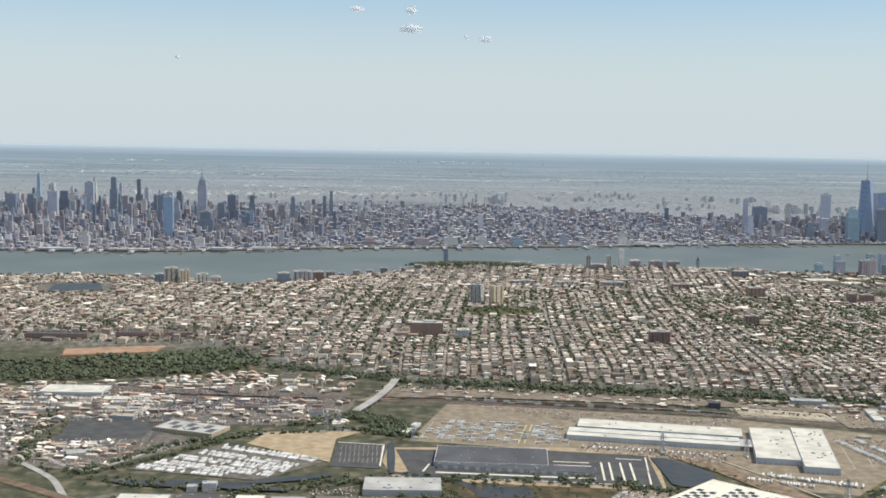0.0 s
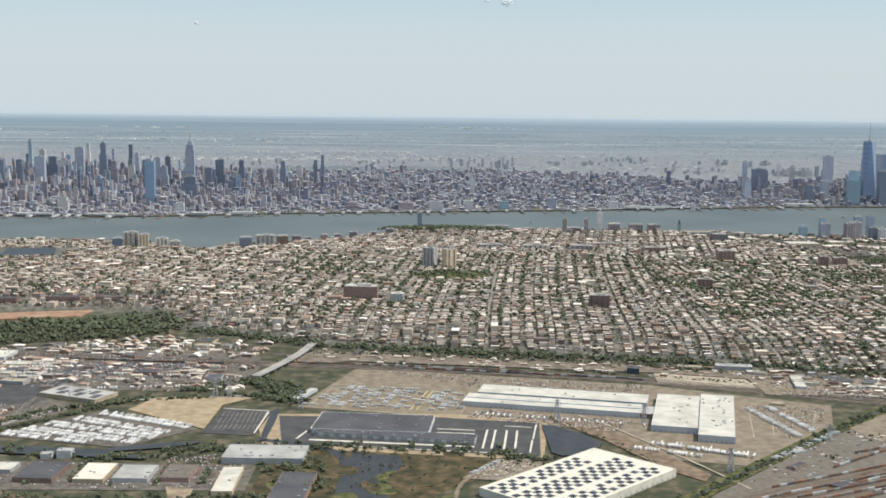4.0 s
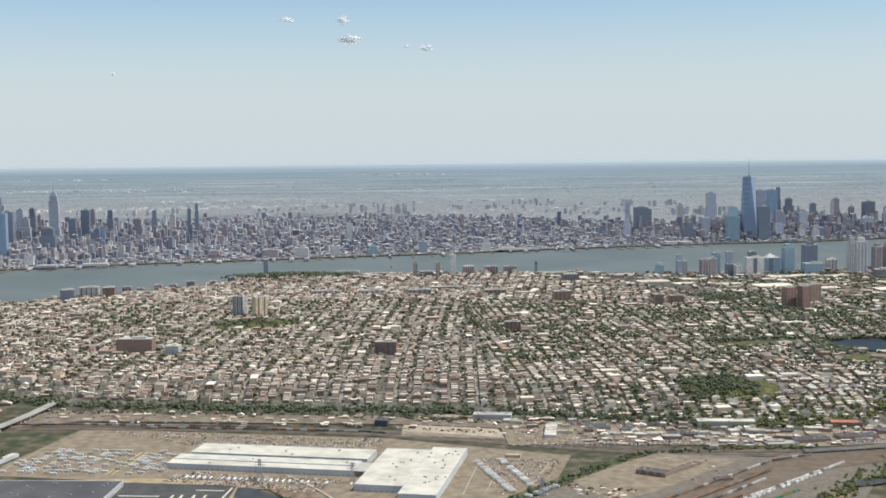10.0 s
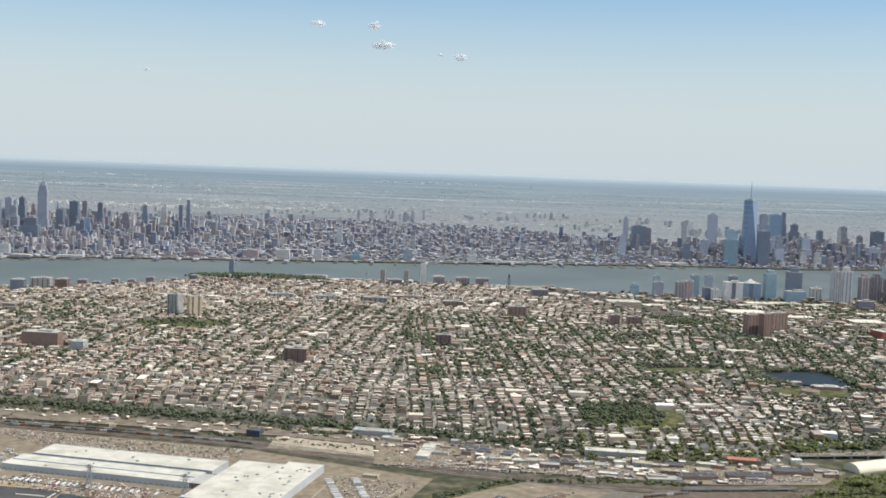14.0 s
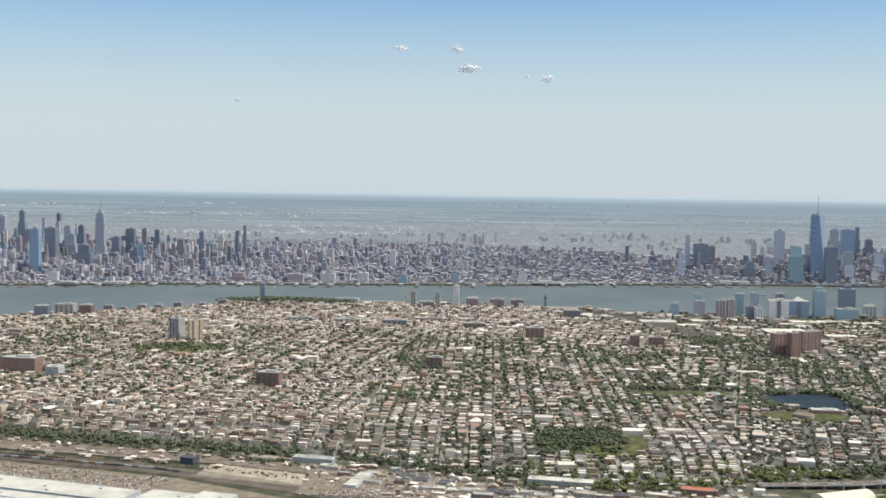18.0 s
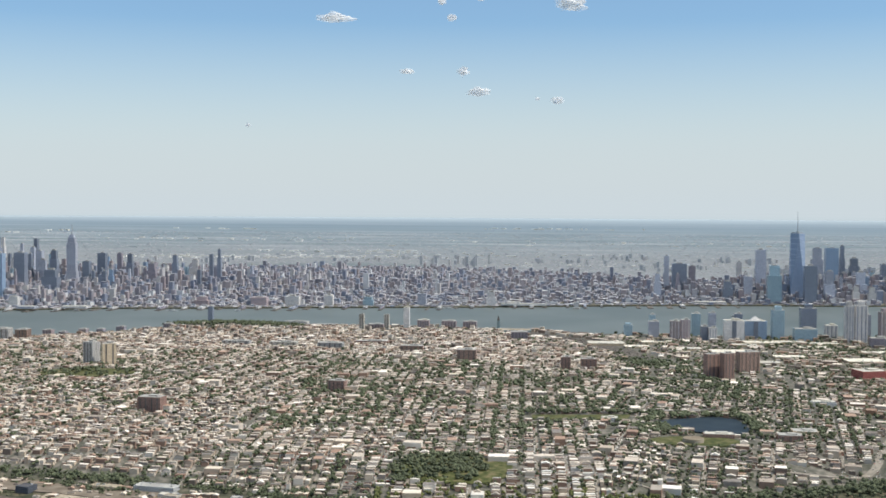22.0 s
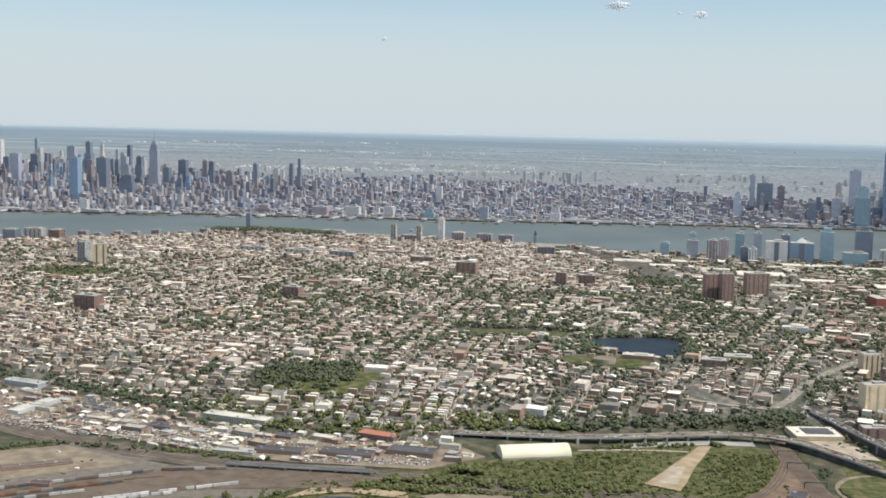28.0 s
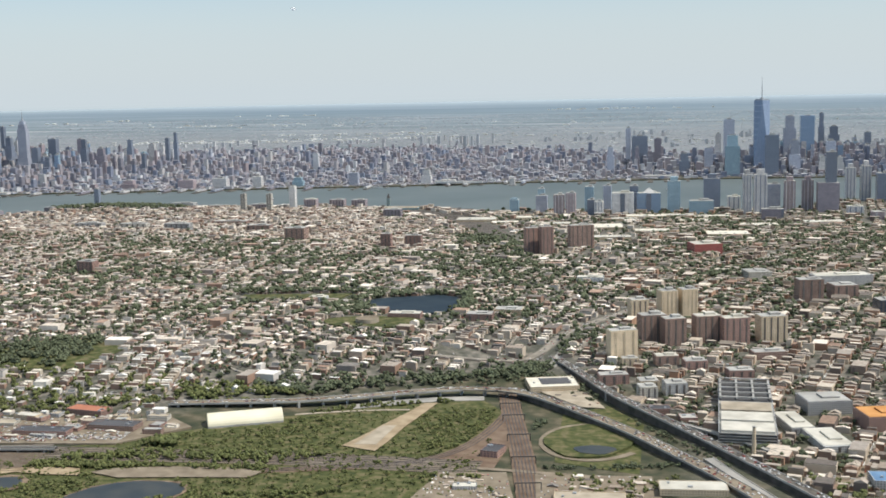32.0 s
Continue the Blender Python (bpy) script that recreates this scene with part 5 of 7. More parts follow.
for i, (x, w, h) in enumerate(((-60, 3, 3.2), (-66, 3.4, 3.6), (-73, 3, 2.8), (-78, 4, 3.9), (-53, 3.6, 3.8), (-44, 3, 3.0), (-36, 4, 4.0), (-27, 3.2, 3.4))):
    tower("apartment_block", (x, NJ_SHORE(x) - 6), w, 3, h, 0, C_BRICK if i % 2 else C_BROWN, "brick riverfront apartment block among lower roofs", 0.3, 3, category="building", group="brick riverfront blocks", z=0.3)
tower("apartment_block", (-98, 525), 5.5, 5, 5.8, 8, C_DARK, "dark glass apartment block on a cove", 0.4, 0, category="building", z=0.3)
tower("apartment_block", (-90, 530), 8, 5, 6.2, 4, F_GREY, "grey apartment block on a cove", 0.4, 4, category="building", z=0.3)
tower("apartment_block", (-83, 535), 5, 5, 5.4, 4, F_BROWN, "brown apartment block on a cove", 0.4, 4, category="building", z=0.3)
for x, y, w, h, f in ((-146, 515, 6, 12.5, F_CREAM), (-140, 513, 4, 11.5, F_TAN), (-132, 512, 5, 9, F_CREAM), (-126, 510, 4, 7.5, F_CREAM), (-150, 508, 4, 9.5, F_GLASS)):
    tower("apartment_tower", (x, y), w, 4, 0.62 * h, 10, f, "cream riverside apartment tower on a bluff", 0.5, 3, group="riverside bluff towers")
clock = thing("clock_tower", (111, 603, 0.3), "old green copper terminal clock tower", "tower")
part("shaft", Shape().box(0, 0, 1.3, 1.3, 0, 5.4), F_TEAL, clock)
part("spire", Shape().box(0, 0, 1.3, 1.3, 5.4, 7.4, taper=0.1), M_DKSTEEL, clock)
tower("terminal_shed", (118, 597), 16, 7, 2.0, 2, F_TEAL, "low terminal building with pale roof", 0.2, 0, category="building", z=0.3, roof=M_SAND)
TERMINAL = [(124, 590), (150, 560), (168, 520), (176, 492)]
tracks(TERMINAL, [-5, -4, -3, -2, -1, 0, 1, 2, 3, 4, 5], "terminal rail yard running to the river", land_z, M_OLDLOT)

G4 = "waterfront office towers"
for x, y, w, d, h, f, lab, sb in (
        (168.5, 584, 3.6, 3.6, 6.4, F_TEAL, "round-topped pale green apartment tower", 0.7), (179.2, 588, 2.7, 3.0, 10.6, F_TEAL, "slim pale green glass tower", 0), (179.6, 585, 4.6, 3.4, 8.0, F_GREY, "grey lower wing of a slim tower", 0),
        (187.7, 574, 4.1, 4, 9.4, F_BRICK, "red brick apartment tower with pale ribs", 0), (192.2, 576, 3.8, 4, 9.8, F_BRICK, "red brick twin tower with pale ribs", 0),
        (200.2, 576, 3.0, 4, 7.1, F_DKGLASS, "dark glass half of a waterfront block", 0), (203.4, 574, 3.4, 4, 6.7, F_WHITE, "pale half of a waterfront block", 0), (198.4, 592, 3.6, 3.6, 11.0, F_TEAL, "dark green glass tower behind offices", 0), (205.6, 594, 3.2, 3.4, 11.2, F_GREY, "pale slim tower behind offices", 0),
        (212.6, 577, 8.4, 4.5, 9.8, F_WHITE, "white office tower with dark glass centre", 0), (222.6, 584, 9.2, 5, 9.0, F_GLASS, "blue glass office block with pyramid top", 0), (216.5, 592, 3.4, 4, 11.2, F_DKGLASS, "dark tower behind glass blocks", 0),
        (232.4, 586, 5.0, 5, 13.6, F_TEAL, "stepped pale green glass tower", 0.6), (243.0, 581, 9.4, 5, 6.2, F_TEAL, "wide pale green glass office block", 0), (247.5, 598, 6.6, 5, 13.6, F_DKGLASS, "dark glass office tower with slanted top", 0.5), (270, 566, 6.0, 4, 4.4, F_DKGLASS, "dark low block below the cream towers", 0),
        (255.9, 591, 5.1, 4, 6.9, F_WHITE, "white and pink apartment block", 0), (260.2, 577, 3.4, 4, 16.6, F_CREAM, "cream apartment tower among lower roofs", 0.6), (265.2, 578, 5.0, 4, 16.6, F_CREAM, "cream twin apartment tower among lower roofs", 0.6),
        (276.9, 586, 4.2, 4, 13.3, F_BRICK, "red brick tower with white cap", 0.6), (284.1, 590, 4.2, 4, 13.3, F_BRICK, "red brick tower among lower roofs", 0.6), (291.3, 586, 8.0, 6, 12.6, F_BROWN, "brown tower still under construction", 0.0),
        (292.3, 586, 4.0, 4, 24.5, F_DKGLASS, "dark slim tower core under construction", 0), (306.0, 632, 4.1, 4, 15.0, F_TAN, "tan tower with pointed top", 0.5), (312.2, 632, 4.1, 4, 16.0, F_TAN, "tan tower with pointed top", 0.5), (272, 600, 5, 4, 11, F_GREY, "grey tower behind cream towers", 0), (268, 560, 7, 4, 5, F_BROWN, "brown block below the cream towers", 0),
        (319, 628, 6, 5, 13.0, F_DKGLASS, "dark glass tower near the point", 0.0), (300, 575, 6, 4, 4.5, F_WHITE, "white low block among lower roofs", 0), (308, 560, 9, 5, 4.0, F_BRICK, "brick loft block among lower roofs", 0), (322, 575, 8, 5, 5, F_TAN, "tan loft block among lower roofs", 0), (330, 600, 7, 5, 9, F_BRICK, "brick tower near the point", 0)):
    # Waterfront towers swap to the C_ facades, which carry haze in their colour.
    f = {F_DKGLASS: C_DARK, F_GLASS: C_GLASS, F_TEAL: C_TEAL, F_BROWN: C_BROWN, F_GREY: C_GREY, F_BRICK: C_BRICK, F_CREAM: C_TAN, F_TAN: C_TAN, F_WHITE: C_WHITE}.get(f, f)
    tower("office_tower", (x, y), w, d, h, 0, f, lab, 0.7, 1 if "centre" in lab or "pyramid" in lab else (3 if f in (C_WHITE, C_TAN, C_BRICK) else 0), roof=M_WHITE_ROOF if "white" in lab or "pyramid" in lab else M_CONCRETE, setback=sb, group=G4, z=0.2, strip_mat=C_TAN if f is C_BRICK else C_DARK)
    if "pyramid" in lab:
        part("pyramid", Shape().box(0, 0, 5, 4, h, h + 2.0, taper=0.05), C_WHITE, [o for o in scene.objects if o.parent is None and o.get("label", "") == lab][0])
for i, (x, y, w, d, h) in enumerate(((158, 553, 15, 9, 1.0), (182, 562, 8, 4, 0.9), (222, 562, 15, 7, 1.2), (234, 566, 12, 6, 1.1), (246, 563, 14, 5, 1.0), (206, 530, 17, 12, 1.0), (214, 555, 10, 5, 0.9), (240, 550, 12, 6, 0.9), (178, 560, 11, 7, 0.9), (190, 540, 10, 6, 0.8), (262, 535, 13, 8, 1.0), (225, 518, 12, 7, 1.0), (212, 500, 13, 6, 1.0), (170, 545, 10, 6, 0.7), (250, 510, 14, 10, 1.1), (285, 545, 14, 8, 1.0))):
    warehouse((x, y), w, d, h, 4, M_KERB if i % 3 else M_WHITE_ROOF, F_TAN, "flat pale-roofed retail hall near the waterfront", vents=8)

# ---- rowhouses ----
PARK = wob(118, 306, 13, 11, 21)
OPEN = [PARK, wob(-10, 425, 16, 10, 25), [(131, 361), (158, 363.5), (159, 373), (131, 369)], [(175.4 + (x - 175.4) * 1.15, 359.5 + (y - 359.5) * 1.15) for x, y in RESERVOIR], wob(171.5, 339, 11, 6.5, 24), [(-192, 462), (-160, 467), (-167, 496), (-194, 490)], [(-155, 350), (-120, 356), (-118, 374), (-156, 366)], wob(-8, 590, 32, 13, 33)]
SOLID = []
for ob in list(scene.objects):
    if ob.parent is None and ob.type == "EMPTY" and ob.children:
        for c in ob.children:
            if c.name.split(".")[0] in ("shaft", "wall", "podium"):
                a = ob.matrix_basis.to_euler().z
                ca, sa = abs(math.cos(a)), abs(math.sin(a))
                xs, ys = [v.co.x for v in c.data.vertices], [v.co.y for v in c.data.vertices]
                w, d = max(xs) - min(xs), max(ys) - min(ys)
                SOLID.append((ob.matrix_basis.translation.x, ob.matrix_basis.translation.y, (w * ca + d * sa) / 2 + 0.5, (w * sa + d * ca) / 2 + 0.5))
                break
CELL = {}
for x, y, r, q in SOLID:
    for i in range(int((x - r) // 8), int((x + r) // 8) + 1):
        for j in range(int((y - q) // 8), int((y + q) // 8) + 1):
            CELL.setdefault((i, j), []).append((x, y, r, q))
WOODS_L = [(-150, 318), (-120, 324), (-96, 335), (-86, 345), (-100, 364), (-119, 358), (-155, 345)]


def free(x, y):
    for a, b, r, q in CELL.get((int(x // 8), int(y // 8)), ()):
        if abs(x - a) < r and abs(y - b) < q:
            return False
    if 190 < x < 270 and y < 500 and near_path(x, y, BOULEVARD, 1.8):
        return False
    if x > 140 and y < 335 and (near_path(x, y, HWY_A, 2.2) or near_path(x, y, HWY_B, 2.0) or near_path(x, y, TRUNK, 3.0) or near_path(x, y, RAMP, 1.6)):
        return False
    if 110 < x < 195 and y > 480 and near_path(x, y, TERMINAL, 7.0):
        return False
    return not any(inside(x, y, p) for p in OPEN)


houses, trees = [], []            # (x, y, w, d, h, angle, gabled), (x, y, size)


def patch(x, y):
    """Slow variation over the town, 0 to 1."""
    return 0.5 + 0.25 * math.sin(x * 0.11 + 2.1 * math.sin(y * 0.045)) + 0.25 * math.sin(y * 0.13 + 1.7 * math.sin(x * 0.06) + 1.0)


street_runs = []              # lines of places along the streets


def rows(x0, x1, ylo, yhi, ang, street, block, lot, fill, hmin, hmax, green, seed, bend=0.0, big=0.02):
    """Blocks of houses back to back; most face the streets that run inland, some the cross streets."""
    r = random.Random(seed)
    ca, sa = math.cos(radians(ang)), math.sin(radians(ang))

    base = min(ylo(x0 + (x1 - x0) * i / 20) for i in range(21)) - 5

    def at(xs, u, v):
        return xs + u * ca - v * sa + bend * v * v / 1000, base + v * ca + u * sa - 0.1 * u

    def within(x, y):
        return x0 <= x <= x1 and ylo(x) <= y <= yhi(x)

    def place(xs, u, v, wide, deep, yard):
        x, y = at(xs, u, v)
        if not within(x, y):
            return
        ok = free(x, y)
        g = green * (0.35 + 1.3 * patch(x, y))
        if ok and r.random() < big:
            houses.append((x, y, r.uniform(2.2, 4.6), r.uniform(1.8, 3.0), r.uniform(0.9, 1.6), ang + r.choice((0, 90)) + r.uniform(-3, 3), False))
        elif ok and r.random() < fill - 0.25 * (g > 0.5):
            tall = (0.5 * (hmin + hmax) + r.uniform(-0.3, 0.3) * (hmax - hmin)) * (1.7 if r.random() < 0.05 else 1.0)
            houses.append((x, y, wide, deep, tall, ang + r.uniform(-1.2, 1.2), r.random() < 0.18))
            if r.random() < 0.3:
                q = r.uniform(1.2, 1.8)
                houses.append((x + yard[0] * q, y + yard[1] * q, r.uniform(0.4, 1.0), r.uniform(0.4, 0.9), r.uniform(0.3, 0.55), ang + r.uniform(-5, 5), r.random() < 0.3))
            if r.random() < g:
                trees.append((x + yard[0] * r.uniform(1.1, 1.8) + r.uniform(-0.3, 0.3), y + yard[1] * r.uniform(1.1, 1.8), r.uniform(0.45, 1.15)))
            if r.random() < g * 0.5:
                trees.append((x - yard[0] * r.uniform(1.1, 1.5), y - yard[1] * r.uniform(1.1, 1.5), r.uniform(0.4, 0.9)))
        elif ok and r.random() < g * 2:
            trees.append((x, y, r.uniform(0.6, 1.2)))

    xs = x0 - 115.0
    col = 0
    while xs < x1 + 60:
        wide_col = street * r.uniform(0.86, 1.2)
        half = wide_col / 2 - r.uniform(0.4, 0.7)
        rb_ = random.Random(seed * 100 + col // 3)
        run = []
        for k in range(100):
            x, y = at(xs, wide_col / 2, k * 3.0)
            if within(x, y) and free(x, y):
                run.append((x, y))
            else:
                if len(run) > 2:
                    street_runs.append(run)
                run = []
        if len(run) > 2:
            street_runs.append(run)
        v0 = rb_.uniform(-3, 0)
        while v0 < 300:
            L = block * rb_.uniform(0.65, 1.35)
            kind = r.random()
            if kind < 0.88:
                for side in (-1, 1):
                    v = 0.3 + r.uniform(0, 0.8)
                    while v < L - 0.8:
                        w = lot * r.uniform(0.75, 1.7)
                        deep = 1.75 + r.uniform(-0.4, 0.4)
                        place(xs, side * (half - deep / 2) + r.uniform(-0.1, 0.06), v0 + v + w / 2, deep, w * r.uniform(0.8, 0.98), (-side * ca, -side * sa))
                        v += w * (1.0 if r.random() < 0.9 else 1.6)
            else:
                n = max(2, int((L - 1) / 2.9))
                for k in range(n):
                    side = 1 if k % 2 else -1
                    u = -half + r.uniform(0, 0.4)
                    while u < half - 0.5:
                        w = lot * r.uniform(0.75, 1.7)
                        deep = 1.6 + r.uniform(-0.5, 0.5)
                        place(xs, u + w / 2, v0 + 0.6 + (k + 0.5) * (L - 1) / n + r.uniform(-0.2, 0.2), w * r.uniform(0.8, 0.98), deep, (sa * side, -ca * side))
                        u += w
            a, b = at(xs, -wide_col / 2, v0 + L + 0.45), at(xs, wide_col / 2, v0 + L + 0.45)
            if within(*a) and within(*b) and free(*a) and free(*b):
                street_runs.append([a, ((a[0] + b[0]) / 2, (a[1] + b[1]) / 2), b])
            v0 += L + 0.95
        xs += wide_col
        col += 1


low = lambda x: SLOPE(x) + (2.5 if x > 62 else 6)
TOWN = line([(222, 304), (236, 281), (240, 274), (244, 264), (250, 252), (345, 250)])
rows(-330, -70, low, lambda x: min(CLIFF(x) + 50, NJ_SHORE(x) - 4), -4, 6.8, 22, 0.8, 0.88, 0.5, 1.05, 0.17, 1, 0.25, 0.03)
rows(-70, 64, low, lambda x: CLIFF(x) + 6, -3, 6.4, 19, 0.72, 0.9, 0.45, 0.95, 0.28, 2, 0.2, 0.012)
rows(64, 150, low, lambda x: CLIFF(x) + 6, 2, 6.3, 17, 0.7, 0.9, 0.45, 0.95, 0.52, 3, 0.0, 0.015)
rows(150, 222, lambda x: SLOPE(x) + 5, lambda x: CLIFF(x) + 4, -9, 6.6, 20, 0.75, 0.88, 0.45, 0.95, 0.6, 4, 0.1, 0.03)
rows(222, 345, lambda x: TOWN(x), lambda x: 535.0, -15, 6.6, 18, 0.76, 0.88, 0.5, 1.2, 0.5, 5, 0.3, 0.05)
rows(-110, 160, lambda x: CLIFF(x) + 10, lambda x: NJ_SHORE(x) - 8, -10, 6.4, 16, 1.1, 0.92, 0.8, 1.5, 0.14, 6, 0.0, 0.05)
rows(150, 222, lambda x: CLIFF(x) + 8, lambda x: 498.0, -7, 7.0, 20, 1.3, 0.6, 0.7, 1.2, 0.5, 7, 0.0, 0.06)
rows(120, 345, lambda x: 500.0, lambda x: NJ_SHORE(x) - 6, -7, 7.2, 18, 1.6, 0.5, 0.6, 1.4, 0.42, 8, 0.0, 0.1)


def streets(name, runs, w, lab):
    s = Shape()
    for p in runs:
        q = []
        for i, (x, y) in enumerate(p):
            a, b = p[max(0, i - 1)], p[min(len(p) - 1, i + 1)]
            d = math.hypot(b[0] - a[0], b[1] - a[1]) or 1
            nx, ny, z = -(b[1] - a[1]) / d * w / 2, (b[0] - a[0]) / d * w / 2, land_z(x, y) + 0.1
            q += [(x + nx, y + ny, z), (x - nx, y - ny, z)]
        s.add(q, [(2 * i, 2 * i + 1, 2 * i + 3, 2 * i + 2) for i in range(len(p) - 1)])
    put(name, s, M_STREET, lab, "road", kind="structure")


streets("road", [p for p in street_runs if len(p) > 3], 0.85, "worn pale residential streets running inland")
streets("road", [[(x, y) for x, y in p] for p in street_runs if len(p) == 3], 0.7, "short cross streets between house blocks")


def strip_sheds(poly, n, seed, lo, hi):
    r = random.Random(seed)
    xs, ys = [p[0] for p in poly], [p[1] for p in poly]
    k = 0
    while k < n:
        x, y = r.uniform(min(xs), max(xs)), r.uniform(min(ys), max(ys))
        k += 1
        if inside(x, y, poly) and free(x, y) and not near_path(x, y, LINE, 3.4):
            houses.append((x, y, r.uniform(0.6, 2.4) * hi, r.uniform(0.5, 1.5) * hi, r.uniform(0.25, 0.6) * lo, r.uniform(-16, 6), r.random() < 0.25))
            if r.random() < 0.25:
                trees.append((x + r.uniform(-1, 1), y + 1.2, r.uniform(0.3, 0.7)))


strip_sheds([(60, 270), (128, 263), (156, 275), (150, 283), (115, 280), (80, 292), (60, 297)], 620, 71, 1.2, 1.0)
strip_sheds([(-150, 276), (-62, 270), (-62, 300), (-60, 326), (-92, 334), (-118, 322), (-150, 316)], 700, 72, 1.3, 1.3)
strip_sheds([(-182, 236), (-132, 238), (-129, 276), (-182, 284)], 330, 81, 1.2, 1.2)
strip_sheds([(-184, 288), (-151, 284), (-151, 312), (-184, 317)], 170, 82, 1.3, 1.5)
strip_sheds([(209.5, 304), (213.5, 309.5), (219, 301), (221, 295), (217.5, 295)], 46, 83, 0.6, 0.45)
strip_sheds([(-130, 240), (-108, 232), (-104, 255), (-128, 256)], 90, 73, 1.3, 1.2)
strip_sheds([(225, 300), (238.5, 279), (239, 262), (248, 250), (262, 248), (262, 258), (239.5, 274), (239, 304), (226, 305)], 150, 75, 1.6, 0.8)
strip_sheds([(199, 240), (201, 258), (210, 259), (212, 250), (211, 240)], 60, 76, 0.6, 0.5)
strip_sheds([(214, 260), (229.5, 261), (232, 246), (216, 244)], 60, 77, 0.8, 0.7)
strip_sheds([(68, 240), (81, 236), (75, 229), (67, 235)], 70, 78, 0.5, 0.5)
strip_sheds([(80, 250), (90, 258), (104, 252), (92, 240)], 70, 84, 0.5, 0.4)
strip_sheds([(40, 210), (48, 206), (62, 222), (56, 230)], 60, 85, 0.5, 0.4)
strip_sheds([(170, 309), (186, 317), (200, 324), (206, 330), (200, 337), (178, 325)], 130, 79, 1.5, 0.8)
strip_sheds([(-60, 298), (60, 286), (60, 297), (0, 307), (-50, 316)], 330, 74, 1.0, 0.9)


def many(name, items, walls, roofs, label, category):
    """A crowd of flat-roofed and gabled houses as one joined mesh."""
    s = Shape()
    for x, y, w, d, h, a, g in items:
        z = land_z(x, y) - 0.2
        s.box(x, y, w, d, z, z + h + 0.2, a, 0, bottom=False)
        if y > 395:
            s.k[-1] = 1
        elif g:
            s.gable(x, y, w * 1.06, d * 1.04, z + h + 0.205, z + h + 0.2 + 0.35 * min(w, d), a, 1)
        else:
            s.box(x, y, w * 0.97, d * 0.97, z + h + 0.205, z + h + 0.26, a, 1, bottom=False)
    return put(name, s, [walls, roofs], label, category, kind="stuff")


def house(item):
    x, y, w, d, h, a, g = item
    t = thing("rowhouse", (x, y, land_z(x, y) - 0.1), "small gabled wooden house on a dense street" if g else "small flat-roofed rowhouse on a dense street", "house", "rowhouses near the meadow", ang=a)
    part("wall", Shape().box(0, 0, w, d, 0, h + 0.1), O_HWALL, t)
    if g:
        part("roof", Shape().gable(0, 0, w * 1.06, d * 1.04, h + 0.103, h + 0.1 + 0.35 * min(w, d)), O_HROOF, t)
    else:
        part("roof", Shape().box(0, 0, w * 0.96, d * 0.96, h + 0.103, h + 0.15), O_HROOF, t)
        part("chimney", Shape().box(w * 0.3, d * 0.3, 0.12, 0.12, h + 0.1, h + 0.3), O_HWALL, t)
    return t


def near(h):
    return (h[0] - 150) ** 2 + (h[1] - 262) ** 2


houses.sort(key=near)
O_HWALL = palette("near_house_walls", [(0.52, 0.45, 0.36), (0.34, 0.22, 0.16), (0.64, 0.60, 0.53), (0.42, 0.34, 0.26), (0.26, 0.17, 0.13), (0.55, 0.51, 0.46)], per="object")
O_HROOF = palette("near_house_roofs", [(0.62, 0.58, 0.52), (0.33, 0.29, 0.25), (0.74, 0.71, 0.66), (0.44, 0.38, 0.31), (0.20, 0.18, 0.165), (0.66, 0.60, 0.50)], per="object")
for h in houses[:300]:
    house(h)
many("town_buildings", [h for h in houses[300:] if h[0] > 222], M_TWALL, M_TROOF, "dense brick town buildings beside the highway", "buildings")
many("rowhouses", [h for h in houses[300:] if h[0] <= 222], M_HWALL, M_HROOF, "dense rowhouses with pale flat roofs across the hill", "houses")

# ---- trees ----
ICO = (1 + 5 ** 0.5) / 2
ICO_V = [Vector(v).normalized() for v in ((-1, ICO, 0), (1, ICO, 0), (-1, -ICO, 0), (1, -ICO, 0), (0, -1, ICO), (0, 1, ICO), (0, -1, -ICO), (0, 1, -ICO), (ICO, 0, -1), (ICO, 0, 1), (-ICO, 0, -1), (-ICO, 0, 1))]
ICO_F = [(0, 11, 5), (0, 5, 1), (0, 1, 7), (0, 7, 10), (0, 10, 11), (1, 5, 9), (5, 11, 4), (11, 10, 2), (10, 7, 6), (7, 1, 8), (3, 9, 4), (3, 4, 2), (3, 2, 6), (3, 6, 8), (3, 8, 9), (4, 9, 5), (2, 4, 11), (6, 2, 10), (8, 6, 7), (9, 8, 1)]


def clump(s, x, y, z, r, rd):
    k = [0.7 + 0.6 * rd.random() for _ in range(12)]
    s.add([(x + v.x * r * q, y + v.y * r * q, z + v.z * r * q * 0.85) for v, q in zip(ICO_V, k)], ICO_F)


def crown(s, x, y, z, size, rd, n=3):
    if n > 3:
        for i in range(n):
            a, q = rd.random() * 6.28, size * 0.6 * rd.random() ** 0.5
            clump(s, x + math.cos(a) * q, y + math.sin(a) * q, z + size * (0.35 + 0.6 * rd.random()), size * rd.uniform(0.22, 0.4), rd)
        return
    for i in range(n):
        a = rd.random() * 6.28
        q = size * 0.45 * (0.3 + rd.random()) if n > 1 else 0
        clump(s, x + math.cos(a) * q, y + math.sin(a) * q, z + size * (0.75 + 0.35 * rd.random()), size * rd.uniform(0.4, 0.62), rd)


BRANCH = [(172, 256), (190, 260.5), (199, 264), (202.6, 270), (205.2, 280), (206.3, 290)]
belt = []                     # wooded strips
rb = random.Random(77)


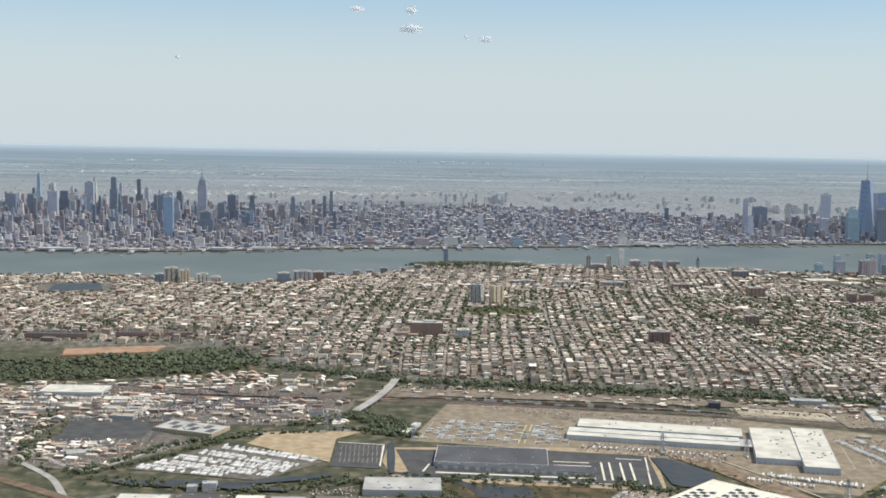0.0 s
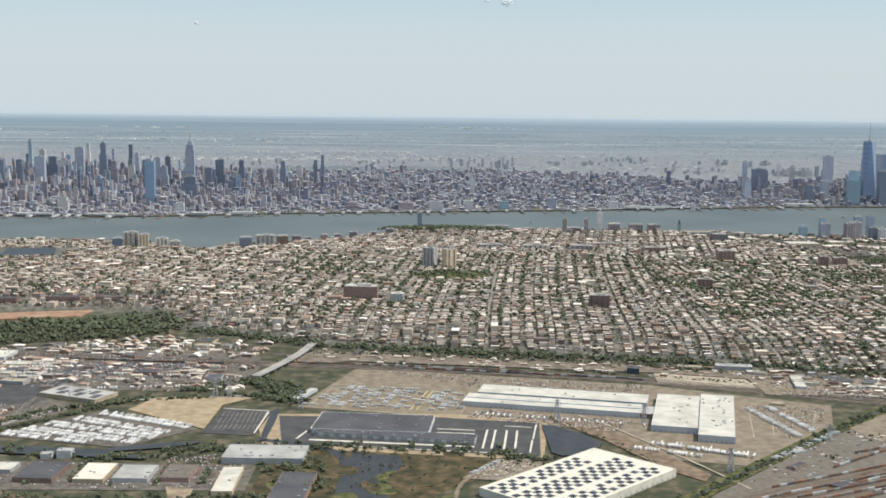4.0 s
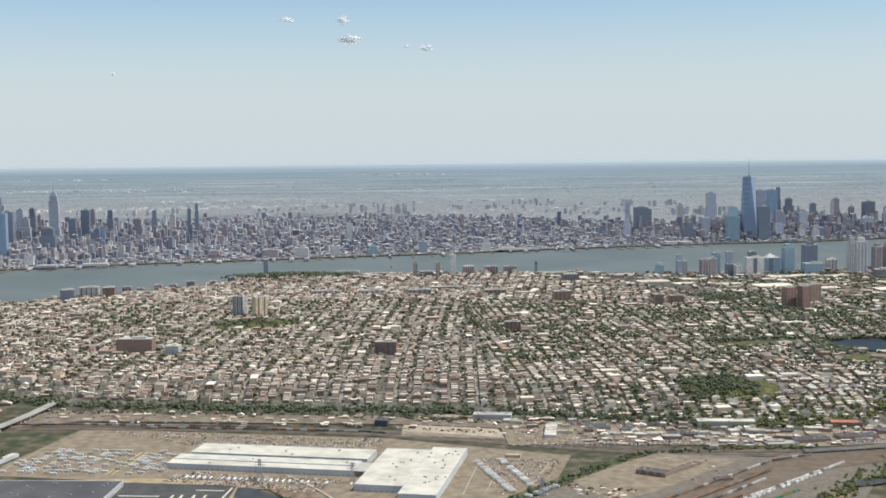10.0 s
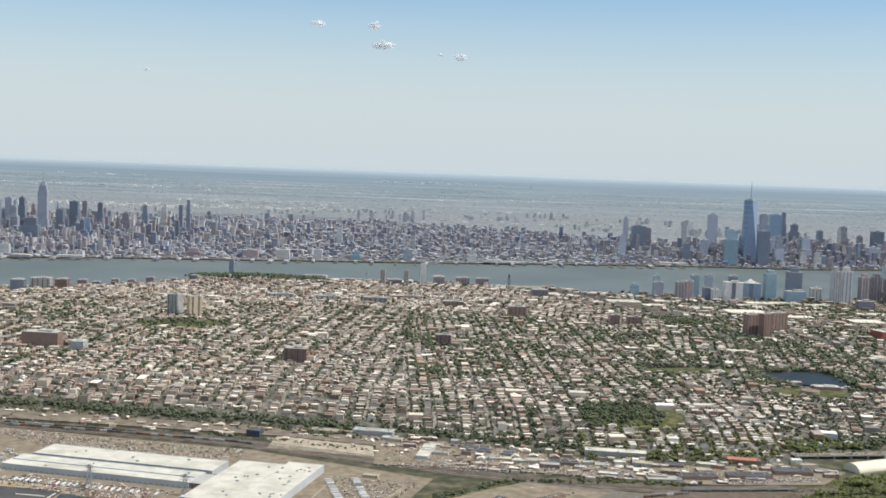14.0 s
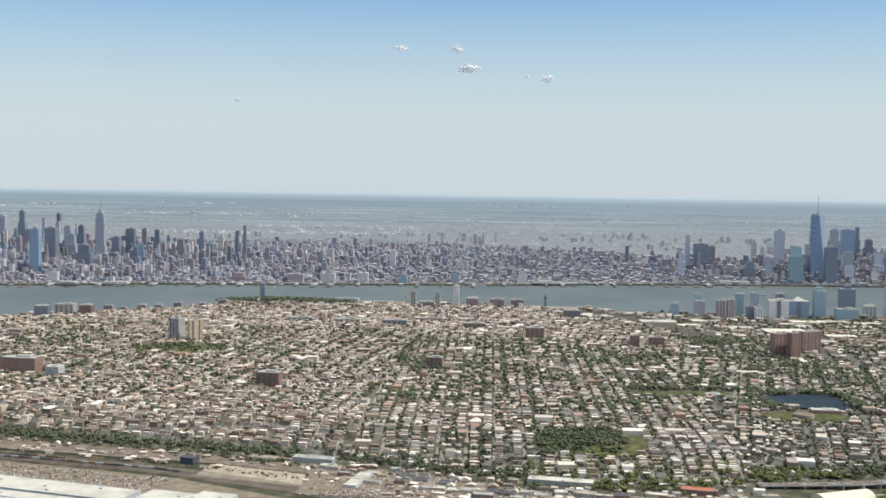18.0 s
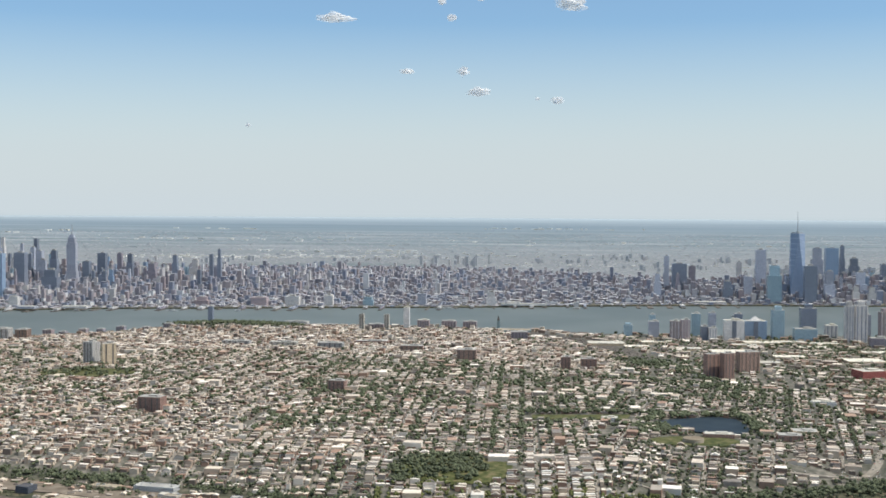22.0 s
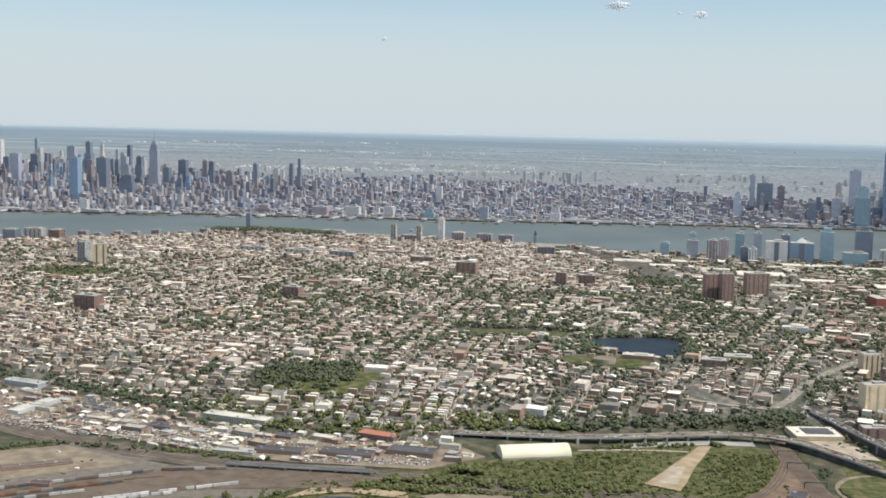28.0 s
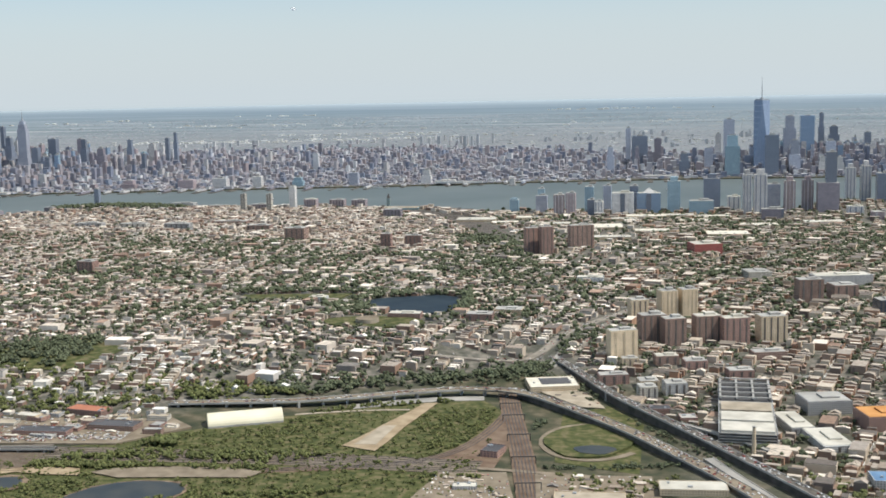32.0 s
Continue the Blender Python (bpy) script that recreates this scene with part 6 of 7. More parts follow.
def wood(poly, n, lo, hi):
    xs, ys = [p[0] for p in poly], [p[1] for p in poly]
    k = 0
    while k < n:
        x, y = rb.uniform(min(xs), max(xs)), rb.uniform(min(ys), max(ys))
        if inside(x, y, poly):
            belt.append((x, y, rb.uniform(lo, hi)))
            k += 1


def strip(pts, w, n, lo, hi):
    for _ in range(n):
        i = rb.randrange(len(pts) - 1)
        t = rb.random()
        (ax, ay), (bx, by) = pts[i], pts[i + 1]
        belt.append((ax + (bx - ax) * t + rb.gauss(0, w / 2), ay + (by - ay) * t + rb.gauss(0, w / 2), rb.uniform(lo, hi)))


wood(WOODS_L, 700, 0.9, 1.5)
strip([(x, SLOPE(x) + 2) for x in range(-85, 64, 10)], 2.6, 620, 0.7, 1.25)
strip([(x, SLOPE(x) + 4.5) for x in range(60, 150, 8)], 1.6, 150, 0.6, 1.1)
strip([(150, 290), (165, 296), (185, 306), (200, 313), (208, 318)], 3.4, 380, 0.7, 1.3)
strip([(205, 308), (212, 325), (218, 340)], 2.6, 90, 0.7, 1.2)
wood([(104, 299), (114, 293), (123, 297), (126, 305), (123, 318), (109, 318)], 300, 0.7, 1.25)
strip([(161, 361), (166, 368), (176, 372), (186, 371), (188, 360), (187, 350)], 1.6, 190, 0.7, 1.2)
strip([(158, 350), (163, 357), (168, 348)], 3.0, 90, 0.7, 1.2)
strip([(131, 371), (158, 374), (166, 372)], 1.6, 90, 0.7, 1.1)
wood(wob(-8, 590, 32, 13, 33), 420, 0.8, 1.4)
wood(wob(-10, 425, 15, 9, 25), 70, 0.7, 1.2)
strip([(-115, 232), (-99, 253), (-84, 262), (-60, 268), (-50, 262)], 1.6, 190, 0.5, 1.0)
strip([(-72, 272), (-60, 280), (-52, 274), (-48, 262)], 4.0, 210, 0.6, 1.2)
strip([(-58, 303), (-20, 300), (20, 294), (58, 283)], 1.6, 200, 0.2, 0.5)
strip([(-55, 314), (-10, 307.5), (30, 301), (58, 293)], 1.8, 220, 0.3, 0.8)
strip([(30, 202), (43.5, 216.5), (62.5, 237.5), (77.5, 251.5)], 0.5, 130, 0.25, 0.55)
strip([(-114, 230), (-102, 240.5), (-91.5, 254), (-81, 267)], 1.2, 160, 0.35, 0.8)
strip([(7, 251), (17, 234), (27, 213)], 1.0, 60, 0.2, 0.45)
strip([(-110, 228), (-80, 219), (-60, 226), (-40, 228), (-12, 226), (5, 219)], 3.2, 330, 0.4, 1.0)
wood([(-44, 228), (-38, 218), (-36, 202), (-44, 200), (-50, 216)], 90, 0.5, 1.0)
for k in range(7):
    strip([(-104 + k * 7.6, 204), (-103.6 + k * 7.6, 216)], 0.8, 22, 0.3, 0.7)
strip([(-118, 212), (-104, 203), (-84, 196), (-64, 197), (-46, 198)], 2.4, 210, 0.35, 0.9)
strip(CANAL, 1.3, 190, 0.4, 0.8)
strip([(86, 261.5), (110, 263.5), (124, 263)], 1.2, 90, 0.4, 0.8)
strip([(108, 222), (118, 232), (132, 247)], 3.0, 120, 0.4, 0.9)
wood([(128, 240), (150, 236), (182, 246), (206, 258), (204, 290), (190, 292), (182, 262), (150, 254), (136, 257)], 760, 0.22, 0.62)
wood([(150, 262), (182, 265), (184, 286), (174, 284), (160, 274)], 380, 0.2, 0.6)
wood([(193, 288), (205, 293), (206, 270), (196, 270)], 200, 0.2, 0.55)
strip([(146, 259), (160, 261), (180, 262)], 1.5, 120, 0.5, 1.0)
wood([(126, 238), (150, 232), (215, 240), (206, 262), (204, 292), (184, 293), (160, 274), (136, 258)], 3800, 0.08, 0.26)
strip([(142.6, 255.2), (150, 255.8), (157.2, 256.4), (177.8, 258.4)], 1.1, 190, 0.45, 0.85)
wood(wob(157, 266.8, 2.6, 1.6, 61), 26, 0.9, 1.25)
strip([(132, 243), (150, 239.5), (172, 243), (190, 250)], 1.8, 130, 0.45, 0.95)
strip([(152, 262.5), (168, 264), (184, 264.5)], 1.0, 90, 0.4, 0.8)
strip([(174, 286), (184, 292), (196, 296)], 1.0, 60, 0.35, 0.75)
wood([(134, 240), (154, 238), (170, 240), (176, 248), (152, 250), (136, 246)], 260, 0.3, 0.75)
strip([(x, SLOPE(x) + 1.5) for x in range(62, 150, 8)], 2.2, 240, 0.5, 1.0)
strip([(208, 313), (214, 311), (220, 300)], 2.0, 70, 0.3, 0.8)
strip([(226, 288), (232, 278), (240, 265)], 1.4, 80, 0.2, 0.6)
strip([(212, 286), (211, 278), (214, 268)], 1.2, 70, 0.3, 0.6)
strip([(214, 263), (224, 264.5), (234, 266)], 1.0, 110, 0.25, 0.6)
wood([(-178, 286), (-128, 278), (-120, 232), (-178, 234)], 170, 0.4, 1.0)
strip([(-128, 236), (-131, 260), (-134, 284)], 2.0, 80, 0.5, 1.0)
wood([(-180, 318), (-150, 318), (-155, 346), (-190, 340)], 330, 0.9, 1.5)
wood([(-40, 200), (-10, 200), (4, 219), (-14, 227), (-40, 229)], 170, 0.14, 0.4)
wood([(215, 262), (226, 258), (236, 262), (226, 250)], 60, 0.3, 0.7)
strip([(225, 560), (250, 545), (280, 530), (300, 520)], 14.0, 420, 0.6, 1.1)
strip([(150, 520), (165, 500), (182, 490)], 12.0, 260, 0.6, 1.1)
strip([(228, 380), (240, 410), (252, 440)], 3.0, 150, 0.7, 1.2)
strip([(255, 440), (275, 470), (300, 500)], 8.0, 240, 0.6, 1.1)
strip([(168, 500), (182, 480), (186, 455)], 5.0, 190, 0.6, 1.1)
strip([(150, 445), (175, 425), (200, 412)], 7.0, 190, 0.6, 1.0)
strip([(-130, 455), (-60, 440), (-40, 432)], 8.0, 120, 0.6, 1.0)
strip([(-190, 400), (-150, 390), (-100, 380)], 8.0, 140, 0.6, 1.0)
BARE = [[(184, 269), (187.6, 282), (191.4, 295), (194.2, 295), (191.8, 280), (190, 267)], wob(221, 276, 10, 12, 26), [(157, 274), (163, 285), (174, 288), (172, 278)], [(152.5, 253), (163, 256.6), (176.7, 256.2), (175.5, 253.7), (157.5, 249.2)], POND_E, POND_W]
every = [(x, y, s) for x, y, s in trees + belt if not any(inside(x, y, q) for q in BARE) and not (x > 195 and y < 312 and (near_path(x, y, TRUNK, 2.6) or near_path(x, y, BRANCH, 1.5))) and not (x > 140 and y < 330 and (near_path(x, y, HWY_A, 1.4) or near_path(x, y, HWY_B, 1.2)))]
every.sort(key=lambda t: (t[0] - 165) ** 2 + ((t[1] - 240) * 0.8) ** 2)
protos = []
for k in range(6):
    rd = random.Random(300 + k)
    t = thing("tree", (0, 0, -50), "leafy green broadleaf tree in the scrub", "tree", "trees on the meadow")
    part("trunk", Shape().ring(0, 0, 0.06, 0, 0.6, 7, 0.03).beam((0, 0, 0.45), (0.2, 0.1, 0.8), 0.035).beam((0, 0, 0.4), (-0.18, -0.1, 0.75), 0.03), M_BARK, t)
    s = Shape()
    for i in range(24):
        a, q = rd.random() * 6.28, 0.5 * rd.random() ** 0.5
        clump(s, math.cos(a) * q, math.sin(a) * q, 0.3 + 0.75 * rd.random() * (1 - q), rd.uniform(0.11, 0.21), rd)
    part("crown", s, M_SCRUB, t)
    protos.append(t)
for i, (x, y, s) in enumerate(every[:290]):
    src = protos[i % 6]
    c = src if i < 6 else copy_thing(src, Matrix())
    c.matrix_basis = pose(x, y, land_z(x, y) - 0.02, 0, 0, (i * 77) % 360) @ Matrix.Scale(s * 1.35, 4)
s, s2, s3 = Shape(), Shape(), Shape()
rd = random.Random(9)
for x, y, q in every[290:]:
    wild = x > 104 and y < 296 and (x < 206 or y < 262) or x < 20 and y < 232
    crown((s3 if x < 20 else s2) if wild else s, x, y, land_z(x, y), q, rd, (6 if q > 0.3 else 3) if wild or y < 300 else (4 if y < 340 else 2))
put("street_trees", s, M_LEAF, "green street and yard trees between houses", "trees", kind="stuff")
put("marsh_trees", s3, M_LEAF, "dark green trees round the marsh and depots", "trees", kind="stuff")
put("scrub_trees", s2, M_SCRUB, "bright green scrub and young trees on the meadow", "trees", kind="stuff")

# ---- the far city ----
def piers():
    r = random.Random(41)
    x = -260
    while x < 240:
        L = r.uniform(7, 17)
        w = r.uniform(1.2, 3.2)
        y = MAN_SHORE(x)
        t = thing("pier", (x, y - L / 2 + 0.5, -0.4), "long river pier with low sheds", "pier", "river piers")
        part("deck", Shape().box(0, 0, w, L, 0, 0.7), M_OLDLOT, t)
        if r.random() < 0.6:
            part("shed", Shape().box(0, 1, w * 0.8, L * 0.75, 0.9, 1.8), r.choice([C_TAN, C_TAN, C_GREY, C_BROWN]), t)
        x += r.uniform(5, 14)
    for x, L, w in ((-60, 9, 1.0), (130, 14, 1.4), (140, 16, 1.2), (150, 12, 1.0), (152, 14, 1.0), (188, 8, 2), (232, 9, 2), (255, 8, 2), (80, 9, 2), (95, 8, 2)):
        t = thing("pier", (x, NJ_SHORE(x) + L / 2 - 0.5, -0.4), "old dark timber pier", "pier", "old timber piers")
        part("deck", Shape().box(0, 0, w, L, 0, 0.75), M_DKSTEEL, t)


piers()


def bump_at(x, y, cx, cy, rx, ry):
    return math.exp(-((x - cx) / rx) ** 2 - ((y - cy) / ry) ** 2)


def city_height(x, y):
    """Typical height of a block of the far island."""
    inland = smooth(4, 40, y - MAN_SHORE(x))
    h = 0.7 + 1.3 * inland
    h += 7.5 * bump_at(x, y, -300, 830, 110, 95) + 4.6 * bump_at(x, y, -165, 825, 70, 85) + 1.6 * bump_at(x, y, -70, 850, 60, 90)
    h += 8.0 * bump_at(x, y, 325, 842, 60, 48) + 1.8 * bump_at(x, y, 225, 820, 35, 45)
    return h


EAST_SHORE = line([(-500, 960), (-200, 1030), (-120, 1068), (-40, 1090), (60, 1070), (160, 1010), (250, 940), (340, 905), (420, 890), (600, 990)])
city, high = [], []
rc = random.Random(17)
x = -440.0
while x < 440:
    bw = rc.uniform(2.0, 3.2)
    y = MAN_SHORE(x) + 2.5
    while y < EAST_SHORE(x):
        inland = y - MAN_SHORE(x)
        d = rc.uniform(1.8, 4.2) * (1.0 if inland < 150 else 1.35)
        h = city_height(x, y) * rc.lognormvariate(0, 0.46)
        if inland > 90 and rc.random() < 0.035:
            h = rc.uniform(3.5, 7.5)
        w = bw * rc.uniform(0.72, 0.98)
        if rc.random() < 0.92 - 0.25 * (inland < 9):
            if h > 8.5:
                high.append((x + rc.uniform(-1.2, 1.2), y, w * rc.uniform(0.8, 1.4), d * 0.85, min(h, 23 if x < -205 else 15) * rc.uniform(0.8, 1.05) * (0.6 if abs(x + 176) < 16 and y < 800 else 1)))
            else:
                city.append((x + rc.uniform(-1.4, 1.4), y, w * rc.uniform(0.6, 1.35), d * 0.94, h * (0.6 if inland < 12 else 1), rc.uniform(-7, 7), False))
        y += d + (0.9 if rc.random() < 0.3 else 0.1)
    x += bw + (1.2 if rc.random() < 0.3 else 0.15)
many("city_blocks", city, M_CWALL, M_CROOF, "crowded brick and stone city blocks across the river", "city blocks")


def skyscraper(x, y, w, d, h, f, lab, seed, z=None):
    r = random.Random(seed)
    t = thing("skyscraper", (x, y, land_z(x, y) - 0.2), lab, "skyscraper", "towers of the far city")
    k = r.random()
    if k < 0.45:
        part("shaft", Shape().box(0, 0, w, d, 0, h), f, t)
    else:
        q = r.uniform(0.55, 0.8)
        part("shaft", Shape().box(0, 0, w, d, 0, h * q), f, t)
        part("upper_tier", Shape().box(0, 0, w * 0.72, d * 0.72, h * q, h), f, t)
    part("plant_room", Shape().box(0, 0, w * 0.4, d * 0.4, h, h + r.uniform(0.4, 1.2)), M_CONCRETE, t)
    return t


NAMES = {C_BRICK.name: "red-brown brick high-rise across the river", C_BROWN.name: "dark brown high-rise across the river", C_TAN.name: "cream high-rise across the river", C_GREY.name: "grey stone high-rise across the river", C_GLASS.name: "blue glass high-rise across the river", C_DARK.name: "dark glass high-rise across the river", C_TEAL.name: "green glass high-rise across the river", C_WHITE.name: "white panel high-rise across the river"}
high.sort(key=lambda q: -q[4])
for i, (x, y, w, d, h) in enumerate(high[:300]):
    if abs(x + 176) < 7 and abs(y - 800) < 7 or abs(x - 281) < 9 and abs(y - 800) < 9:
        continue
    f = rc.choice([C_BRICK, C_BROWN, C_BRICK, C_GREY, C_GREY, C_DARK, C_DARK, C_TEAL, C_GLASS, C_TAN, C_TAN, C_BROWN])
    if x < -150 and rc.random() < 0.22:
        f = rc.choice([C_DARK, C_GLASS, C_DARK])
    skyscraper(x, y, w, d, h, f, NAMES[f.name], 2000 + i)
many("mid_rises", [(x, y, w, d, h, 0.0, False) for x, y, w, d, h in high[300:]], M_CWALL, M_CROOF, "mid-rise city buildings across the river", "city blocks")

# landmark with stepped stone tiers and a mast
e = thing("stone_skyscraper", (-176, 800, 0.8), "tall stepped limestone tower with a spire", "skyscraper")
z = 0.0
for w, d, h in ((11, 5.8, 2.5), (9, 5.2, 9), (7.2, 4.6, 13), (6.0, 4.0, 31.5), (4.6, 3.2, 34.5), (3.2, 2.6, 36.6)):
    part("tier", Shape().box(0, 0, w, d, z, h), C_GREY, e)
    z = h
part("dome", Shape().ring(0, 0, 0.9, 36.6, 38.4, 14, 0.55), M_STEEL, e)
part("mast", Shape().ring(0, 0, 0.35, 38.4, 43.6, 8, 0.06), M_STEEL, e)
# landmark glass tower whose corners turn as it rises
e = thing("glass_skyscraper", (281, 800, 0.8), "tallest blue glass tower with tapering corners and mast", "skyscraper")
part("podium", Shape().box(0, 0, 8.6, 8.6, 0, 5.6), C_SILVER, e)
lo = [(-4.3, -4.3), (4.3, -4.3), (4.3, 4.3), (-4.3, 4.3)]
hi = [(0, -4.3), (4.3, 0), (0, 4.3), (-4.3, 0)]
part("shaft", Shape().add([(x, y, 5.6) for x, y in lo] + [(x, y, 41.0) for x, y in hi], [(0, 1, 4), (1, 2, 5), (2, 3, 6), (3, 0, 7), (1, 5, 4), (2, 6, 5), (3, 7, 6), (0, 4, 7), (4, 5, 6, 7)]), C_SILVER, e)
part("parapet", Shape().ring(0, 0, 3.6, 41.0, 41.8, 4), M_STEEL, e)
part("mast_ring", Shape().ring(0, 0, 1.1, 41.8, 42.4, 16), M_STEEL, e)
part("mast", Shape().ring(0, 0, 0.32, 42.4, 54.2, 8, 0.08), M_STEEL, e)
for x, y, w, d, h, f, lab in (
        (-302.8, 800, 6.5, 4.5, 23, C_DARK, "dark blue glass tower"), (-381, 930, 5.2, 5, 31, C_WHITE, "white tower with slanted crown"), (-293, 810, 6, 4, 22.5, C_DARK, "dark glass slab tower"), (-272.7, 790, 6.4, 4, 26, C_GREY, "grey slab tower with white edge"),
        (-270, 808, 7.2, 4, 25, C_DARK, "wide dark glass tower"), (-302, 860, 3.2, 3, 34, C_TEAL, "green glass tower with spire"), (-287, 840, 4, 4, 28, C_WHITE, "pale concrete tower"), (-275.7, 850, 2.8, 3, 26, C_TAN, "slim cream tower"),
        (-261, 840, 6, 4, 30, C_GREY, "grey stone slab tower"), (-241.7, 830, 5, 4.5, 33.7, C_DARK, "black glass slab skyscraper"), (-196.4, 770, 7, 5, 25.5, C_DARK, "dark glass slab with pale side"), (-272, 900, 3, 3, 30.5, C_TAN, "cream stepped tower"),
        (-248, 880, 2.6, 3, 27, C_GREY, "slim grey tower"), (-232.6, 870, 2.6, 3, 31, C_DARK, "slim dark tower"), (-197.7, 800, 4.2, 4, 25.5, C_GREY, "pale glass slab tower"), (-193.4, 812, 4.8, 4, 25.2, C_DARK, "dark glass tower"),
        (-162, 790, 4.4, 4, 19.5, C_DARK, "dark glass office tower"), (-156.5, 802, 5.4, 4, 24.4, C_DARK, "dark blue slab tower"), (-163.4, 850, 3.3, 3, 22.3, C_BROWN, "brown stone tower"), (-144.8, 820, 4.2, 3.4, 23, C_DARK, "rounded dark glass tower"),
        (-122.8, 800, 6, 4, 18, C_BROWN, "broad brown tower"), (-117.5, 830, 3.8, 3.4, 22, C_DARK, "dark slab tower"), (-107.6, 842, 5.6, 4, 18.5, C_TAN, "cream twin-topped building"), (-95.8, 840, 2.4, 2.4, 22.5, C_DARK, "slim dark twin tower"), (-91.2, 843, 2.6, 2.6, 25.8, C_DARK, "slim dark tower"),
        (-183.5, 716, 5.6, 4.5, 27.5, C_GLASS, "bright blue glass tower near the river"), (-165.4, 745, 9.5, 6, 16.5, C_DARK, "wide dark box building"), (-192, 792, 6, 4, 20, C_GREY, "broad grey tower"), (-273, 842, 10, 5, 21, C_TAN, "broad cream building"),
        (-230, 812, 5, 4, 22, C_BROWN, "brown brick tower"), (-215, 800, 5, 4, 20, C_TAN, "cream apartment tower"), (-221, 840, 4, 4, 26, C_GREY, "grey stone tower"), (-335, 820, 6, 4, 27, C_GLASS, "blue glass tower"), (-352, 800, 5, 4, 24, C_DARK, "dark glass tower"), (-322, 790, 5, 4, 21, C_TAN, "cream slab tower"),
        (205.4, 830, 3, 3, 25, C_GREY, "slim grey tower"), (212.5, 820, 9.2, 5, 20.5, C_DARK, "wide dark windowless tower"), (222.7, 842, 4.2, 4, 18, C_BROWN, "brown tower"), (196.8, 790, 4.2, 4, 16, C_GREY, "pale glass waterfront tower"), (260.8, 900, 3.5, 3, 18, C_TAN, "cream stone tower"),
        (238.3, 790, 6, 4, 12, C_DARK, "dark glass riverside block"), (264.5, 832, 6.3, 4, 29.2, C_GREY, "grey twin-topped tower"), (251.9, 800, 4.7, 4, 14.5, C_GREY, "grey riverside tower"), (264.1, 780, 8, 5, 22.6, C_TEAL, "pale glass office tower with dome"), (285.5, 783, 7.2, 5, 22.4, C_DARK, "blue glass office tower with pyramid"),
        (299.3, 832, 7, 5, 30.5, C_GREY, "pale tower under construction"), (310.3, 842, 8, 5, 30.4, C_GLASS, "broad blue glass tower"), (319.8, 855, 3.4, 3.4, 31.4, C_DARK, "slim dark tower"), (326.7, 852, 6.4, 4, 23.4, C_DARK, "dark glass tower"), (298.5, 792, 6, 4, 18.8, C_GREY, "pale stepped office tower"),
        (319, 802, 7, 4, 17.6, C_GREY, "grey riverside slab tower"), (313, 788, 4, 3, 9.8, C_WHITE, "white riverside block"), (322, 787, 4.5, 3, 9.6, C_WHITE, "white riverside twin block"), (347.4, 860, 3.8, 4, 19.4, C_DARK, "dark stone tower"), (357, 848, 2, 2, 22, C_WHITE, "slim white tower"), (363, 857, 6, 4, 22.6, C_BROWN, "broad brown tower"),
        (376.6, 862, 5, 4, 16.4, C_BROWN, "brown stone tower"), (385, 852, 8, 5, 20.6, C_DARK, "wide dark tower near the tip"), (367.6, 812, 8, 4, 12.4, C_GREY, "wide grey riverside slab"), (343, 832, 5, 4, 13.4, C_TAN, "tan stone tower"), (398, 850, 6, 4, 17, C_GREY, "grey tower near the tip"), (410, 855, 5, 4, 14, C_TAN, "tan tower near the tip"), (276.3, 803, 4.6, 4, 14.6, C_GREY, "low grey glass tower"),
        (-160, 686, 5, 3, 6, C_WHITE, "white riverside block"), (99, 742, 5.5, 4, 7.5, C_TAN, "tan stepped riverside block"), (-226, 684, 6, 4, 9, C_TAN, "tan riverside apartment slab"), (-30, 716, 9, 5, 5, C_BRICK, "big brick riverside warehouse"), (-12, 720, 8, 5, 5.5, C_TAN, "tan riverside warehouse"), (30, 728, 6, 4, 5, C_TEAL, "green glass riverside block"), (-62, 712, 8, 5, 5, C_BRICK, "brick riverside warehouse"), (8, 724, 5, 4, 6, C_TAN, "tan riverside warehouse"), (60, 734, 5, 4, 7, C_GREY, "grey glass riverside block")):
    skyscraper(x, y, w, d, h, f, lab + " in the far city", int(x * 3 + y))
sheet("water", [(-520, 975), (-300, 1012), (-200, 1045), (-120, 1082), (-40, 1104), (40, 1092), (40, 1135), (-40, 1165), (-125, 1150), (-210, 1100), (-320, 1060), (-520, 1010)], 1.75, M_WATER, "narrow grey river behind the city", "river", thick=0.9)
# long waterfront sheds and a vent tower in the river
for x, y, w, d, h, f, lab in ((118, 736, 26, 3.0, 0.9, C_WHITE, "long white pier shed along the shore"), (226, 770, 18, 4.5, 1.5, C_TAN, "long low pier building with white roof"), (-122, 678, 14, 4, 1.1, C_TAN, "low cream pier terminal"), (-146, 672, 10, 5, 1.2, C_GREY, "grey pier terminal with pale roof"), (-196, 664, 22, 4, 0.9, C_TAN, "long pale rail shed by the water"), (-236, 664, 20, 4, 0.8, C_GREY, "long pale pier shed by the water"), (112, 738, 8, 4, 2.4, C_TAN, "square tan pier building")):
    warehouse((x, y), w, d, h, 0, M_WHITE_ROOF, f, lab)
vent = thing("vent_tower", (147.5, 733, -0.3), "square tan ventilation tower standing in the river", "tower")
part("shaft", Shape().box(0, 0, 2.6, 2.6, 0, 4.2), C_TAN, vent)
part("base", Shape().box(0, 0, 4.2, 3.6, 0, 0.9), M_CONCRETE, vent)

# boroughs beyond: low blocks thinning out
far = []
rf = random.Random(23)
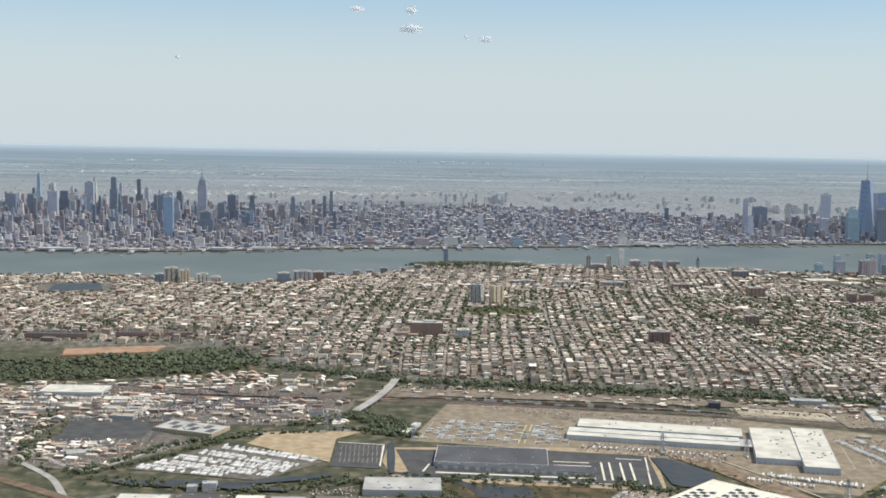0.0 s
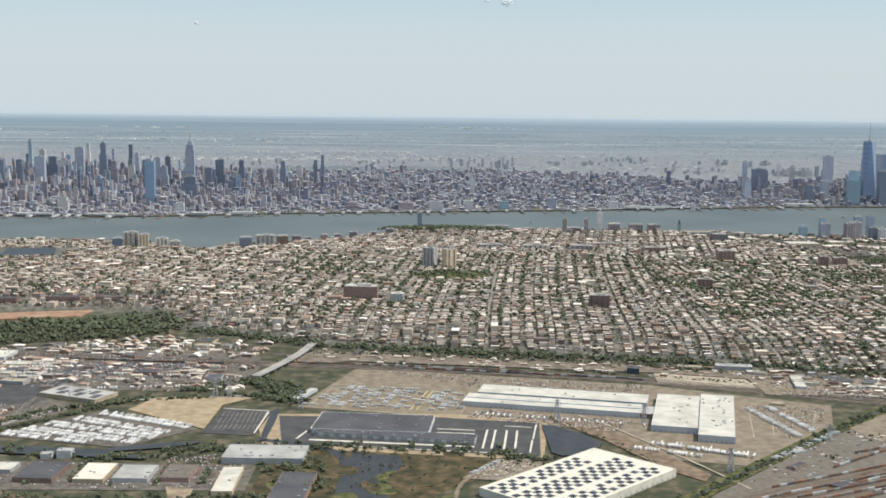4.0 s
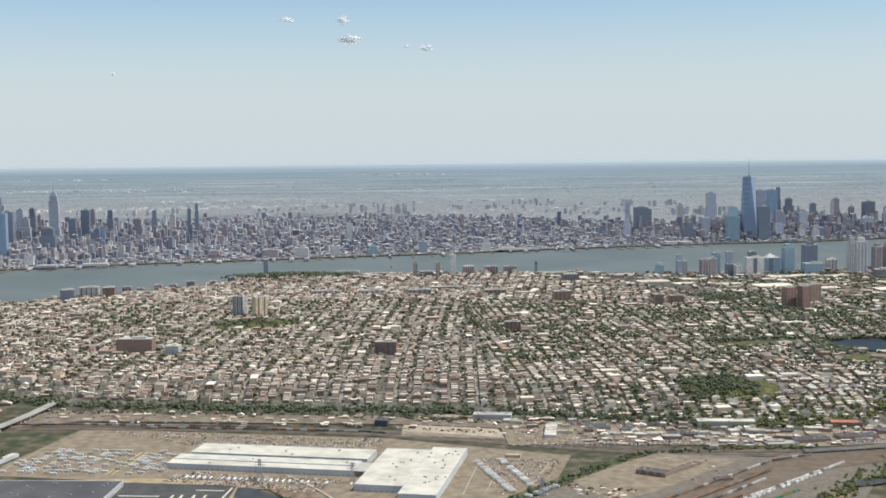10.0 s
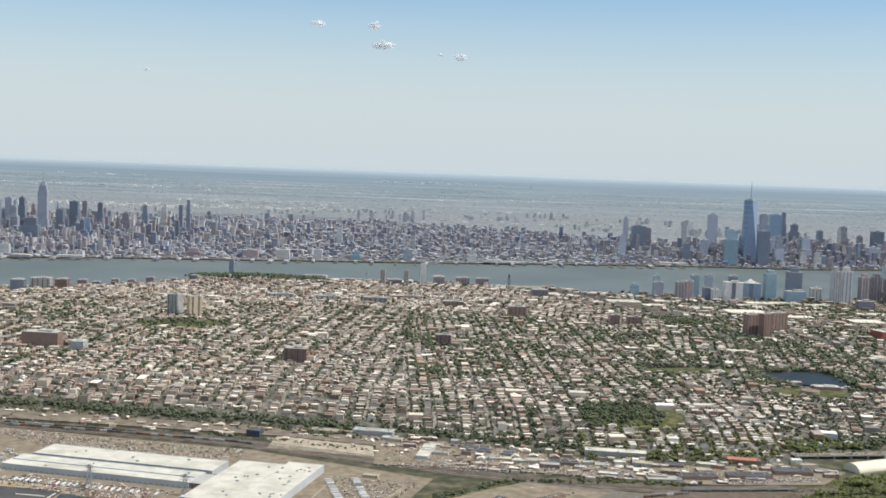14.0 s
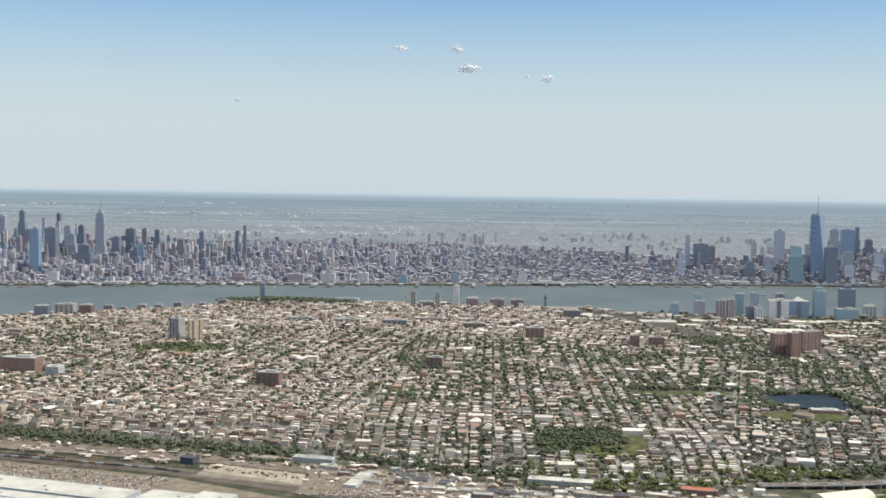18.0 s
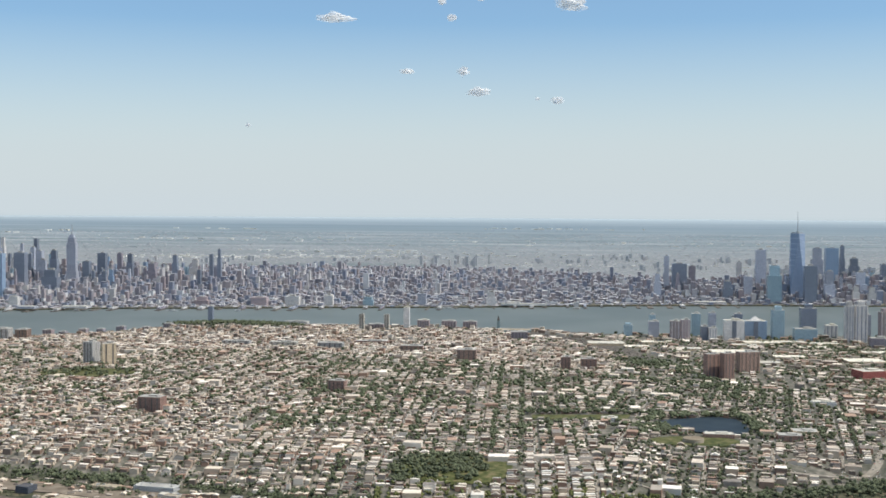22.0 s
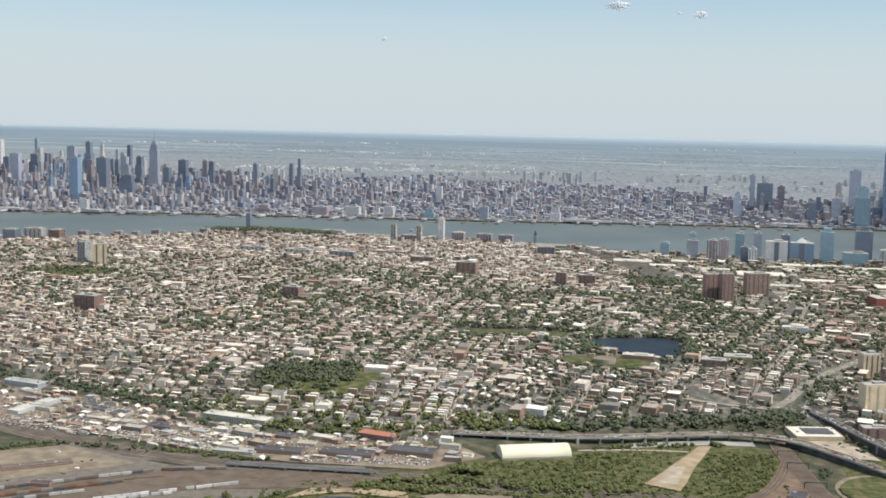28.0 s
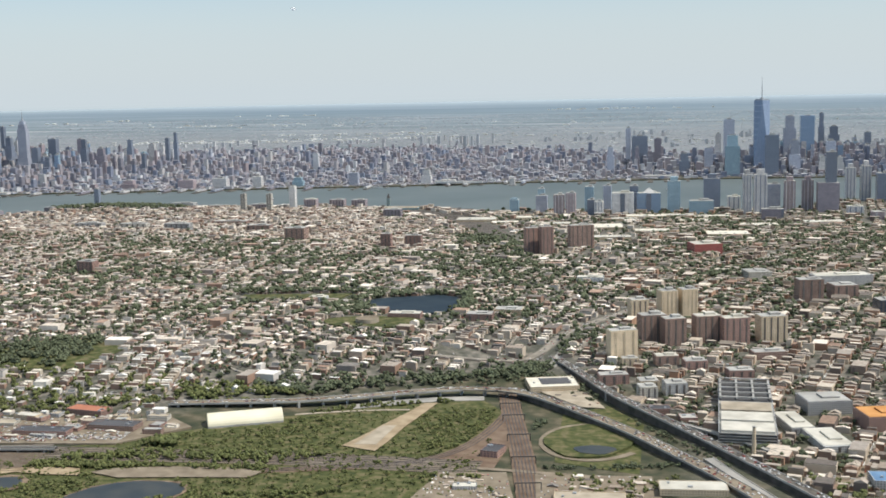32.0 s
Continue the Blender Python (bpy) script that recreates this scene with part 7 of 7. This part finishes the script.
for i in range(19000):
    y = 900 + 1500 * rf.random() ** 1.6
    x = rf.uniform(-0.44, 0.44) * (y + 80) + 80
    if y < EAST_SHORE(x) + (90 if x < 45 else 22) or rf.random() > 0.45 + 0.7 * patch(x * 0.12, y * 0.3):
        continue
    k = (y / 900) ** 0.7
    w, d = rf.uniform(0.8, 2.8) * k, rf.uniform(0.7, 1.8) * k
    if rf.random() < 0.03:
        w, d = w * 3.2, d * 2.2
    far.append((x, y, w * 1.25, d, rf.uniform(0.1, 0.3) * (2 if rf.random() < 0.02 else 1), rf.uniform(-20, 20), False))
for cx, cy, n, hh in ((40, 1160, 16, 9), (5, 1280, 14, 5), (200, 1300, 14, 5), (-60, 1230, 12, 4), (300, 1250, 18, 6), (140, 1230, 14, 4), (-200, 1180, 14, 5), (230, 1120, 14, 5), (330, 1080, 26, 9), (400, 1120, 14, 5)):
    for _ in range(n):
        far.append((cx + rf.gauss(0, 20), cy + rf.gauss(0, 18), rf.uniform(1.8, 3.2), 2.6, hh * rf.uniform(0.3, 1.1), 0.0, False))
# Front colours lightened to paint haze over the shaded sides.
many("borough_blocks", far, palette("lightened_borough_fronts", [(0.40, 0.41, 0.425), (0.46, 0.46, 0.46), (0.36, 0.375, 0.395), (0.62, 0.60, 0.58), (0.42, 0.425, 0.44), (0.50, 0.49, 0.485), (0.33, 0.355, 0.375), (0.45, 0.43, 0.425)]), M_FARW, "low buildings of distant boroughs, paled in place of haze", "city blocks")
# white sheds, tanks and yards that catch the sun beyond the narrow river
glint = []
for cx, cy, sx, sy, n in ((-230, 1270, 60, 16, 70), (-100, 1300, 60, 20, 60), (-150, 1450, 70, 20, 26), (30, 1380, 90, 25, 30), (150, 1150, 50, 20, 16), (260, 1180, 40, 20, 14), (-590, 2600, 40, 20, 8), (-942, 2160, 30, 14, 8), (106, 2770, 70, 26, 26), (-868, 2330, 18, 10, 5), (-350, 1900, 120, 60, 26), (200, 1800, 160, 70, 22)):
    for _ in range(n):
        k = cy / 1100
        glint.append((cx + rf.gauss(0, sx), cy + rf.gauss(0, sy), rf.uniform(1.5, 5.5) * k, rf.uniform(1.5, 3.0) * k, rf.uniform(0.5, 1.4) * k, rf.uniform(-8, 8), False))
many("bright_sheds", glint, palette("bright_shed_walls", [(0.70, 0.68, 0.63), (0.78, 0.76, 0.72), (0.60, 0.57, 0.52)]), palette("bright_shed_roofs", [(0.82, 0.81, 0.78), (0.76, 0.74, 0.70), (0.68, 0.66, 0.62)]), "bright white sheds in the distance", "sheds")

# ---- vehicles ----
def car(s, x, y, z, a):
    s.box(x, y, 0.46, 0.19, z + 0.03, z + 0.1, a)
    s.box(x, y, 0.24, 0.17, z + 0.1, z + 0.15, a)


s = Shape()
rv = random.Random(61)


def park(poly, ang, step, gap, fill):
    xs, ys = [p[0] for p in poly], [p[1] for p in poly]
    cx, cy = sum(xs) / len(xs), sum(ys) / len(ys)
    ca, sa = math.cos(radians(ang)), math.sin(radians(ang))
    n, m = int(70 / step), int(70 / gap)
    for i in range(-n, n):
        for j in range(-m, m):
            u, v = i * step, j * gap
            x, y = cx + u * ca - v * sa, cy + u * sa + v * ca
            if inside(x, y, poly) and rv.random() < fill:
                car(s, x, y, 0.37 if 58 < x < 160 and y > 262 else 0.25, ang + 90 + rv.uniform(-4, 4))


park([(20, 239), (26, 248), (-5, 256), (-10, 250)], -14, 0.3, 1.1, 0.5)
park([(28, 262), (34, 279), (-30, 293), (-8, 277)], -14, 0.3, 1.3, 0.35)
park([(-104, 280), (-68, 294), (-72, 299), (-106, 298)], 10, 0.3, 1.0, 0.6)
park([(60, 270), (84, 280), (120, 268), (118, 265), (80, 268)], -12, 0.32, 0.9, 0.45)
park([(62, 274), (118, 266), (150, 270), (148, 281), (112, 278), (80, 290), (62, 295)], -10, 0.34, 1.5, 0.4)
park([(-148, 276), (-64, 272), (-62, 298), (-120, 320), (-150, 312)], 4, 0.34, 1.9, 0.3)
park([(130, 264), (150, 268), (150, 271), (130, 267)], 3, 0.3, 0.8, 0.7)
park([(54, 234), (66, 246), (70, 258), (52, 262)], -14, 0.32, 1.4, 0.35)
park([(-180, 238), (-134, 240), (-131, 274), (-180, 282)], 6, 0.36, 1.6, 0.35)
park([(-125, 277), (-107, 278), (-107, 281), (-122, 281)], 0, 0.3, 0.8, 0.7)
for pts, z, w in ((HWY_A, 1.3, 1.9), (HWY_B, 1.7, 1.5), (BOULEVARD, None, 2.4)):
    for (ax, ay), (bx, by) in zip(pts, pts[1:]):
        L = math.hypot(bx - ax, by - ay)
        for k in range(int(L / 0.75)):
            for lane in (-0.32, -0.12, 0.12, 0.32):
                if rv.random() < (0.42 if z else 0.26):
                    t = (k + rv.random()) * 0.75 / L
                    x, y = ax + (bx - ax) * t - (by - ay) / L * lane * w, ay + (by - ay) * t + (bx - ax) / L * lane * w
                    car(s, x, y, (z if z else land_z(x, y) + 0.12) + 0.01, math.degrees(math.atan2(by - ay, bx - ax)))
for p in street_runs:
    for (ax, ay), (bx, by) in zip(p, p[1:]):
        if ay > 400:
            continue
        L = math.hypot(bx - ax, by - ay)
        for k in range(int(L / 0.62)):
            for sd in (-0.3, 0.3):
                if rv.random() < 0.42:
                    t = (k + rv.random()) * 0.62 / L
                    x, y = ax + (bx - ax) * t - (by - ay) / L * sd, ay + (by - ay) * t + (bx - ax) / L * sd
                    s.box(x, y, 0.44, 0.18, land_z(x, y) + 0.1, land_z(x, y) + 0.24, math.degrees(math.atan2(by - ay, bx - ax)), bottom=False)
park([(199, 247), (201, 259), (210, 260.4), (212.4, 250), (211, 240), (199, 238)], 10, 0.5, 1.3, 0.3)
park([(214, 260), (229.5, 261), (232, 246), (216, 244)], 6, 0.45, 1.2, 0.3)
park([(-12, 209.5), (-6, 220), (2, 220.6), (-4, 208.5)], -35, 0.34, 1.2, 0.6)
park([(-67, 217.5), (-58, 216.5), (-58, 222.5), (-66, 221)], 10, 0.3, 1.0, 0.5)
park([(-112, 203), (-52, 203), (-52, 216), (-104, 217)], 2, 0.36, 1.7, 0.25)
park([(-128, 240), (-113, 234), (-101, 246), (-97, 253), (-109, 258), (-128, 258)], 8, 0.4, 1.5, 0.4)
park([(30, 203), (45, 218), (64, 238.5), (70, 230), (50, 211)], 44, 0.5, 2.6, 0.22)
put("parked_cars", s, M_CAR, "hundreds of parked and queueing cars", "cars", kind="stuff")

TR = Shape().box(0, 0, 1.45, 0.27, 0.12, 0.41).mesh("trailer_box", [M_TRAILER])
TW = Shape().box(-0.5, 0, 0.25, 0.22, 0.0, 0.12).box(0.5, 0, 0.12, 0.22, 0.0, 0.12).mesh("trailer_wheels", [M_DKSTEEL])
GB = Shape().box(0, 0, 1.3, 0.27, 0.12, 0.41).mesh("container_box", [M_GREENBOX])


def trailer(x, y, a, box=TR, name="truck_trailer", lab="white box trailer parked in a yard", grp="parked trailers", cat="trailer"):
    t = thing(name, (x, y, 0.17), lab, cat, grp, ang=a)
    part("box", box, None, t)
    part("wheels", TW, None, t)


extra = []
for a, b in (((-88.1, 251.0), (-67.2, 240.2)), ((-91.9, 246.2), (-70.7, 235.4)), ((-96.5, 242.3), (-72.6, 232.6)), ((-100, 238.6), (-75.2, 229.4)), ((-103, 235.2), (-84, 229.2))):   # white trailers in the west lot
    L = math.dist(a, b)
    ux, uy = (b[0] - a[0]) / L, (b[1] - a[1]) / L
    q = 62 if b[0] > -80 else 70
    for i in range(int(L / 0.56)):
        x, y = a[0] + ux * i * 0.56, a[1] + uy * i * 0.56
        if rv.random() < 0.74:
            trailer(x, y, q + rv.uniform(-3, 3))
        if rv.random() < 0.66:
            extra.append((x - uy * 1.6, y + ux * 1.6, q + rv.uniform(-3, 3)))
for i in range(34):
    t = i / 34
    if rv.random() < 0.85:
        trailer(77.5 + 21 * t, 195 + 15.5 * t, -50 + rv.uniform(-2, 2), GB, "shipping_container", "green shipping container on a chassis", "green containers", "container")
CAR_BOX = Shape().box(0, 0, 1.55, 0.32, 0.1, 0.48).mesh("rail_car", [M_FREIGHT])


def train(base, o, t0, t1, lab):
    """A string of freight cars standing on one track."""
    seg = [math.dist(a, b) for a, b in zip(base, base[1:])]
    total = sum(seg)
    t = thing("freight_train", (0, 0, 0.32), lab, "train", "standing freight trains")
    d = t0 * total
    while d < t1 * total:
        q, i = d, 0
        while i < len(seg) - 1 and q > seg[i]:
            q -= seg[i]
            i += 1
        (ax, ay), (bx, by) = base[i], base[i + 1]
        ux, uy = (bx - ax) / seg[i], (by - ay) / seg[i]
        c = part("rail_car", CAR_BOX, None, t)
        c.matrix_basis = pose(ax + ux * q - uy * o, ay + uy * q + ux * o, 0, 0, 0, math.degrees(math.atan2(uy, ux)))
        d += 1.68


for o, t0, t1 in ((-6.5, 0.2, 0.42), (-5.2, 0.3, 0.62), (-4.0, 0.1, 0.5), (-2.8, 0.35, 0.7), (-1.6, 0.2, 0.55), (-0.4, 0.45, 0.75), (0.8, 0.1, 0.4), (3.2, 0.5, 0.85), (4.4, 0.2, 0.5)):
    train(YARD, o, t0, t1, "rust and grey freight cars standing in the yard")
train(LINE, 0.9, 0.25, 0.42, "dark freight train on the main line")
train(LINE, -0.9, 0.34, 0.5, "dark freight train on the main line")
train(LINE, -2.4, 0.08, 0.2, "dark freight train on the main line")
train([(57.5, 216.7), (66, 223.4), (74.7, 230.3)], 0.0, 0.0, 1.0, "grey freight cars standing beside the dirt yard")
train([(65.1, 224.8), (70, 227.4), (74.5, 229.8)], 0.8, 0.0, 0.9, "dark freight cars beside the dirt yard")
train([(56.4, 206.1), (66, 211.8), (74.1, 217.2)], 0.0, 0.0, 1.0, "mixed freight cars standing in the yard")
for i in range(40):
    if rv.random() < 0.5:
        trailer(68.4 + 1.04 * i, 199.5 + 0.837 * i, 39 + rv.uniform(-2, 2), GB, "shipping_container", "green shipping container beside a grass strip", "green containers", "container")
s = Shape()


def rowbox(x0, y0, x1, y1, n, a, fill, w=1.4):
    for i in range(n):
        t = i / n
        if rv.random() < fill:
            s.box(x0 + (x1 - x0) * t + rv.uniform(-0.1, 0.1), y0 + (y1 - y0) * t, w, 0.28, 0.33, 0.72, a + rv.uniform(-3, 3))


for x, y, a in extra:
    s.box(x, y, 1.4, 0.3, 0.24, 0.66, a)
rowbox(64, 200.6, 126, 251, 60, 39, 0.9, 1.2)
rowbox(64.8, 200.0, 120, 245, 44, 39, 0.8, 1.2)
rowbox(71.5, 194.3, 103, 217.3, 95, -50, 0.92)
rowbox(68, 196.0, 96, 216.8, 80, -50, 0.8)
rowbox(52, 258, 57, 236, 34, 10, 0.85)
rowbox(57, 259, 61, 240, 30, 10, 0.8)
rowbox(47, 221, 66, 240, 30, -40, 0.7)
rowbox(26, 231, 44, 222.5, 40, 62, 0.85)
for k in range(5):
    rowbox(-123.5 + k * 0.8, 283 + k * 3.4, -110.5, 284 + k * 3.4, 32, 80, 0.75, 0.9)
for k in range(7):
    rowbox(-172 + k * 1.5, 243 + k * 5.4, -136, 242 + k * 5.2, 60, 78, 0.55, 1.0)
for k in range(4):
    rowbox(-150 + k * 1.2, 287 + k * 5.6, -126, 286 + k * 5.4, 44, 82, 0.6, 1.0)
rowbox(-100, 272, -68, 276, 50, 80, 0.6, 0.9)
rowbox(-98, 288, -66, 284, 46, 76, 0.55, 0.9)
for k in range(3):
    rowbox(-124, 246 + k * 3.2, -114, 248 + k * 3.4, 20, 75, 0.6, 0.9)
rowbox(22, 228, 34, 222.6, 24, 62, 0.8)
rowbox(-10.5, 211.5, -4.5, 219.5, 16, -30, 0.6, 0.7)
put("yard_trailers", s, palette("stacked_trailer_paint", [(0.66, 0.64, 0.60), (0.58, 0.56, 0.53), (0.70, 0.69, 0.66), (0.45, 0.44, 0.42)], rough=0.5), "long rows of white trailers and containers", "trailers", kind="stuff")
for k in range(10):                     # truck yard in front of the warehouses
    for i in range(17):
        for sd in (-0.85, 0.85):
            v = i * 1.15 + rv.uniform(-0.1, 0.1)
            x, y = -44.6 + k * 3.7 + 0.228 * v + sd, 258.8 - k * 0.55 + 0.974 * v
            if inside(x, y, [(-46, 259.5), (-11, 253.5), (-10.5, 275), (-36, 283)]) and rv.random() < (0.3 if k in (5, 6) else 0.46):
                trailer(x, y, -13 + rv.uniform(-3, 3), lab="grey box trailer in a truck yard", grp="yard trailers")
for i in range(30):
    x = -8 + 1.2 * i
    if rv.random() < 0.7:
        trailer(x, 253.6 - 0.25 * (x + 8) - 0.6, 76, lab="white trailer backed to a dock", grp="dock trailers")
for i in range(20):
    x = 27 + 0.9 * i
    trailer(x, 232.5 - 0.42 * (x - 27) - rv.uniform(0, 3), 70, lab="white trailer parked below the warehouse", grp="dock trailers")

# kerbs, islands and painted strips on the yards
def strip_box(s, a, b, w, z0, z1):
    L = math.dist(a, b)
    return s.box((a[0] + b[0]) / 2, (a[1] + b[1]) / 2, L, w, z0, z1, math.degrees(math.atan2(b[1] - a[1], b[0] - a[0])))


s = Shape()
for a, b, w in (((-41.9, 232.9), (-9.4, 228.5), 0.8), ((-35.6, 228.8), (0.1, 223.9), 0.35), ((-7.8, 227.6), (-6.2, 240.6), 0.42), ((-6.1, 227.5), (-4.5, 240.5), 0.42), ((-3.7, 227.2), (-2.2, 240.3), 0.42), ((-1.6, 226.7), (-0.1, 240.1), 0.42), ((-16.6, 238.5), (-8.9, 237.6), 0.4), ((-16.5, 241.2), (-8.8, 240.2), 0.4), ((-2.5, 243.6), (3.0, 242.6), 0.35), ((1.1, 224.6), (2.4, 233.4), 0.35), ((2.6, 234.2), (4.2, 244.5), 0.3), ((-44.5, 233.5), (-43, 239), 0.4), ((-62.8, 256.4), (-52.4, 254.2), 0.35), ((-52.6, 253.5), (-53.4, 237.4), 0.35)):
    strip_box(s, a, b, w, 0.19, 0.235)
put("trim", s, M_KERB, "cream concrete kerbs and islands", "kerb", kind="structure")
s = Shape()
for k in range(10):
    strip_box(s, (-44.6 + k * 3.7, 258.8 - k * 0.55), (-44.6 + k * 3.7 + 4.1, 276.3 - k * 0.55), 0.16, 0.165, 0.177)
for i in range(10):
    for k in range(3):
        strip_box(s, (-62 + i * 0.98, 240 + k * 5.0), (-61.8 + i * 0.98, 243.6 + k * 5.0), 0.1, 0.2, 0.224)
for k in range(4):
    strip_box(s, (47.6 + k * 4.6, 236.4 + k * 2), (53 + k * 4.6, 261 - k * 1.5), 0.2, 0.16, 0.178)
put("trim", s, M_SAND, "pale painted parking lines", "markings", kind="structure")
s = Shape()
for x in (-22.2, -20.9):
    strip_box(s, (x, 256.1), (x + 3.9, 273.2), 0.3, 0.165, 0.18)
put("trim", s, M_YELLOW, "worn yellow painted lane lines", "markings", kind="structure")

# ---- lattice pylons ----
def pylon(x, y, h):
    t = thing("pylon", (x, y, 0.1), "tall grey steel lattice power pylon", "pylon", "power pylons")
    b = 0.55
    for sx in (-1, 1):
        for sy in (-1, 1):
            part("leg", Shape().beam((sx * b, sy * b, 0), (sx * 0.12, sy * 0.12, h), 0.09), M_STEEL, t)
    s = Shape()
    for k in range(6):
        z0, z1 = h * k / 6, h * (k + 1) / 6
        q0, q1 = b + (0.12 - b) * k / 6, b + (0.12 - b) * (k + 1) / 6
        for sy in (-1, 1):
            s.beam((-q0, sy * q0, z0), (q1, sy * q1, z1), 0.05).beam((q0, sy * q0, z0), (-q1, sy * q1, z1), 0.05)
            s.beam((sy * q0, -q0, z0), (sy * q1, q1, z1), 0.05)
    part("bracing", s, M_STEEL, t)
    for z, L in ((h * 0.72, 1.1), (h * 0.84, 0.9), (h * 0.95, 0.7)):
        part("cross_arm", Shape().beam((-L, 0, z), (L, 0, z), 0.07).beam((-L, 0, z), (0, 0, z + 0.2), 0.04).beam((L, 0, z), (0, 0, z + 0.2), 0.04), M_STEEL, t)


for x, y, h in ((-66, 265, 4.6), (-46, 256, 4.2), (9, 249, 4.4), (37, 214, 4.6), (27, 246, 4.0), (62, 234, 3.6), (-63, 266, 4.4)):
    pylon(x, y, h)

# ---- boats ----
for x, y, L, lab, f in ((-120, 676, 4, "white ferry under way", F_WHITE), (75, 722, 14, "long white ship at a pier", F_WHITE), (-70, 684, 5, "white cruise boat", F_WHITE), (150, 752, 5, "small ferry", F_WHITE), (-35, 690, 4, "white yacht", F_WHITE), (112, 735, 5, "low barge", F_BROWN), (40, 655, 2, "small motor boat", F_WHITE), (-195, 640, 2.5, "small motor boat", F_WHITE), (230, 700, 3, "small ferry", F_WHITE)):
    t = thing("boat", (x, y, -0.1), lab + " on the wide river", "boat")
    part("hull", Shape().add([(-L / 2, -0.5, 0), (L * 0.3, -0.5, 0), (L / 2, 0, 0), (L * 0.3, 0.5, 0), (-L / 2, 0.5, 0), (-L / 2, -0.6, 0.5), (L * 0.32, -0.6, 0.5), (L * 0.55, 0, 0.5), (L * 0.32, 0.6, 0.5), (-L / 2, 0.6, 0.5)], [(0, 1, 6, 5), (1, 2, 7, 6), (2, 3, 8, 7), (3, 4, 9, 8), (4, 0, 5, 9), (5, 6, 7, 8, 9)]), f, t)
    part("cabin", Shape().box(-L * 0.05, 0, L * 0.6, 0.8, 0.5, 1.0), f, t)

# ---- clouds ----
def cloud(x, y, z, w, h, seed, lab):
    nv, nf = 40, 24
    vs = []
    for b in range(nf + 1):
        for a in range(nv):
            d = Vector((math.cos(6.2832 * a / nv) * math.sin(math.pi * b / nf), math.sin(6.2832 * a / nv) * math.sin(math.pi * b / nf), math.cos(math.pi * b / nf)))
            q = 0.72 + 0.5 * noise.noise(d * 1.5 + Vector((seed, 0, 0))) + 0.28 * noise.noise(d * 3.6 + Vector((0, seed, 0)))
            vs.append((x + d.x * q * w * 0.6, y + d.y * q * w / 4, z + d.z * q * h * (0.75 if d.z > 0 else 0.42)))
    s = Shape().add(vs, [(b * nv + a, (b + 1) * nv + a, (b + 1) * nv + (a + 1) % nv, b * nv + (a + 1) % nv) for b in range(nf) for a in range(nv)])
    put("cloud", s, M_CLOUD, lab, "cloud", "small fair-weather clouds", smooth=True)


for i, (x, y, z, w, h) in enumerate(((-12, 2121, 251, 42, 17), (124, 2140, 237, 24, 16), (-15, 1858, 257, 18, 14), (147, 1850, 356, 50, 30), (-214, 1850, 338, 60, 13), (-48, 1850, 362, 14, 12), (-33, 1850, 337, 18, 10), (13, 1850, 367, 18, 12), (-100, 1850, 257, 24, 9), (-421, 2120, 195, 10, 7), (90, 2140, 241, 10, 6))):
    cloud(x, y, z, w, h, 50 + i, "small white puffy cloud in a clear sky")
